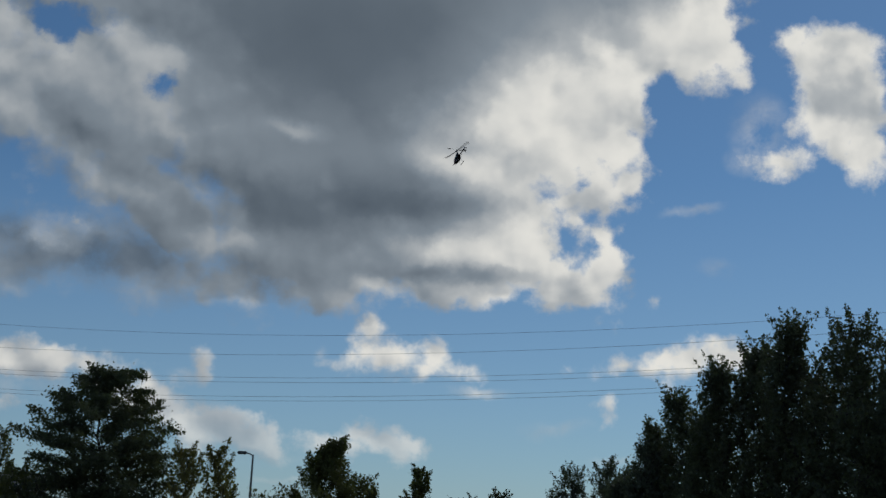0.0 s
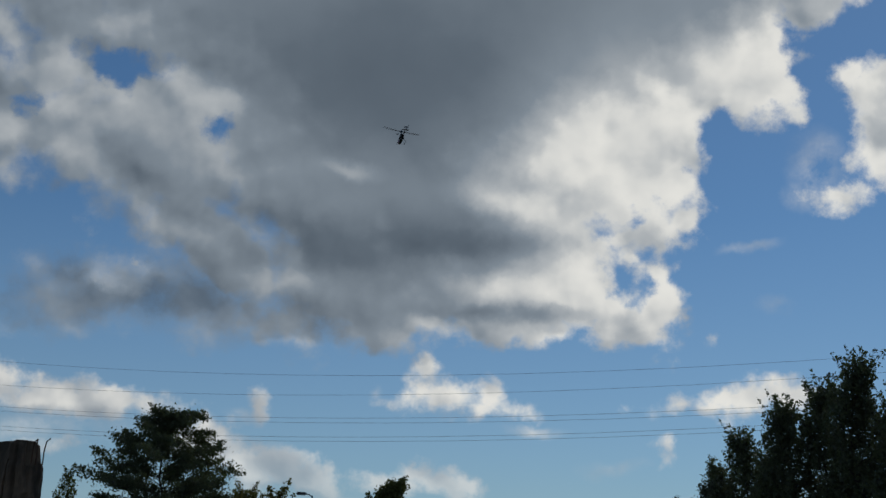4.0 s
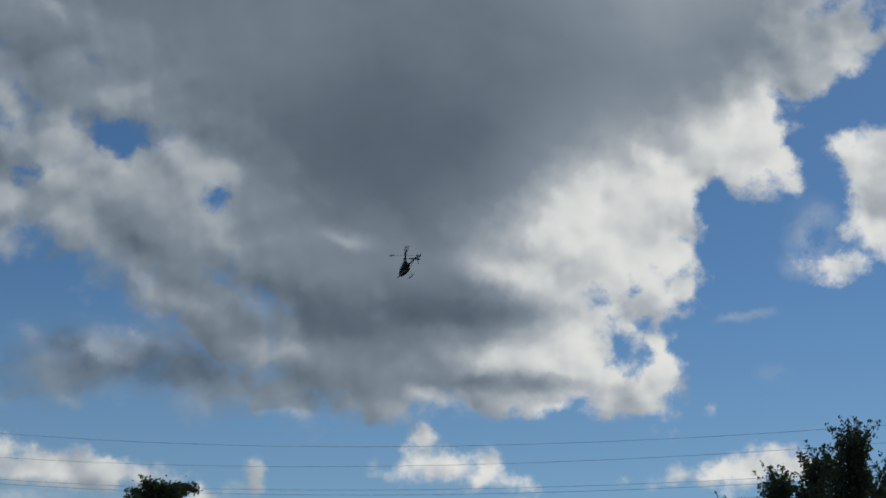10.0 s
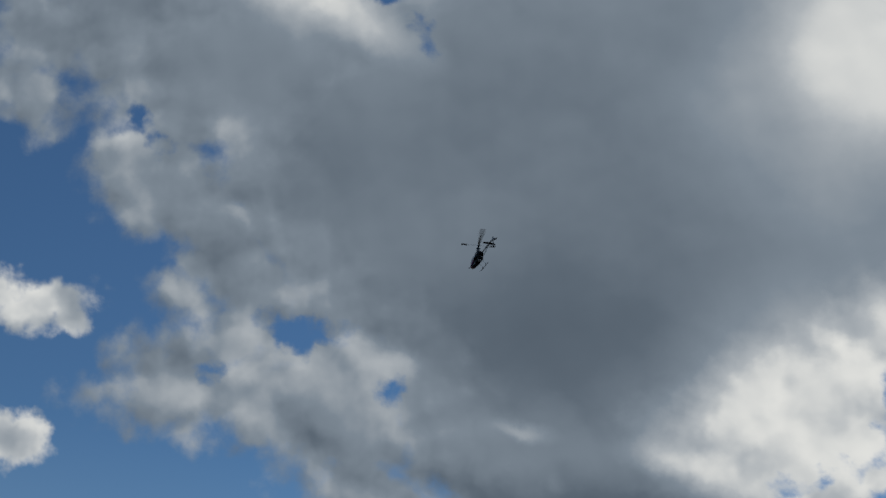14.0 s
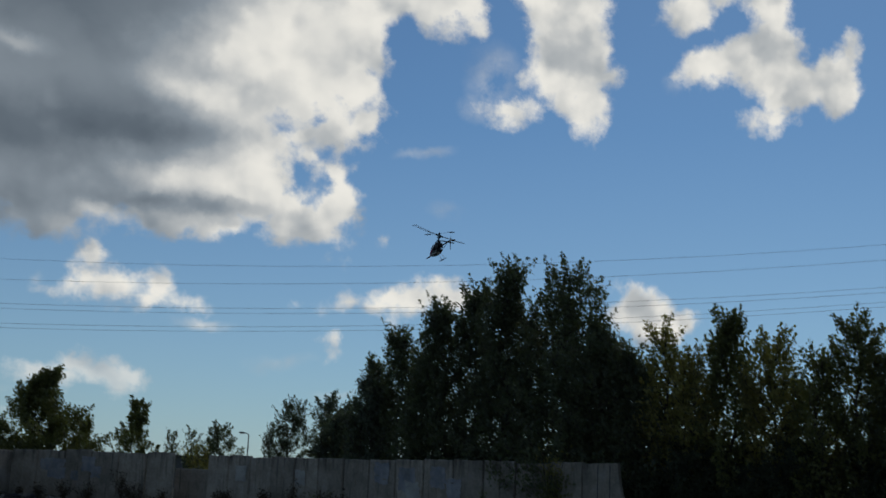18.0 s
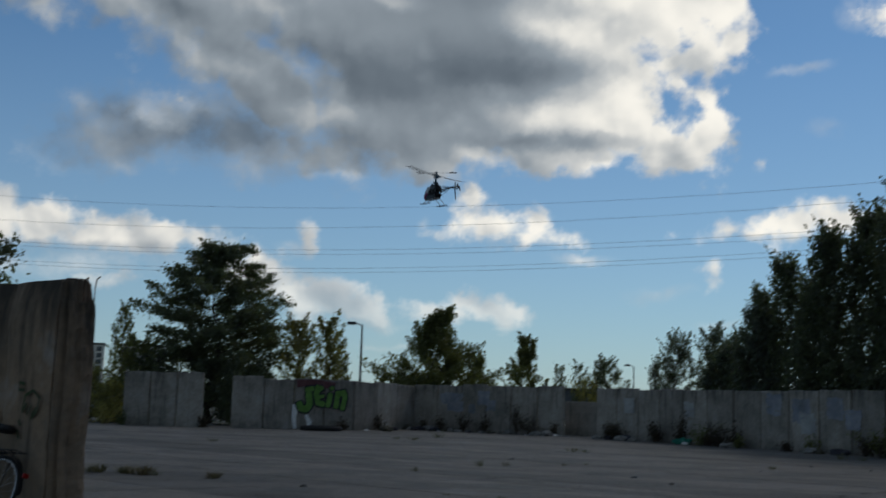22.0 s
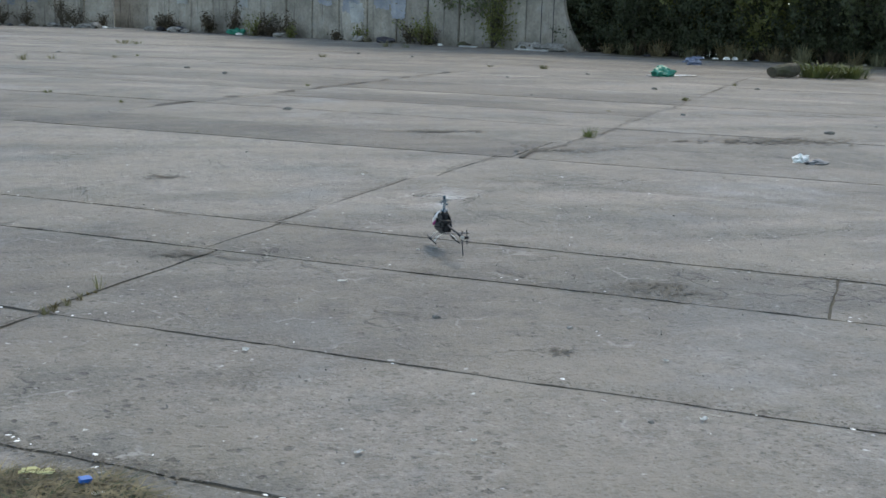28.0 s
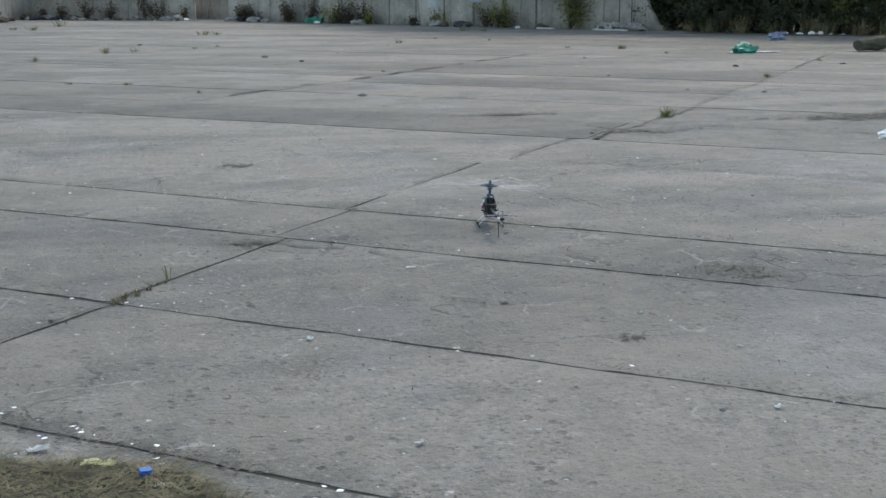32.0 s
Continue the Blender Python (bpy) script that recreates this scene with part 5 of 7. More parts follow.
def tuft(x, y, size, mat=GRASS, label="small green grass tuft growing from a slab joint", seed=0, count=70, tall=1.0):
    rng = np.random.default_rng(seed)
    ob = thing("grass_tuft", label, "grass tuft", Matrix.Translation((x, y, -0.01)), "grass tufts on the yard")
    a = rng.uniform(0, 6.283, count)
    r = size * rng.uniform(0, 0.5, count)
    foot = np.stack([np.cos(a) * r, np.sin(a) * r, np.zeros(count)], 1)
    lean = np.stack([np.cos(a) * size * rng.uniform(0.1, 0.7, count), np.sin(a) * size * rng.uniform(0.1, 0.7, count), size * tall * rng.uniform(0.35, 1.0, count)], 1)
    side = np.stack([-np.sin(a), np.cos(a), np.zeros(count)], 1) * (0.018 * size + 0.0016)
    mid, tip = foot + lean * 0.5 + [0, 0, 0.12 * size], foot + lean
    lower = np.stack([foot - side, foot + side, mid + side * 0.8, mid - side * 0.8], 1)
    upper = np.stack([mid - side * 0.8, mid + side * 0.8, tip + side * 0.1, tip - side * 0.1], 1)
    tagged(part("grass", quads("grass", np.concatenate([lower, upper]), mat), None, ob), kind="stuff")
    return ob


def build_tufts():
    brown = "dry dark tuft in a crack of the concrete"
    tuft(5.62, 11.75, 0.15, GRASS, seed=1, count=55)
    tuft(9.75, 16.9, 0.16, STRAW_GREEN, brown, 2, 60, 0.5)
    tuft(11.2, 26.2, 0.24, STRAW_GREEN, brown, 3, 70, 0.5)
    tuft(17.2, 23.7, 0.9, GRASS, "large grass tuft beside an old log", 4, 240, 0.45)
    tuft(18.0, 23.6, 0.8, GRASS, "large grass tuft beside an old log", 5, 200, 0.45)
    tuft(0.18, 5.62, 0.05, STRAW_GREEN, "thin dry stalks in the slab joint", 6, 14, 1.9)
    for k in range(9):
        spot = yard(-0.02 - 0.06 * k / 9 + 0.02 * math.sin(k * 2.7), 0.02 + 0.052 * k)
        tuft(spot.x, spot.y, 0.046 - 0.003 * k, STRAW if k % 3 else STRAW_GREEN, "dry grey-green grass in the crossing of two slab joints", 700 + k, 22, 0.9)
    for k, (x, y, s) in enumerate(((-6.3, 20.3, 0.40), (-7.15, 20.5, 0.36), (-5.0, 20.1, 0.26), (-6.7, 20.5, 0.34))):
        tuft(x, y, s, STRAW_GREEN if k % 2 else STRAW, "dense grey-green grass tuft on the concrete", 200 + k, 90, 0.5)
    for k, (x, y, s, tall) in enumerate(((-2.8, 48.3, 0.55, 0.6), (-0.6, 27.2, 0.26, 0.7), (0.0, 27.8, 0.2, 0.6), (-0.08, 17.96, 0.16, 0.3), (-0.91, 18.29, 0.14, 0.25), (-1.87, 24.28, 0.2, 0.7), (0.85, 16.2, 0.09, 0.6),
                                         (1.43, 12.5, 0.05, 0.6), (2.1, 38.15, 0.5, 0.3), (2.5, 38.0, 0.35, 0.3), (6.8, 30.8, 0.3, 0.35), (1.4, 28.8, 0.18, 0.4), (2.0, 29.8, 0.12, 0.6), (10.1, 26.9, 0.16, 0.5), (10.95, 39.5, 0.45, 0.6),
                                         (11.5, 39.0, 0.35, 0.5), (13.0, 20.6, 0.16, 0.4), (-3.45, 44.3, 0.6, 0.25), (-4.1, 44.6, 0.4, 0.25), (7.4, 14.9, 0.06, 0.6), (-6.6, 20.4, 0.30, 0.5), (-6.1, 20.3, 0.22, 0.5), (-5.0, 20.0, 0.2, 0.4),
                                         (-7.3, 20.4, 0.28, 0.5), (4.1, 19.7, 0.12, 0.4), (-9.0, 36.0, 0.4, 0.4), (-3.2, 15.6, 0.12, 0.4))):
        tuft(x, y, s, STRAW_GREEN if k % 3 else GRASS, "low grey-green tuft in a crack of the concrete", 20 + k, 26, tall)


build_tufts()


def thicket_foot():
    """Dry brownish grass that fringes the shrubs."""
    rng = np.random.default_rng(41)
    for k in range(16):
        f = (k + rng.uniform(0.1, 0.9)) / 16
        x, y = 17.6 + 7.6 * f, 36.9 - 7.4 * f + rng.uniform(-0.3, 0.3)
        tuft(x, y, rng.uniform(0.4, 0.8), (STRAW, STRAW_GREEN, BROWN)[k % 3], "tall dry brownish grass before the dark shrubs", 800 + k, 120, rng.uniform(0.6, 1.0))


thicket_foot()


# ---------------------------------------------------------------- far things: lamps, cables, houses
def street_lamp(x, y, height, turn, label):
    ob = thing("street_lamp", label, "street lamp", pose(x, y, -0.05, 0, 0, turn), "street lamps beyond the wall")
    bm = bmesh.new()
    tube(bm, [(0, 0, 0), (0, 0, height * 0.3), (0, 0, height)], [0.11, 0.09, 0.06], 10)
    part("pole", bm, LAMP_GREY, ob)
    bm = bmesh.new()
    tube(bm, [(0, 0, height - 0.05), (-0.2, 0, height + 0.06), (-0.45, 0, height + 0.12)], 0.04, 8)
    part("arm", bm, LAMP_GREY, ob)
    bm = bmesh.new()
    box(bm, -1.05, -0.4, -0.16, 0.16, height + 0.03, height + 0.22, 0.05)
    part("lamp_head", bm, LAMP_GREY, ob)
    bm = bmesh.new()
    box(bm, -0.98, -0.5, -0.11, 0.11, height + 0.015, height + 0.035, 0.006)
    part("lens", bm, PALE, ob)


street_lamp(-10.0, 79.4, 6.55, 0, "slim grey street lamp with a short arm beyond the wall")
street_lamp(13.75, 129.3, 6.1, 0, "slim grey street lamp far beyond the wall")


def cables():
    # height along the line: three numbers of a sagging span, and how far the twin lies below
    for n, (a, b, c, twin) in enumerate(CABLES):
        for drop in ((0.0,) if not twin else (0.0, twin)):
            bm = bmesh.new()
            points = []
            for k in range(41):
                x = -130 + 270 * k / 40
                points.append((x, 100 - 0.35 * x, a + b * x + c * x * x - drop))
            tube(bm, points, 0.0115, 5)
            tagged(part("power_cable", bm, CABLE), "thin dark overhead power cable sagging across the sky", "cable", "power cables")


CABLES = ((18.62, -0.002, 0.00098, 0), (17.00, 0.010, 0.00088, 0), (14.95, 0.010, 0.00083, 0.42), (13.35, 0.017, 0.00083, 0.38))
cables()


def apartment(x, y, w, d, h, turn, floors, bays):
    ob = thing("apartment_block", "far white apartment block in sunlight above the bushes", "building", pose(x, y, -1, 0, 0, turn), "far apartment blocks")
    bm = bmesh.new()
    box(bm, -w / 2, w / 2, 0, d, 0, h)
    part("wall", bm, FACADE, ob)
    bm = bmesh.new()
    box(bm, -w / 2 - 0.3, w / 2 + 0.3, -0.3, d + 0.3, h + 0.004, h + 0.7)
    part("roof", bm, ROOF, ob)
    bm = bmesh.new()
    box(bm, -0.85, 0.85, -0.05, 0.05, 0, 1.6)
    pane = mesh_of("window", bm, GLASS)
    for f in range(floors):
        for k in range(bays):
            part("window", pane, None, ob, at=pose(-w / 2 + (k + 0.5) * w / bays, -0.02, 1.0 + f * (h - 1) / floors))
    bm = bmesh.new()
    box(bm, -0.18, 0.18, -0.9, -0.02, 0.5, h - 0.5)
    fin = mesh_of("balcony_fin", bm, FACADE)
    for k in range(bays + 1):
        part("balcony_fin", fin, None, ob, at=pose(-w / 2 + k * (w - 0.4) / bays + 0.2, 0, 0))


apartment(-164, 385, 13, 11, 19.5, 18, 8, 4)
apartment(-147, 396, 16, 11, 18.5, 18, 8, 5)
apartment(-122, 388, 15, 11, 18.0, 18, 8, 5)


def shed(x, y, w, d, h, turn, label):
    ob = thing("shed", label, "building", pose(x, y, -0.05, 0, 0, turn), "low sheds")
    bm = bmesh.new()
    box(bm, -w / 2, w / 2, 0, d, 0, h)
    part("wall", bm, LAMP_GREY, ob)
    bm = bmesh.new()
    box(bm, -w / 2 - 0.4, w / 2 + 0.4, -0.4, d + 0.4, h + 0.004, h + 0.3, 0.05)
    part("roof", bm, ROOF, ob)


shed(14.0, 150, 30, 12, 3.6, -4, "long low dark shed far beyond the wall")
shed(-14.0, 165, 22, 12, 3.4, 3, "low dark shed far beyond the wall")


# ---------------------------------------------------------------- bicycle
def bicycle():
    rear, front = Vector((-5.413, 12.042, 0)), Vector((-5.413 - 0.97, 12.042 + 0.50, 0))
    way = (front - rear).normalized()
    ob = thing("bicycle", "dark city bicycle leaning against the stained wall", "bicycle", Matrix.Translation(rear) @ Matrix.Rotation(math.atan2(way.y, way.x), 4, "Z") @ Matrix.Rotation(radians(18), 4, "X") @ Matrix.Scale(1.07, 4))
    # local: x forwards, y to the left, z up; the wall stands on the right-hand side
    R, base = 0.345, 1.06
    hubs = {"rear_wheel": Vector((0, 0, R)), "front_wheel": Vector((base, 0, R))}
    for name, hub in hubs.items():
        bm = loop_tube(bmesh.new(), (0, 0, 0), (1, 0, 0), (0, 0, 1), R - 0.020, 0.019, 48, 8)
        wheel = part(name, bm, RUBBER, ob, "black tyre", True, Matrix.Translation(hub))
        bm = loop_tube(bmesh.new(), (0, 0, 0), (1, 0, 0), (0, 0, 1), R - 0.046, 0.011, 48, 6)
        part("rim", bm, ALLOY, wheel, "silver rim", True)
        bm = bmesh.new()
        tube(bm, [(0, -0.04, 0), (0, 0.04, 0)], 0.022, 10)
        part("hub", bm, ALLOY, wheel, "", True)
        for k in range(18):
            a = 2 * math.pi * k / 18
            bm = bmesh.new()
            tube(bm, [(0.02 * math.cos(a + 0.9), 0.03 * (-1) ** k, 0.02 * math.sin(a + 0.9)), ((R - 0.05) * math.cos(a), 0, (R - 0.05) * math.sin(a))], 0.0016, 4)
            part("spoke", bm, ALLOY, wheel)
        bm = bmesh.new()
        arc = [(math.cos(radians(d)) * (R + 0.022), 0, math.sin(radians(d)) * (R + 0.022)) for d in range(20, 196, 11)]
        for p, q in zip(arc, arc[1:]):
            for y in (-0.026,):
                f = [bm.verts.new((p[0], y, p[2])), bm.verts.new((p[0], -y, p[2])), bm.verts.new((q[0], -y, q[2])), bm.verts.new((q[0], y, q[2]))]
                bm.faces.new(f)
        bmesh.ops.remove_doubles(bm, verts=bm.verts, dist=1e-4)
        bmesh.ops.solidify(bm, geom=bm.faces[:], thickness=0.004)
        part("mudguard", bm, BLACK, wheel)
    crank, seat, head, low = Vector((0.44, 0, 0.29)), Vector((0.27, 0, 0.80)), Vector((0.86, 0, 0.86)), Vector((0.90, 0, 0.66))
    for points, r in (([crank, seat], 0.017), ([crank, low], 0.018), ([seat * 0.78 + crank * 0.22, head * 0.8 + low * 0.2], 0.015), ([low, head], 0.019)):
        bm = bmesh.new()
        tube(bm, points, r, 10)
        part("frame_tube", bm, CARBON, ob, "dark frame tube", True)
    for side in (-1, 1):
        for a, b in ((Vector((0, 0.05 * side, R)), crank + Vector((0, 0.03 * side, 0))), (Vector((0, 0.05 * side, R)), seat + Vector((0, 0.02 * side, -0.05)))):
            bm = bmesh.new()
            tube(bm, [a, b], 0.009, 8)
            part("stay", bm, CARBON, ob, "", True)
        bm = bmesh.new()
        tube(bm, [low + Vector((0, 0.045 * side, 0.02)), Vector((0.985, 0.05 * side, 0.5)), Vector((base, 0.05 * side, R))], 0.011, 8)
        part("fork_blade", bm, CARBON, ob, "", True)
    bm = bmesh.new()
    tube(bm, [seat, seat + Vector((-0.03, 0, 0.12))], 0.013, 8)
    part("seat_post", bm, ALLOY, ob, "", True)
    bm = bmesh.new()
    for x, w, z, h in ((-0.14, 0.085, 0, 0.045), (-0.07, 0.09, 0.004, 0.05), (0.02, 0.055, 0.002, 0.04), (0.11, 0.022, -0.004, 0.028)):
        made = bmesh.ops.create_icosphere(bm, subdivisions=2, radius=1.0)["verts"]
        for v in made:
            v.co = Vector((v.co.x * 0.085 + x, v.co.y * w, v.co.z * h + z))
    part("saddle", bm, BLACK, ob, "wide black saddle", True, Matrix.Translation(seat + Vector((-0.04, 0, 0.15))))
    bm = bmesh.new()
    tube(bm, [head, head + Vector((-0.03, 0, 0.14)), head + Vector((0.02, 0, 0.19))], 0.014, 8)
    stem = part("stem", bm, CARBON, ob, "", True)
    top = head + Vector((0.02, 0, 0.19))
    bm = bmesh.new()
    tube(bm, [top + Vector(p) for p in ((-0.20, 0.30, 0.06), (-0.08, 0.28, 0.05), (0.02, 0.16, 0.02), (0, 0, 0), (0.02, -0.16, 0.02), (-0.08, -0.28, 0.05), (-0.20, -0.30, 0.06))], 0.011, 8)
    bar = part("handlebar", bm, CARBON, ob, "swept-back handlebar", True)
    for side in (-1, 1):
        bm = bmesh.new()
        tube(bm, [top + Vector((-0.21, 0.302 * side, 0.061)), top + Vector((-0.09, 0.282 * side, 0.051))], 0.017, 8)
        part("grip", bm, RUBBER, bar, "", True)
        bm = bmesh.new()
        tube(bm, [top + Vector((-0.05, 0.25 * side, 0.03)), top + Vector((-0.13, 0.27 * side, 0.015))], 0.006, 6)
        part("brake_lever", bm, ALLOY, bar, "", True)
    bm = bmesh.new()
    for y in (-0.06, 0.06):
        tube(bm, [(-0.22, y, 0.73), (0.14, y, 0.73)], 0.006, 6)
        tube(bm, [(-0.04, y, 0.73), (0, y * 0.9, R)], 0.005, 6)
    for x in (-0.2, -0.08, 0.04, 0.13):
        tube(bm, [(x, -0.06, 0.73), (x, 0.06, 0.73)], 0.005, 6)
    part("rack", bm, CARBON, ob, "dark luggage rack", True)
    bm = bmesh.new()
    box(bm, -0.03, 0.0, -0.035, 0.035, -0.025, 0.025, 0.008)
    part("tail_light", bm, LENS, ob, "red rear light", False, Matrix.Translation((-0.37, 0, 0.50)))
    bm = bmesh.new()
    box(bm, -0.12, 0.13, -0.13, 0.13, 0, 0.20, 0.02)
    part("basket", bm, BLACK, ob, "dark front basket", False, Matrix.Translation((1.02, 0, 0.82)))
    bm = bmesh.new()
    tube(bm, [(0, -0.012, 0), (0, 0.0, 0)], 0.09, 28)
    ring = part("chainring", bm, ALLOY, ob, "", False, Matrix.Translation(crank + Vector((0, -0.05, 0))))
    for side, d in ((-1, -60), (1, 120)):
        a = radians(d)
        tip = crank + Vector((0.165 * math.cos(a), 0.075 * side, 0.165 * math.sin(a)))
        bm = bmesh.new()
        tube(bm, [crank + Vector((0, 0.07 * side, 0)), tip], 0.009, 8)
        arm = part("crank_arm", bm, STEEL, ob, "", True)
        bm = bmesh.new()
        box(bm, tip.x - 0.045, tip.x + 0.045, tip.y + (0 if side > 0 else -0.09), tip.y + (0.09 if side > 0 else 0), tip.z - 0.011, tip.z + 0.011, 0.004)
        part("pedal", bm, BLACK, arm)
    for z in (R + 0.035, R - 0.035):
        bm = bmesh.new()
        tube(bm, [(0, -0.05, z), (crank.x, -0.05, crank.z + (0.085 if z > R else -0.085))], 0.004, 5)
        part("chain", bm, STEEL, ob)
    return ob


bicycle()


# ---------------------------------------------------------------- litter, stones and odd things on the yard
def heap(name, label, category, x, y, size, mat, seed, rough=0.5, turn=0.0, group=""):
    bm = lump(bmesh.new(), size, seed, rough, 3)
    for v in bm.verts:
        v.co.z += size[2] * 0.35
    ob = part(name, bm, mat, None, "", False, pose(x, y, -0.003, 0, 0, turn))
    return tagged(ob, label, category, group)


def sheet(name, label, category, x, y, w, d, mat, seed, turn=0.0, crumple=0.35, group="litter on the yard", z=0.0):
    """A crumpled scrap that lies on the ground."""
    rnd = random.Random(seed)
    bm = bmesh.new()
    n = 5
    grid = [[bm.verts.new(((i / n - 0.5) * w * rnd.uniform(0.75, 1.1), (j / n - 0.5) * d * rnd.uniform(0.75, 1.1), 0.004 + rnd.uniform(0, crumple) * min(w, d))) for i in range(n + 1)] for j in range(n + 1)]
    for j in range(n):
        for i in range(n):
            bm.faces.new((grid[j][i], grid[j][i + 1], grid[j + 1][i + 1], grid[j + 1][i]))
    bmesh.ops.solidify(bm, geom=bm.faces[:], thickness=0.002)
    return tagged(part(name, bm, mat, None, "", False, pose(x, y, z, 0, 0, turn)), label, category, group)


def build_litter():
    heap("tarpaulin", "crumpled green plastic tarpaulin lying on the concrete", "tarpaulin", 12.95, 23.55, (0.27, 0.17, 0.15), TARP, 1, 0.7)
    sheet("plastic_sheet", "pale plastic sheet spread beside the green tarpaulin", "plastic sheet", 13.3, 23.8, 1.3, 0.4, CREAM, 2, 10, 0.04)
    heap("cloth", "rumpled blue cloth dumped at the yard's edge", "cloth", 17.9, 30.8, (0.26, 0.14, 0.10), CLOTH, 3, 0.8)
    heap("cloth", "small rumpled blue cloth dumped at the yard's edge", "cloth", 17.1, 29.3, (0.2, 0.13, 0.07), CLOTH, 4, 0.8)
    heap("plastic_bag", "pale green plastic bag at the foot of the wall", "bag", 7.5, 50.9, (0.30, 0.22, 0.2), TARP, 5, 0.7)
    ob = thing("log", "short mossy old log lying on the concrete", "log", pose(16.15, 23.6, 0.0, 0, 0, 18) @ Matrix.Scale(0.8, 4))
    bm = bmesh.new()
    tube(bm, [(-0.55, 0, 0.17), (-0.2, 0.03, 0.2), (0.2, -0.02, 0.21), (0.55, 0.02, 0.23)], [0.15, 0.18, 0.2, 0.19], 12)
    for v in bm.verts:
        v.co += Vector((0, 1, 1)) * 0.04 * noise.noise(v.co * 5)
    part("trunk", bm, WOOD, ob)
    bm = bmesh.new()
    tube(bm, [(0.552, 0.02, 0.23), (0.575, 0.02, 0.23)], [0.16, 0.155], 12)
    part("cut_end", bm, BROWN, ob)
    ob = thing("pipe", "white plastic pipe lying before the thicket", "pipe", pose(20.6, 36.2, 0.09, 0, 0, -12), "")
    bm = bmesh.new()
    tube(bm, [(-0.45, 0, 0), (0.45, 0, 0)], 0.11, 14)
    part("tube", bm, CREAM, ob)
    bm = bmesh.new()
    tube(bm, [(-0.455, 0, 0), (-0.40, 0, 0)], 0.125, 14)
    part("collar", bm, CREAM, ob)
    for x, y, turn, length in ((15.7, 37.9, -52, 1.3), (14.2, 40.2, -60, 0.8), (2.6, 56.9, 10, 0.9), (4.9, 54.5, -40, 0.8)):
        bm = bmesh.new()
        box(bm, -length / 2, length / 2, -0.07, 0.07, 0, 0.06, 0.015)
        tagged(part("batten", bm, PALE, None, "", False, pose(x, y, 0, 0, 0, turn)), "pale weathered batten lying at the foot of the wall", "plank", "battens by the wall")
    # a white bag on a dark brick
    heap("plastic_bag", "grey-white plastic bag lying on a dark sack", "bag", 6.80, 9.50, (0.08, 0.058, 0.055), CREAM, 6, 0.6)
    heap("sack", "flat dark grey sack on the concrete", "sack", 6.87, 9.36, (0.12, 0.072, 0.036), LAMP_GREY, 7, 0.5)
    sheet("paper", "small pale yellow paper scrap on dry grass", "paper", -0.075, 3.32, 0.105, 0.045, YELLOW, 8, -20, 0.16, z=0.012)
    ob = thing("bottle_cap", "bright blue plastic cap lying in dry grass", "cap", pose(0.055, 3.205, 0.016, 8, 5, 20))
    bm = bmesh.new()
    box(bm, -0.016, 0.016, -0.011, 0.011, 0, 0.013, 0.003)
    part("body", bm, BLUE, ob)
    bm = bmesh.new()
    box(bm, -0.018, 0.018, -0.013, 0.013, 0.0132, 0.0165, 0.0015)
    part("rim", bm, BLUE, ob)
    heap("plastic_cup", "crushed white cup on dry grass", "cup", 0.085, 3.15, (0.022, 0.014, 0.010), CREAM, 9, 0.4)
    sheet("paper", "crumpled white paper on the concrete", "paper", 0.865, 3.27, 0.035, 0.022, CREAM, 10, 30)
    sheet("paper", "crumpled white paper beside the grass", "paper", -0.25, 3.50, 0.065, 0.035, CREAM, 11, 10)
    sheet("paper", "small white scrap on the concrete", "paper", 0.695, 4.43, 0.035, 0.028, CREAM, 12, 70)
    sheet("paper", "small white scrap on the concrete", "paper", 1.345, 5.51, 0.05, 0.025, CREAM, 13, 0)
    heap("stone", "small dark stone on the concrete", "stone", 1.59, 4.75, (0.018, 0.014, 0.014), STONE, 14, 0.4, group="stones")
    rnd = random.Random(77)
    for k in range(34):
        p, q = rnd.uniform(-3.5, 8), rnd.uniform(-0.9, 5.5)
        spot = yard(p, q)
        s = rnd.uniform(0.006, 0.013)
        if k % 2:
            sheet("paper", "tiny white scrap on the concrete", "paper", spot.x, spot.y, s * 2.4, s * 1.8, CREAM, 300 + k, rnd.uniform(0, 180))
        else:
            heap("stone", "small loose stone on the concrete", "stone", spot.x, spot.y, (s * 1.2, s, s * 0.8), STONE, 300 + k, 0.4, rnd.uniform(0, 180), "stones")
    for k in range(20):
        x, y = rnd.uniform(-6, 13), rnd.uniform(11, 33)
        s = rnd.uniform(0.02, 0.05)
        heap("stone", "loose chunk of broken concrete", "stone", x, y, (s * 1.4, s, s * 0.7), STONE, 340 + k, 0.5, rnd.uniform(0, 180), "stones")
    # rubble and rubbish along the foot of the walls
    for k in range(46):
        if k < 22:
            s = rnd.uniform(0, 1)
            x, y = -4.9 + 7.6 * s + rnd.uniform(-0.3, 0.3), 61.1 - 3.9 * s - rnd.uniform(0.2, 1.4)
        elif k < 30:
            s = rnd.uniform(0, 1)
            x, y = -7.0 + 2.2 * s + rnd.uniform(0.3, 1.2), 55.0 + 6.4 * s
        else:
            s = rnd.uniform(0, 1)
            x, y = 4.2 + 13 * s - rnd.uniform(0.25, 0.7), 56.3 - 18.8 * s - rnd.uniform(0.2, 0.6)
        z = rnd.uniform(0.08, 0.30)
        mat = (STONE, STONE, CREAM, INK, WOOD)[k % 5]
        z *= 0.45 if mat is CREAM else 1.0
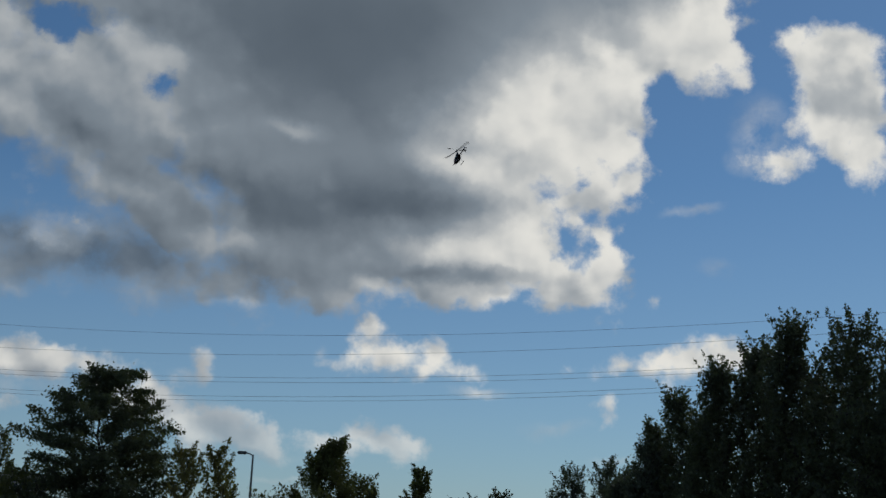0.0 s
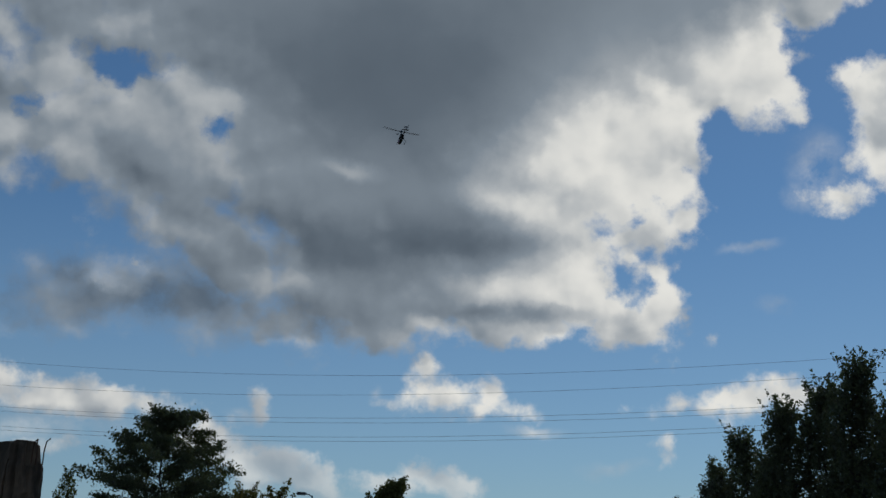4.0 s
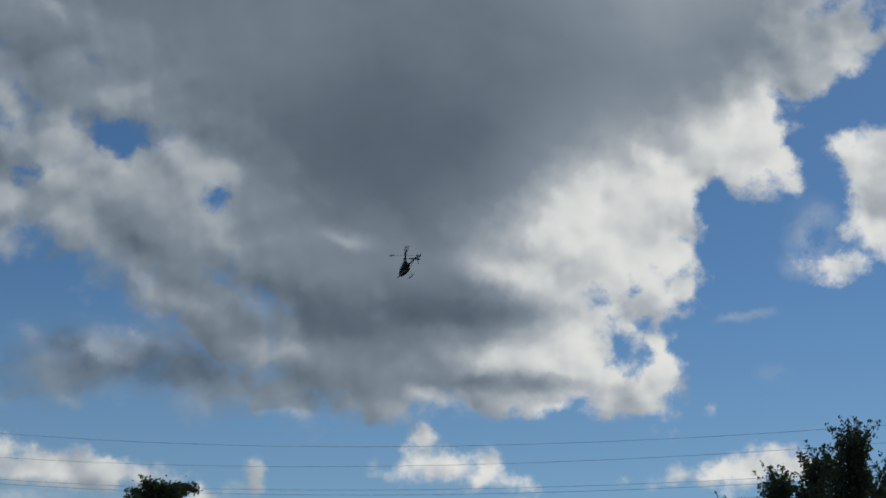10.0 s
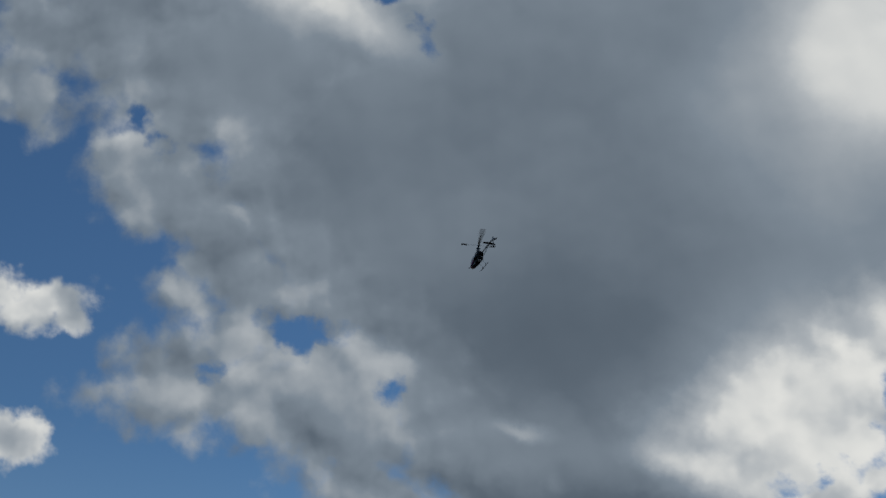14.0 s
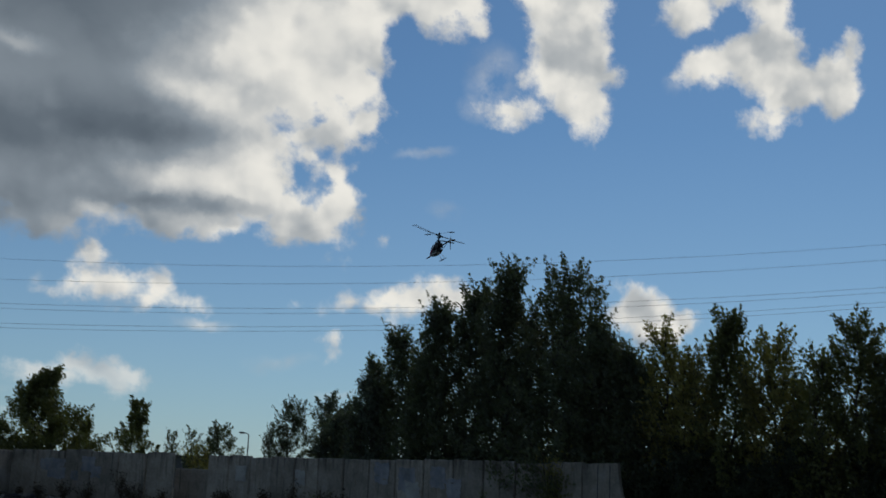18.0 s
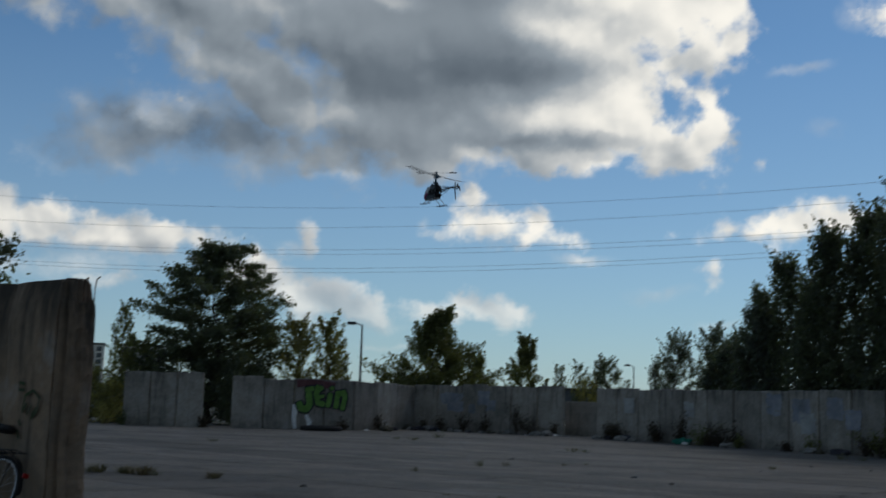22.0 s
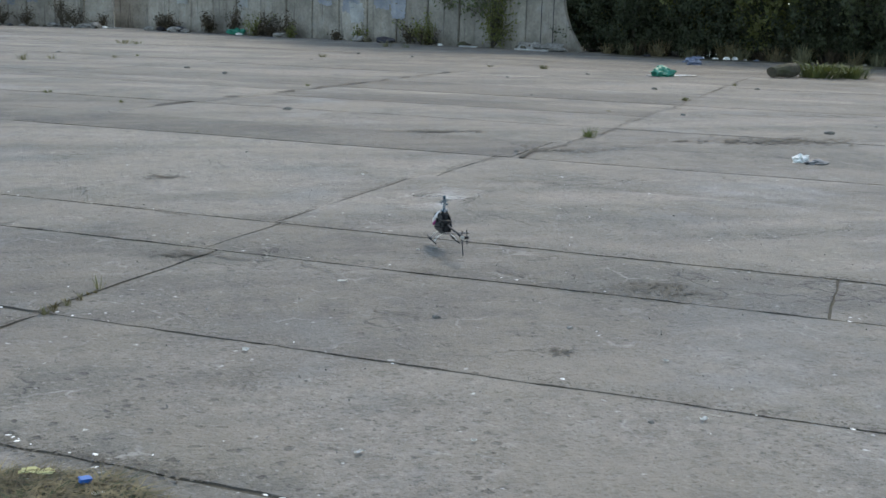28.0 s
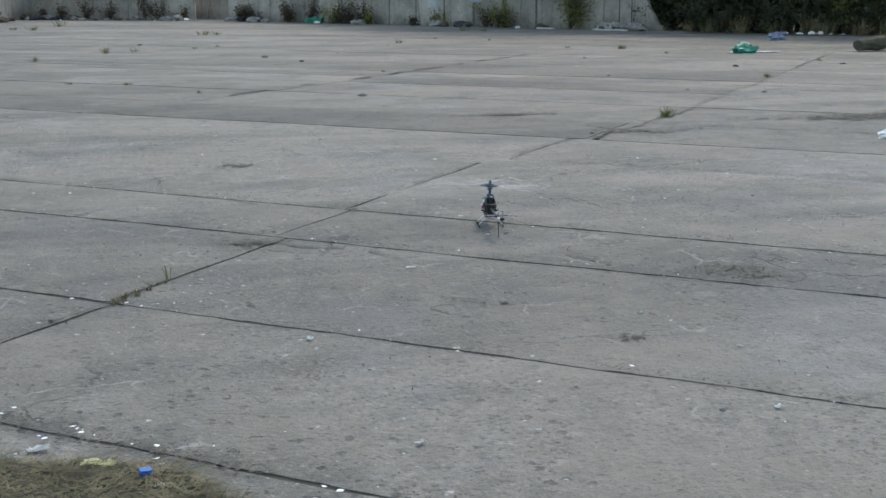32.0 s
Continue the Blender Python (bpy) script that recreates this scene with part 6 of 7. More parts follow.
        heap("rubble", ("chunk of grey rubble at the foot of the wall", "chunk of grey rubble at the foot of the wall", "pale piece of rubbish at the foot of the wall", "dark piece of rubbish at the foot of the wall", "piece of old wood at the foot of the wall")[k % 5],
             "rubble", x, y, (z * rnd.uniform(1, 2.2), z, z * 0.7), mat, 400 + k, 0.5, rnd.uniform(0, 180), "rubble by the walls")
    for k in range(14):
        s = rnd.uniform(0, 1)
        heap("rubbish", "pale piece of rubbish before the thicket", "rubbish", 18.4 + 7 * s, 35.9 - 6.6 * s - rnd.uniform(0.2, 1.0), (rnd.uniform(0.05, 0.15), rnd.uniform(0.04, 0.08), rnd.uniform(0.03, 0.07)), (CREAM, STONE, INK, CLOTH)[k % 4], 460 + k, 0.5, rnd.uniform(0, 180), "rubbish before the thicket")
    # old tyre before the graffiti
    ob = thing("tyre", "old black tyre lying before the graffiti wall", "tyre", pose(-8.3, 52.6, 0.10))
    part("casing", loop_tube(bmesh.new(), (0, 0, 0), (1, 0, 0), (0, 1, 0), 0.85, 0.11, 32, 10), RUBBER, ob, "", True)
    part("inner_rim", loop_tube(bmesh.new(), (0, 0, 0), (1, 0, 0), (0, 1, 0), 0.73, 0.04, 32, 6), RUBBER, ob, "", True)
    # loose grit
    rng = np.random.default_rng(5)
    count = 2600
    p, q = rng.uniform(-5, 9, count), rng.uniform(-1.6, 7, count)
    c = np.stack([ORIGIN.x + ALONG.x * p + ACROSS.x * q, ORIGIN.y + ALONG.y * p + ACROSS.y * q, np.full(count, 0.004)], 1)
    # grit gathers before the end of the stained wall
    heap_count = 300
    extra = np.stack([rng.normal(-3.9, 0.9, heap_count), rng.normal(12.4, 0.9, heap_count), np.full(heap_count, 0.006)], 1)
    grit = leaf_quads(rng, np.concatenate([c, extra]), 0.010)
    grit[count:] = leaf_quads(rng, extra, 0.013)
    def flat(xy, size):
        m = len(xy)
        a = rng.uniform(0, 6.283, m)
        s = (size * rng.uniform(0.5, 1.5, m))[:, None]
        u = np.stack([np.cos(a), np.sin(a), np.zeros(m)], 1) * s
        v = np.stack([-np.sin(a), np.cos(a), np.zeros(m)], 1) * s * rng.uniform(0.3, 0.8, m)[:, None]
        c = np.c_[xy, np.full(m, 0.0065) + rng.uniform(0, 0.003, m)]
        return np.stack([c - u * 0.9 - v * 0.4, c + u * 0.2 - v, c + u + v * 0.3, c - u * 0.3 + v], 1)

    def on_yard(p, q):
        return np.stack([ORIGIN.x + ALONG.x * p + ACROSS.x * q, ORIGIN.y + ALONG.y * p + ACROSS.y * q], 1)

    dirt, moss, chips = [], [], []
    for q0, lo, hi, many in ((0.035, -5, 7, 1500), (1.54, -5, 9, 1500), (2.44, -5, 9, 900), (4.95, -7, 12, 400), (-1.27, -2, 4, 2600)):
        p = rng.uniform(lo, hi, many)
        keep = np.array([noise.noise((v * 1.3, q0 * 5, 1.0)) for v in p]) > -0.12
        p = p[keep]
        dirt.append(flat(on_yard(p, q0 + rng.normal(size=len(p)) * (0.03 if q0 < -1 else 0.013)), 0.0075))
        p = rng.uniform(lo, hi, many // 45)
        chips.append(flat(on_yard(p, q0 + rng.normal(size=len(p)) * 0.05), 0.010))
    for p0, lo, hi, many, wide in ((-0.03, -1.2, 0.03, 260, 0.014), (-0.05, 0.04, 1.54, 330, 0.016), (-0.15, 1.54, 2.44, 200, 0.018), (-0.22, 2.44, 4.95, 200, 0.02), (-0.1, 5, 6.5, 320, 0.014), (0.1, 6.5, 8.0, 600, 0.03), (0.3, 8.0, 22, 1400, 0.025), (-5.6, 9, 20, 2600, 0.045), (-6.8, 6, 10.5, 500, 0.022), (5.8, -1, 16, 260, 0.03), (-5.9, 0, 8, 200, 0.02)):
        q = rng.uniform(lo, hi, many)
        wander = np.array([noise.noise((v * 0.7, p0, 4.0)) * 0.12 + noise.noise((v * 2.6, p0, 7.0)) * 0.05 for v in q]) * (0.2 if hi < 5.1 else 1.0)
        keep = np.array([noise.noise((v * 0.9, p0 * 5, 2.0)) for v in q]) > 0.0
        spots = on_yard(p0 + wander + rng.normal(size=many) * wide * 0.4, q)[keep]
        dirt.append(flat(spots, wide * 0.55))
        moss.append(flat(spots[::7] + 0.01, wide * 0.4))
    # broken arrises: crumbs in loose clumps on both sides of the seams
    for q0, lo, hi, many in ((1.54, -2, 7, 500), (2.44, -3, 7, 1500), (4.95, -4, 9, 1500)):
        p = rng.uniform(lo, hi, many)
        clump = np.array([noise.noise((v * 0.8, q0 * 3, 9.0)) + 0.5 * noise.noise((v * 3.1, q0, 3.0)) for v in p])
        p = p[clump > 0.08]
        dirt.append(flat(on_yard(p, q0 + rng.normal(size=len(p)) * 0.05), 0.009))
    # crumbled patches and stray cracks
    for x, y, rx, ry, many, size in ((0.8, 9.24, 0.16, 0.12, 60, 0.022), (2.85, 5.09, 0.20, 0.11, 260, 0.011), (2.95, 4.93, 0.16, 0.07, 120, 0.010), (7.6, 11.2, 0.9, 0.28, 420, 0.035), (4.1, 12.4, 0.42, 0.12, 90, 0.04), (4.9, 10.6, 0.5, 0.15, 110, 0.03),
                                     (1.93, 4.12, 0.05, 0.04, 30, 0.010), (0.28, 6.9, 0.07, 0.06, 30, 0.012), (0.65, 6.29, 0.14, 0.05, 120, 0.012), (-4.2, 14.5, 0.9, 0.9, 160, 0.05), (-3.6, 17.0, 0.5, 0.5, 60, 0.05), (0.62, 4.0, 0.1, 0.08, 40, 0.008)):
        at = np.stack([rng.normal(size=many) * rx * 0.6, rng.normal(size=many) * ry * 0.6], 1)
        dirt.append(flat(at + [x, y], size))
    for line in (((0.8, 6.28), (0.87, 6.13), (1.01, 6.1), (1.11, 6.05)), ((0.34, 7.94), (0.61, 7.76), (0.78, 7.44)), ((1.34, 4.93), (1.46, 4.84), (1.52, 4.78)), ((4.47, 11.2), (4.64, 10.7), (5.05, 11.06)),
                 ((-0.93, 9.0), (-0.75, 8.9)), ((0.63, 6.41), (0.71, 6.27), (0.87, 6.35)), ((3.53, 14.0), (3.96, 13.8)), ((0.93, 20.9), (1.71, 20.4)), ((0.5, 5.05), (0.55, 4.9)), ((1.2, 6.0), (1.35, 5.7)), ((2.2, 5.6), (2.35, 5.3))):
        for (x0, y0), (x1, y1) in zip(line, line[1:]):
            far = math.hypot(x0, y0) / 6
            many = int(90 * math.hypot(x1 - x0, y1 - y0) / far ** 0.5) + 6
            f = rng.uniform(0, 1, many)[:, None]
            at = np.array([[x0, y0]]) * (1 - f) + np.array([[x1, y1]]) * f + rng.normal(size=(many, 2)) * 0.006 * far
            dirt.append(flat(at, 0.010 * far))
    many = 5200
    at = np.concatenate([rng.normal(size=(many // 2, 2)) * [0.40, 0.28] + [-3.95, 11.95], rng.normal(size=(many // 4, 2)) * [0.35, 0.7] + [-4.6, 13.0], rng.normal(size=(many - many // 2 - many // 4, 2)) * [0.6, 0.4] + [-3.7, 12.1]])
    a, s = rng.uniform(0, 6.283, many), rng.uniform(0.005, 0.012, many) * rng.uniform(0.6, 1.6, many)
    u, v = np.stack([np.cos(a), np.sin(a), np.zeros(many)], 1) * s[:, None], np.stack([-np.sin(a), np.cos(a), np.zeros(many)], 1) * (s * rng.uniform(0.6, 1.0, many))[:, None]
    foot, top = np.c_[at, np.full(many, 0.0)], np.c_[at, s * rng.uniform(0.5, 1.0, many)]
    low = [foot - u - v, foot + u - v, foot + u + v, foot - u + v]
    high = [top - 0.6 * u - 0.5 * v, top + 0.6 * u - 0.7 * v, top + 0.5 * u + 0.6 * v, top - 0.7 * u + 0.6 * v]
    stones = np.concatenate([np.stack(high, 1), *[np.stack([low[m], low[(m + 1) % 4], high[(m + 1) % 4], high[m]], 1) for m in range(4)]])
    tagged(part("gravel", quads("gravel", stones, STONE), None), "fine broken gravel spilled before the stained wall", "gravel", kind="stuff")
    for bx, by, length in ((-4.92, 15.2, 0.55), (-4.75, 14.35, 0.52)):
        bm = bmesh.new()
        box(bm, -length / 2, length / 2, -0.09, 0.09, 0, 0.025, 0.006)
        for w in bm.verts:
            w.co.z += 0.006 * noise.noise(w.co * 7)
        tagged(part("board", bm, RUST, None, "", False, pose(bx, by, 0.0, 0, 0, -6)), "dark rotten board lying flat on the concrete", "plank", "rotten boards")
    x = rng.uniform(-0.6, 0.42, 420)
    y = 3.30 - 0.33 * x - 1.75 * np.maximum(0, x - 0.14) + rng.normal(size=420) * 0.035
    dirt.append(flat(np.stack([x, y], 1), 0.009))
    s, off = rng.uniform(-0.3, 4.5, 1500), np.abs(rng.normal(size=1500)) * 0.28
    foot = np.stack([-4.56 - 0.777 * s - 0.629 * off, 11.84 + 0.629 * s - 0.777 * off], 1)
    tagged(part("wall_foot_earth", quads("wall_foot_earth", flat(foot, 0.05), DIRT), None), "dark earth gathered along the foot of the stained wall", "dirt", kind="stuff")
    many = 420
    dirt.append(flat(on_yard(rng.uniform(-4, 8, many), rng.uniform(-1.2, 7, many)), 0.007))
    chips.append(flat(on_yard(rng.uniform(-4, 8, 60), rng.uniform(-1.2, 7, 60)), 0.007))
    tagged(part("joint_dirt", quads("joint_dirt", np.concatenate(dirt), CRUMB), None), "dark crumbs of earth in joints and cracks of the concrete", "dirt", kind="stuff")
    tagged(part("moss", quads("moss", np.concatenate(moss), WOOD), None), "dull green moss in the slab joints", "moss", kind="stuff")
    tagged(part("white_chips", quads("white_chips", np.concatenate(chips), CREAM), None), "tiny white chips scattered on the concrete", "litter", kind="stuff")
    tagged(part("grit", quads("grit", grit, STONE), None), "loose grey grit scattered on the concrete", "grit", kind="stuff")


build_litter()


def grass_patch():
    """The strip of matted dry grass nearest to the eye."""
    rng = np.random.default_rng(9)
    bm = bmesh.new()
    n = 26
    def edge(x):
        return 3.29 - 0.33 * x - 1.75 * max(0, x - 0.14) + 0.035 * noise.noise((x * 7, 1, 1))
    grid = []
    for i in range(n + 1):
        x = -3.0 + 3.55 * i / n
        col = []
        for j in range(9):
            f = j / 8
            y = edge(x) - 1.5 * f
            col.append(bm.verts.new((x, y, -0.003 + 0.012 * min(1, f * 8) + 0.006 * noise.noise((x * 6, y * 6, 0)))))
        grid.append(col)
    for a, b in zip(grid, grid[1:]):
        for k in range(8):
            bm.faces.new((a[k], a[k + 1], b[k + 1], b[k]))
    bmesh.ops.recalc_face_normals(bm, faces=bm.faces)
    patch = tagged(part("grass_strip", bm, DIRT), "matted dry grass and moss beside the concrete", "grass", kind="structure")
    count = 10500
    x = rng.uniform(-1.2, 0.5, count)
    y = np.array([edge(v) for v in x]) - rng.uniform(0.0, 1.0, count) ** 1.3 * 0.9
    a = rng.normal(0.6, 1.2, count)
    length = rng.uniform(0.03, 0.11, count)
    way = np.stack([np.cos(a), np.sin(a), rng.uniform(-0.04, 0.16, count)], 1) * length[:, None]
    side = np.stack([-np.sin(a), np.cos(a), np.zeros(count)], 1) * 0.0019
    foot = np.stack([x, y, np.full(count, 0.009) + rng.uniform(0, 0.010, count)], 1)
    blades = np.stack([foot - side, foot + side, foot + way + side * 0.3, foot + way - side * 0.3], 1)
    tagged(part("dry_grass", quads("dry_grass", blades[: count * 5 // 6], STRAW), None), "flattened straw-coloured grass blades", "grass", kind="stuff")
    tagged(part("green_grass", quads("green_grass", blades[count * 5 // 6:], MOSS), None), "short dull green grass blades", "grass", kind="stuff")


grass_patch()


# ---------------------------------------------------------------- model helicopter
def loft(bm, rings, sides=14):
    """Rings of (y, half width, low z, high z), joined to a smooth shell."""
    made = []
    for y, w, lo, hi in rings:
        c, h = (lo + hi) / 2, (hi - lo) / 2
        made.append([bm.verts.new((w * math.cos(a), y, c + h * math.sin(a))) for a in (2 * math.pi * k / sides for k in range(sides))])
    for a, b in zip(made, made[1:]):
        for k in range(sides):
            bm.faces.new((a[k], a[(k + 1) % sides], b[(k + 1) % sides], b[k]))
    bm.faces.new(made[0])
    bm.faces.new(made[-1][::-1])
    bmesh.ops.recalc_face_normals(bm, faces=bm.faces)
    return bm


def helicopter():
    heli = thing("model_helicopter", "small black radio-controlled helicopter with white and magenta canopy", "helicopter")
    # nose towards +y, feet at z = 0
    bm = bmesh.new()
    box(bm, -0.016, 0.016, -0.06, 0.085, 0.056, 0.128, 0.008)
    box(bm, -0.013, 0.013, -0.045, 0.03, 0.120, 0.168, 0.006)
    body = part("main_frame", bm, CARBON, heli, "black carbon main frame")
    for side in (-1, 1):
        bm = bmesh.new()
        for points in (((-0.088, 0.100), (-0.052, 0.150), (0.012, 0.166), (0.055, 0.140), (0.020, 0.118), (-0.060, 0.098)), ((-0.072, 0.066), (-0.060, 0.094), (0.060, 0.108), (0.118, 0.074), (0.104, 0.050), (-0.050, 0.050))):
            both = [[bm.verts.new(((0.023 + s) * side, y, z)) for y, z in points] for s in (0.0, 0.003)]
            bm.faces.new(both[0])
            bm.faces.new(both[1][::-1])
            for k in range(len(points)):
                m = (k + 1) % len(points)
                bm.faces.new((both[0][k], both[0][m], both[1][m], both[1][k]))
        bmesh.ops.recalc_face_normals(bm, faces=bm.faces)
        part("side_plate", bm, CARBON, body)
    bm = bmesh.new()
    tube(bm, [(0, -0.052, 0.118), (0, -0.052, 0.132)], 0.034, 20)
    part("tail_drive", bm, BLACK, heli)
    bm = bmesh.new()
    box(bm, -0.022, 0.022, 0.02, 0.135, 0.046, 0.080, 0.006)
    part("battery", bm, BLACK, heli, "dark battery pack")
    bm = bmesh.new()
    tube(bm, [(0, -0.028, 0.045), (0, -0.028, 0.085)], 0.017, 14)
    part("motor", bm, ALLOY, heli, "", True)
    bm = bmesh.new()
    tube(bm, [(0, 0, 0.086), (0, 0, 0.093)], 0.052, 24)
    part("main_gear", bm, BLACK, heli, "black main gear")
    for x, y, z in ((0.024, 0.045, 0.112), (-0.024, 0.045, 0.112), (0.024, -0.04, 0.120), (-0.024, -0.03, 0.108)):
        bm = bmesh.new()
        box(bm, x - 0.010, x + 0.010, y - 0.013, y + 0.013, z - 0.012, z + 0.012, 0.003)
        part("servo", bm, BLACK, heli)
    # canopy in three colours
    rings = [(0.178, 0.004, 0.058, 0.066), (0.169, 0.017, 0.054, 0.080), (0.150, 0.029, 0.056, 0.104), (0.120, 0.035, 0.066, 0.130), (0.085, 0.036, 0.086, 0.152), (0.055, 0.029, 0.108, 0.164), (0.025, 0.021, 0.126, 0.168)]
    bm = loft(bmesh.new(), rings)
    canopy = part("canopy", bm, WHITE, heli, "glossy white canopy", True)
    bm = loft(bmesh.new(), [(y, w * 1.03, lo - 0.0015, lo + (hi - lo) * 0.36) for y, w, lo, hi in rings[1:-2]])
    part("canopy_stripe", bm, RED, canopy, "magenta lower stripe", True)
    bm = loft(bmesh.new(), [(y, w * 0.93, lo + (hi - lo) * 0.52, hi + 0.0025) for y, w, lo, hi in rings[1:5]])
    part("windscreen", bm, BLACK, canopy, "black tinted windscreen", True)
    bm = bmesh.new()
    box(bm, -0.012, 0.012, 0.128, 0.165, 0.050, 0.062, 0.004)
    part("battery_tip", bm, YELLOW, heli, "pale yellow battery wrap")
    # tail
    bm = bmesh.new()
    tube(bm, [(0, -0.05, 0.108), (0, -0.405, 0.112)], 0.0065, 10)
    boom = part("tail_boom", bm, CARBON, heli, "black tail boom", True)
    for side in (-1, 1):
        bm = bmesh.new()
        tube(bm, [(0.018 * side, -0.065, 0.062), (0.006 * side, -0.27, 0.107)], 0.0026, 6)
        part("boom_support", bm, CARBON, boom)
    bm = bmesh.new()
    box(bm, -0.009, 0.009, -0.420, -0.392, 0.102, 0.122, 0.004)
    part("tail_gearbox", bm, ALLOY, boom, "silver tail gearbox")

    def plate(points, thick, axis):
        bm = bmesh.new()
        both = [[bm.verts.new((s * thick / 2, a, b) if axis == "x" else (a, b, 0.112 + s * thick / 2)) for a, b in points] for s in (-1, 1)]
        bm.faces.new(both[0])
        bm.faces.new(both[1][::-1])
        for i in range(len(points)):
            k = (i + 1) % len(points)
            bm.faces.new((both[0][i], both[0][k], both[1][k], both[1][i]))
        bmesh.ops.recalc_face_normals(bm, faces=bm.faces)
        return bm

    part("tail_fin", plate([(-0.392, 0.142), (-0.402, 0.146), (-0.402, 0.105), (-0.432, 0.016), (-0.424, 0.012), (-0.388, 0.10)], 0.003, "x"), CARBON, boom, "black upright fin")
    part("stabiliser", plate([(0.065, -0.285), (0.068, -0.31), (0.015, -0.325), (-0.015, -0.325), (-0.068, -0.31), (-0.065, -0.285)], 0.003, "y"), CARBON, boom, "black horizontal stabiliser")
    bm = bmesh.new()
    tube(bm, [(-0.014, 0, 0), (0.008, 0, 0)], 0.008, 10)
    tail_rotor = part("tail_rotor", bm, BLACK, heli, "", True, Matrix.Translation((0.024, -0.41, 0.112)))
    for k in (0, 1):
        bm = bmesh.new()
        box(bm, -0.001, 0.001, -0.006, 0.006, 0.010, 0.046, 0.0005)
        part("tail_blade", bm, BLACK, tail_rotor, "thin tail blade", False, pose(0, 0, 0, 180 * k))
    # landing gear
    for y in (0.035, -0.05):
        bm = bmesh.new()
        tube(bm, [(-0.068, y, 0.010), (-0.05, y, 0.032), (-0.02, y, 0.052), (0.02, y, 0.052), (0.05, y, 0.032), (0.068, y, 0.010)], 0.0023, 8)
        part("landing_strut", bm, WHITE, heli, "white landing strut", True)
    for side in (-1, 1):
        bm = bmesh.new()
        tube(bm, [(0.068 * side, -0.10, 0.0055), (0.068 * side, 0.085, 0.0055), (0.068 * side, 0.108, 0.013)], 0.0036, 8)
        skid = part("skid", bm, CARBON, heli, "black skid tube", True)
        bm = bmesh.new()
        tube(bm, [(0.068 * side, 0.030, 0.0075), (0.068 * side, 0.042, 0.0075)], 0.0075, 8)
        part("skid_clip", bm, BLACK, skid, "", True)
    # control rods from the servos up to the swashplate
    for x, y in ((0.017, 0.012), (-0.017, 0.012), (0.0, -0.02)):
        bm = bmesh.new()
        tube(bm, [(x * 1.4, y * 2.0, 0.115), (x, y, 0.176)], 0.0016, 5)
        part("control_rod", bm, ALLOY, heli)
    # rotor: one turning piece with its blades and flybar
    bm = bmesh.new()
    tube(bm, [(0, 0, 0.15), (0, 0, 0.232)], 0.004, 10)
    part("mast", bm, ALLOY, heli, "steel rotor mast", True)
    bm = bmesh.new()
    tube(bm, [(0, 0, 0.172), (0, 0, 0.182)], 0.020, 16)
    part("swashplate", bm, ANODISED, heli, "blue anodised swashplate", True)
    bm = bmesh.new()
    box(bm, -0.028, 0.028, -0.009, 0.009, -0.008, 0.010, 0.003)
    tube(bm, [(0, 0, -0.06), (0, 0, 0.03)], 0.008, 10)
    box(bm, -0.010, 0.010, -0.022, 0.022, -0.022, -0.012, 0.002)
    rotor = part("main_rotor", bm, ANODISED, heli, "blue anodised rotor head", False, Matrix.Translation((0, 0, 0.232)))
    for k in (0, 1):
        turn = pose(0, 0, 0, 0, 0, 180 * k)
        bm = bmesh.new()
        box(bm, 0.024, 0.058, -0.008, 0.008, -0.005, 0.005, 0.002)
        part("blade_grip", bm, ANODISED, rotor, "", False, turn)
        bm = bmesh.new()
        span, chord = [0.045, 0.07, 0.10, 0.2, 0.3, 0.355, 0.36], [0.010, 0.022, 0.028, 0.028, 0.028, 0.028, 0.022]
        strip = []
        for s, c in zip(span, chord):
            droop = 0.012 * (s / 0.36) ** 2
            strip.append([bm.verts.new((s, 0.3 * c, droop)), bm.verts.new((s, 0.1 * c, droop + 0.0022)), bm.verts.new((s, -0.7 * c, droop)), bm.verts.new((s, 0.05 * c, droop - 0.0016))])
        for a, b in zip(strip, strip[1:]):
            for i in range(4):
                bm.faces.new((a[i], b[i], b[(i + 1) % 4], a[(i + 1) % 4]))
        bm.faces.new(strip[0])
        bm.faces.new(strip[-1][::-1])
        bmesh.ops.recalc_face_normals(bm, faces=bm.faces)
        part("rotor_blade", bm, BLADE, rotor, "long pale rotor blade", False, turn)
        bm = bmesh.new()
        tube(bm, [(0, 0, 0.022), (0, 0.155, 0.022)], 0.0016, 6)
        bar = part("flybar", bm, ALLOY, rotor, "", False, turn)
        bm = bmesh.new()
        box(bm, -0.014, 0.014, 0.125, 0.185, 0.0195, 0.0245, 0.002)
        part("paddle", bm, BLACK, bar, "black flybar paddle")
    return heli, rotor, tail_rotor


HELI, ROTOR, TAIL_ROTOR = helicopter()


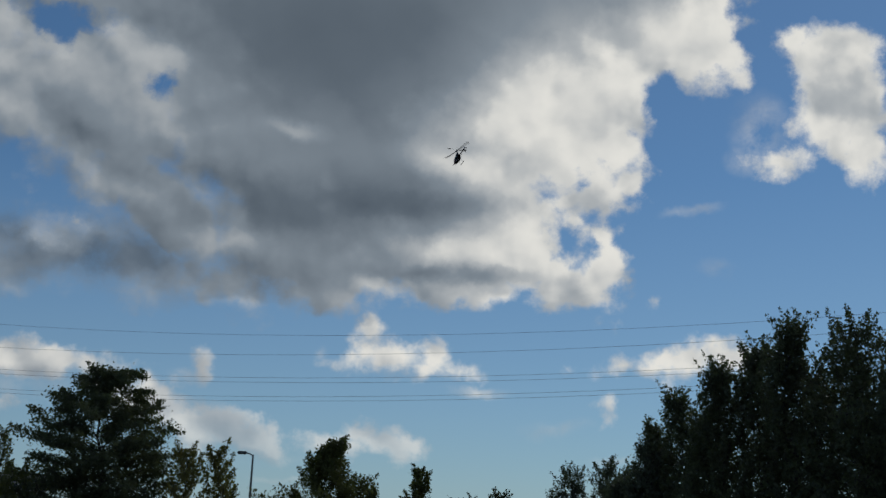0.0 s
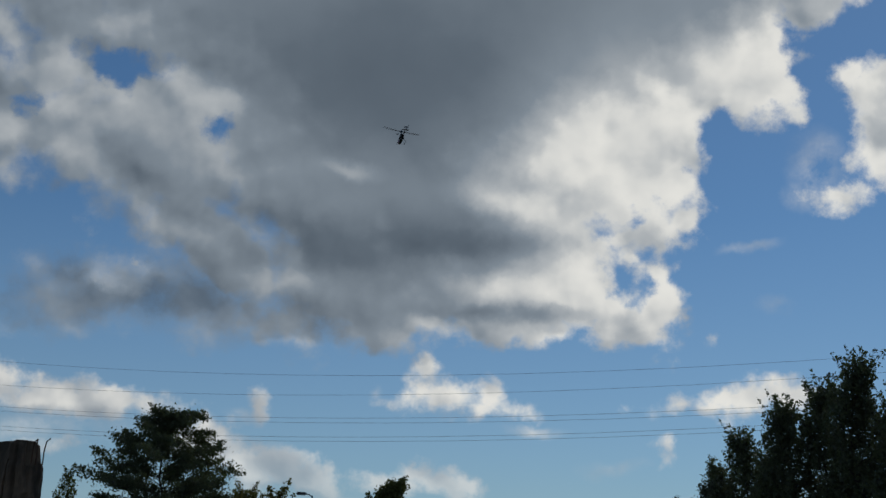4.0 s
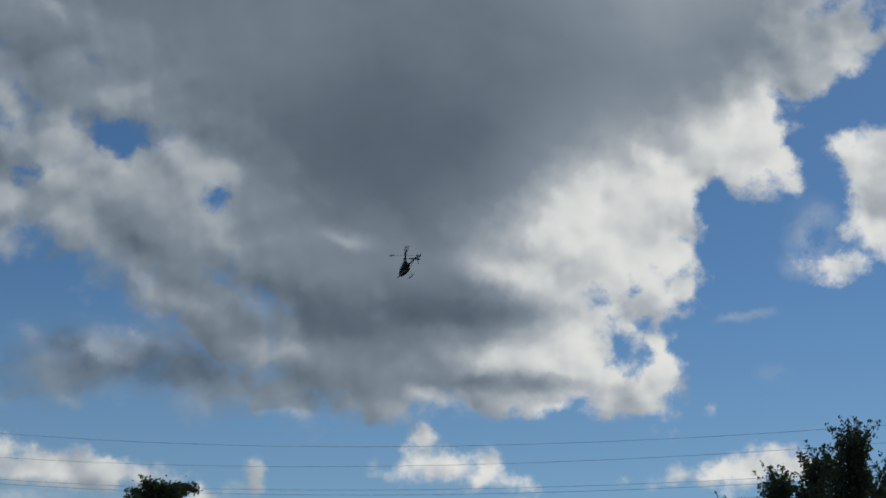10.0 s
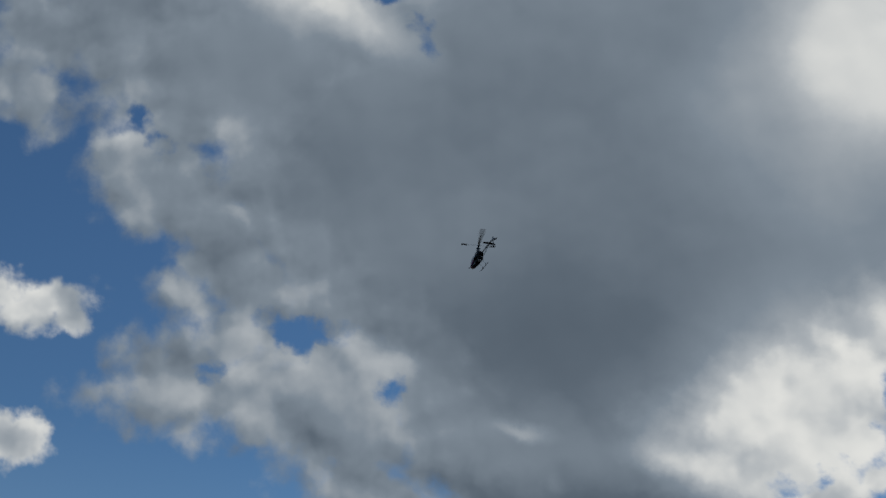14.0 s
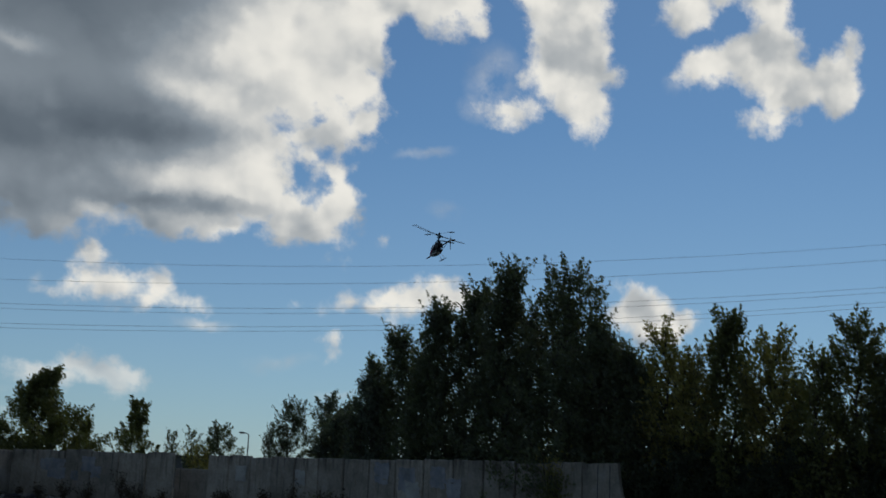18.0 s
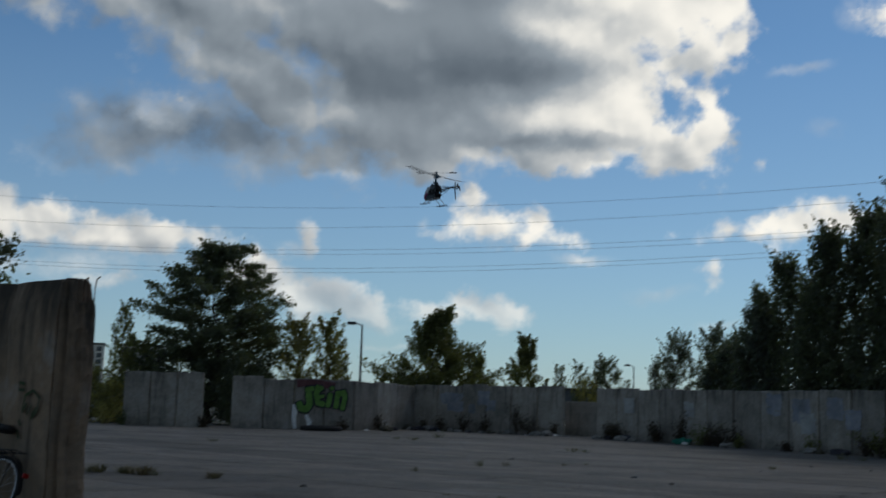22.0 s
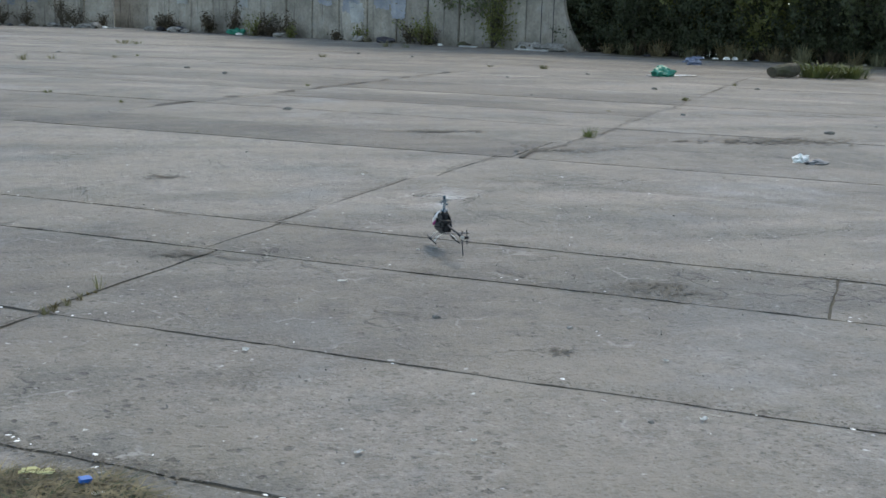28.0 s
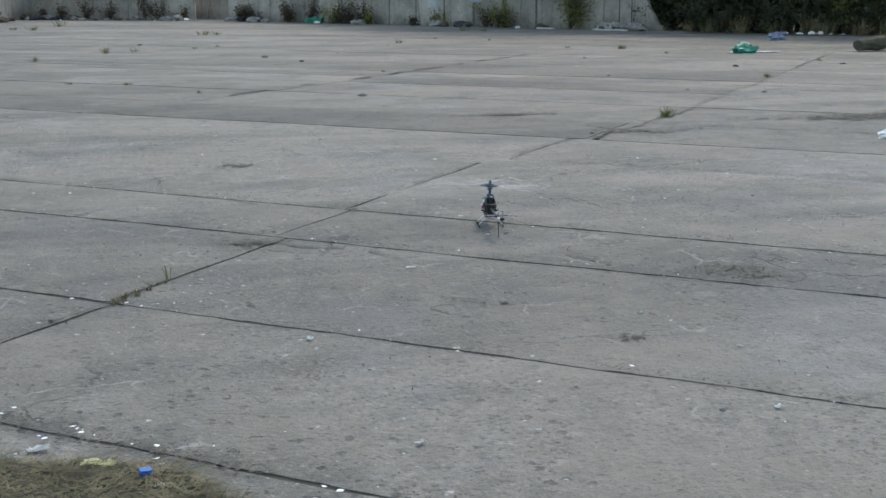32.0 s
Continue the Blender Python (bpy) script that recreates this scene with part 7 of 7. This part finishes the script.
# ---------------------------------------------------------------- yard slabs, last and many
def build_yard():
    yard_floor = thing("yard", "cracked grey concrete slabs of an abandoned yard with weedy joints", "yard floor", kind="structure")
    lanes = [-5.6, -1.27, 0.035, 1.54, 2.44, 4.95, 6.5, 8.0, 9.9, 11.8, 12.9, 13.5, 14.2, 16.5, 17.0, 19.5, 20.2, 23, 24.2, 27, 28, 32, 33.5, 38, 40, 46, 56]
    rnd = random.Random(8)

    def slab(bm, p0, p1, q0, q1, drop, seed, close):
        """A slab with a worn arris and slightly uneven joints."""
        gap = 0.008
        near = yard((p0 + p1) / 2, (q0 + q1) / 2).length < 13
        nx = max(2, int((p1 - p0) / (0.075 if near else 0.3)))
        ny = max(2, int((q1 - q0) / (0.12 if near else 0.5)))
        rows = []
        for j in range(ny + 1):
            row = []
            for i in range(nx + 1):
                p, q = p0 + gap * close + (p1 - p0 - 2 * gap * close) * i / nx, q0 + gap + (q1 - q0 - 2 * gap) * j / ny
                edge_p, edge_q = i in (0, nx), j in (0, ny)
                p += 0.014 * noise.noise((q * 2.1, p * 0.7, seed)) + 0.014 * noise.noise((q * 11.3, p, seed)) if edge_p else 0
                q += 0.014 * noise.noise((p * 2.1, q * 0.7, seed + 5)) + 0.014 * noise.noise((p * 11.3, q, seed + 5)) if edge_q else 0
                row.append(bm.verts.new(yard(p, q, drop + 0.004 * noise.noise((p * 0.8, q * 0.8, 2.0)) - (0.006 if edge_p or edge_q else 0))))
            rows.append(row)
        for a, b in zip(rows, rows[1:]):
            for i in range(nx):
                bm.faces.new((a[i], a[i + 1], b[i + 1], b[i]))
        rim = [*rows[0], *[r[-1] for r in rows[1:]], *rows[-1][-2::-1], *[r[0] for r in rows[-2:0:-1]]]
        low = [bm.verts.new(v.co - Vector((0, 0, 0.035))) for v in rim]
        for i in range(len(rim)):
            k = (i + 1) % len(rim)
            bm.faces.new((rim[k], rim[i], low[i], low[k]))

    for k, (q0, q1) in enumerate(zip(lanes, lanes[1:])):
        shift = (0, -0.04, -0.08, -0.17, -0.22, -0.1, 0.05, 0.2)[k] if k < 8 else 0.3
        for i in range(-9, 10):
            p0 = 5.8 * i + shift
            p1 = p0 + 5.8
            mid = yard((p0 + p1) / 2, (q0 + q1) / 2)
            if mid.y < -8 or mid.y > 60 or abs(mid.x) > 34 or mid.x + mid.y > 62:
                continue
            if mid.x > 17 and mid.x * 0.86 + mid.y * 0.5 > 33.5:
                continue
            drop = rnd.uniform(-0.003, 0.002)
            if k == 3 and i == 0:
                bm = bmesh.new()
                slab(bm, 3.17, p1, q0, q1, drop - 0.002, 77, 1.0)
                part("slab", bm, CONCRETE, yard_floor)
                p1 = 3.17
            bm = bmesh.new()
            slab(bm, p0, p1, q0, q1, drop, k * 31 + i, 1.0 if k in (1, 2) else 0.45)
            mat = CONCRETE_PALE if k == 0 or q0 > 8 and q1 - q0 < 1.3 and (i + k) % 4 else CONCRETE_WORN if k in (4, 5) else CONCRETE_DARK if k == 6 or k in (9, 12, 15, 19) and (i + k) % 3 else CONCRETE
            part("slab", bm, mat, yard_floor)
    bm = bmesh.new()
    bm.faces.new([bm.verts.new(yard(p, q, -0.013)) for p, q in ((-40, -5.5), (30, -5.5), (30, 40), (-40, 40))])
    part("joint_filling", bm, DIRT, yard_floor, "dirt and moss in the joints")


build_yard()


# ---------------------------------------------------------------- what moves
def motions():
    flight = [
        (0, pose(0.756, 18.965, 7.603, -6, -8, 13.9)),
        (0.5, pose(0.447, 28.608, 10.333, 0, 0, 15.3)),
        (1, pose(0.001, 35.230, 12.606, 0, 0, 16.1)),
        (1.5, pose(-0.454, 36.064, 13.252, 0, 0, 16.8)),
        (2, pose(-0.876, 37.872, 14.094, 0, 0, 15.3)),
        (2.5, pose(-1.157, 33.976, 13.070, 0, 0, 15.9)),
        (3, pose(-1.110, 24.342, 10.264, -8, -3, 16.4)),
        (3.5, pose(-1.311, 19.987, 9.016, -8, -3, 17.4)),
        (5.5, pose(-1.539, 20.418, 9.330, -4, 5, 12.1)),
        (6, pose(-1.084, 19.421, 9.253, -6, 0, 14.7)),
        (6.5, pose(-0.731, 19.197, 9.129, -4, 6, 11.4)),
        (7, pose(-0.422, 18.176, 8.354, -6, 2, 9.0)),
        (7.5, pose(-0.159, 17.425, 7.710, -6, -2, 8.1)),
        (8, pose(0.009, 15.899, 7.123, -8, -4, 10.8)),
        (8.5, pose(0.003, 14.382, 6.819, -8, 0, 11.1)),
        (9, pose(-0.127, 13.420, 6.495, -4, 6, 11.0)),
        (9.5, pose(-0.398, 13.051, 6.081, -4, 2, 13.0)),
        (10, pose(-0.640, 12.756, 5.522, -2, -4, 21.9)),
        (10.5, pose(-0.876, 12.762, 5.581, -2, 3, 24.4)),
        (11, pose(-1.117, 12.914, 6.091, -2, -8, 26.8)),
        (11.5, pose(-1.340, 12.574, 6.872, -4, 0, 27.9)),
        (12, pose(-1.493, 12.237, 7.506, -4, 0, 27.3)),
        (12.5, pose(-1.633, 11.198, 7.681, -4, -4, 30.1)),
        (13, pose(-1.800, 10.818, 7.680, -4, 0, 28.1)),
        (13.5, pose(-1.955, 10.874, 7.534, -4, -4, 30.5)),
        (15.5, pose(0.336, 11.052, 5.410, -2, 6, 22.0)),
        (16, pose(1.254, 11.559, 5.005, 2, 6, 21.6)),
        (16.5, pose(1.955, 11.705, 4.082, 2, 6, 20.6)),
        (17, pose(2.355, 11.436, 4.028, 0, 8, 5.6)),
        (17.5, pose(2.439, 10.362, 3.712, 0, 6, 4.0)),
        (18, pose(2.848, 10.627, 3.495, 0, 5, 2.4)),
        (18.5, pose(3.290, 10.811, 3.448, 0, 8, 2.0)),
        (19, pose(3.450, 10.451, 3.314, 0, 9, 0.7)),
        (19.5, pose(3.167, 9.729, 3.149, 0, 0, 0.9)),
        (20, pose(2.587, 9.067, 2.849, 0, -10, 2.7)),
        (20.5, pose(1.727, 8.239, 2.674, 0, -2, 8.2)),
        (21, pose(0.974, 8.604, 2.628, 0, -8, 12.1)),
        (21.5, pose(0.128, 9.031, 2.821, 2, 3, 19.3)),
        (22, pose(-0.632, 8.807, 2.897, 4, 2, 25.8)),
        (22.5, pose(-1.076, 8.592, 2.961, -4, 8, 27.4)),
        (23, pose(-1.133, 8.689, 2.468, 0, 14, 19.9)),
        (23.5, pose(-0.963, 8.470, 1.805, -4, 0, 26.6)),
        (24, pose(-0.870, 8.793, 0.751, 4, 4, 30.2)),
        (24.5, pose(-0.672, 8.064, 0.685, 6, 10, 32.1)),
        (25, pose(-0.130, 7.402, 1.176, 4, 6, 22.4)),
        (25.5, pose(0.642, 6.556, 0.939, -5, -1, 32.4)),
        (26, pose(1.268, 5.954, 0.753, -9, -2, 34.0)),
        (26.5, pose(1.716, 5.746, 0.285, -7, 0, 25.4)),
        (28.5, pose(2.114, 6.320, 0.038, 3, 0, -6.4)),
        (28.7, pose(2.062, 6.293, 0.100, 2, 2, -4.1)),
        (29, pose(2.045, 6.460, 0.022, 1, 0, -10.0)), (29.3, pose(2.035, 6.460, 0.003, 0, 0, -10.0)),
        (30, pose(2.035, 6.460, 0.003, 0, 0, -10.0)), (32, pose(2.035, 6.460, 0.003, 0, 0, -10.0)),
    ]
    walk(HELI, flight)
    # the blades' turn at full seconds; between them they spin on
    turns = BLADES
    rows, angle = [], float(turns[0][1])
    for (t0, a0), (t1, a1) in zip(turns, turns[1:]):
        # near the ground the governor brings the rotor to full speed
        pace, each = (10, 76.0) if t0 < 24 else (60, 80.0)
        steps = round((t1 - t0) * pace)
        want = each * steps
        total = want + ((a1 - angle - want) + 90) % 180 - 90
        rows += [(t0 + k / pace, angle + total * k / steps) for k in range(steps)]
        angle += total
    rows.append((32.0, angle))
    walk(ROTOR, [(t, pose(0, 0, 0.232, 0, 0, a)) for t, a in rows])
    walk(TAIL_ROTOR, [(t, pose(0.024, -0.41, 0.112, a * 1.07 % 360)) for t, a in rows])


BLADES = ((0, 108), (1, 66), (2, 63), (3, 156), (6, 87), (7, 150), (8, 111), (9, 30), (10, 75), (11, 111), (12, 147), (13, 51), (16, 129), (17, 174), (18, 30), (19, 135),
          (20, 114), (21, 96), (22, 33), (23, 165), (24, 102), (25, 84), (26, 46), (26.5, 48), (28.5, 20), (29, 25), (30, 30), (31, 35), (32, 155))
motions()
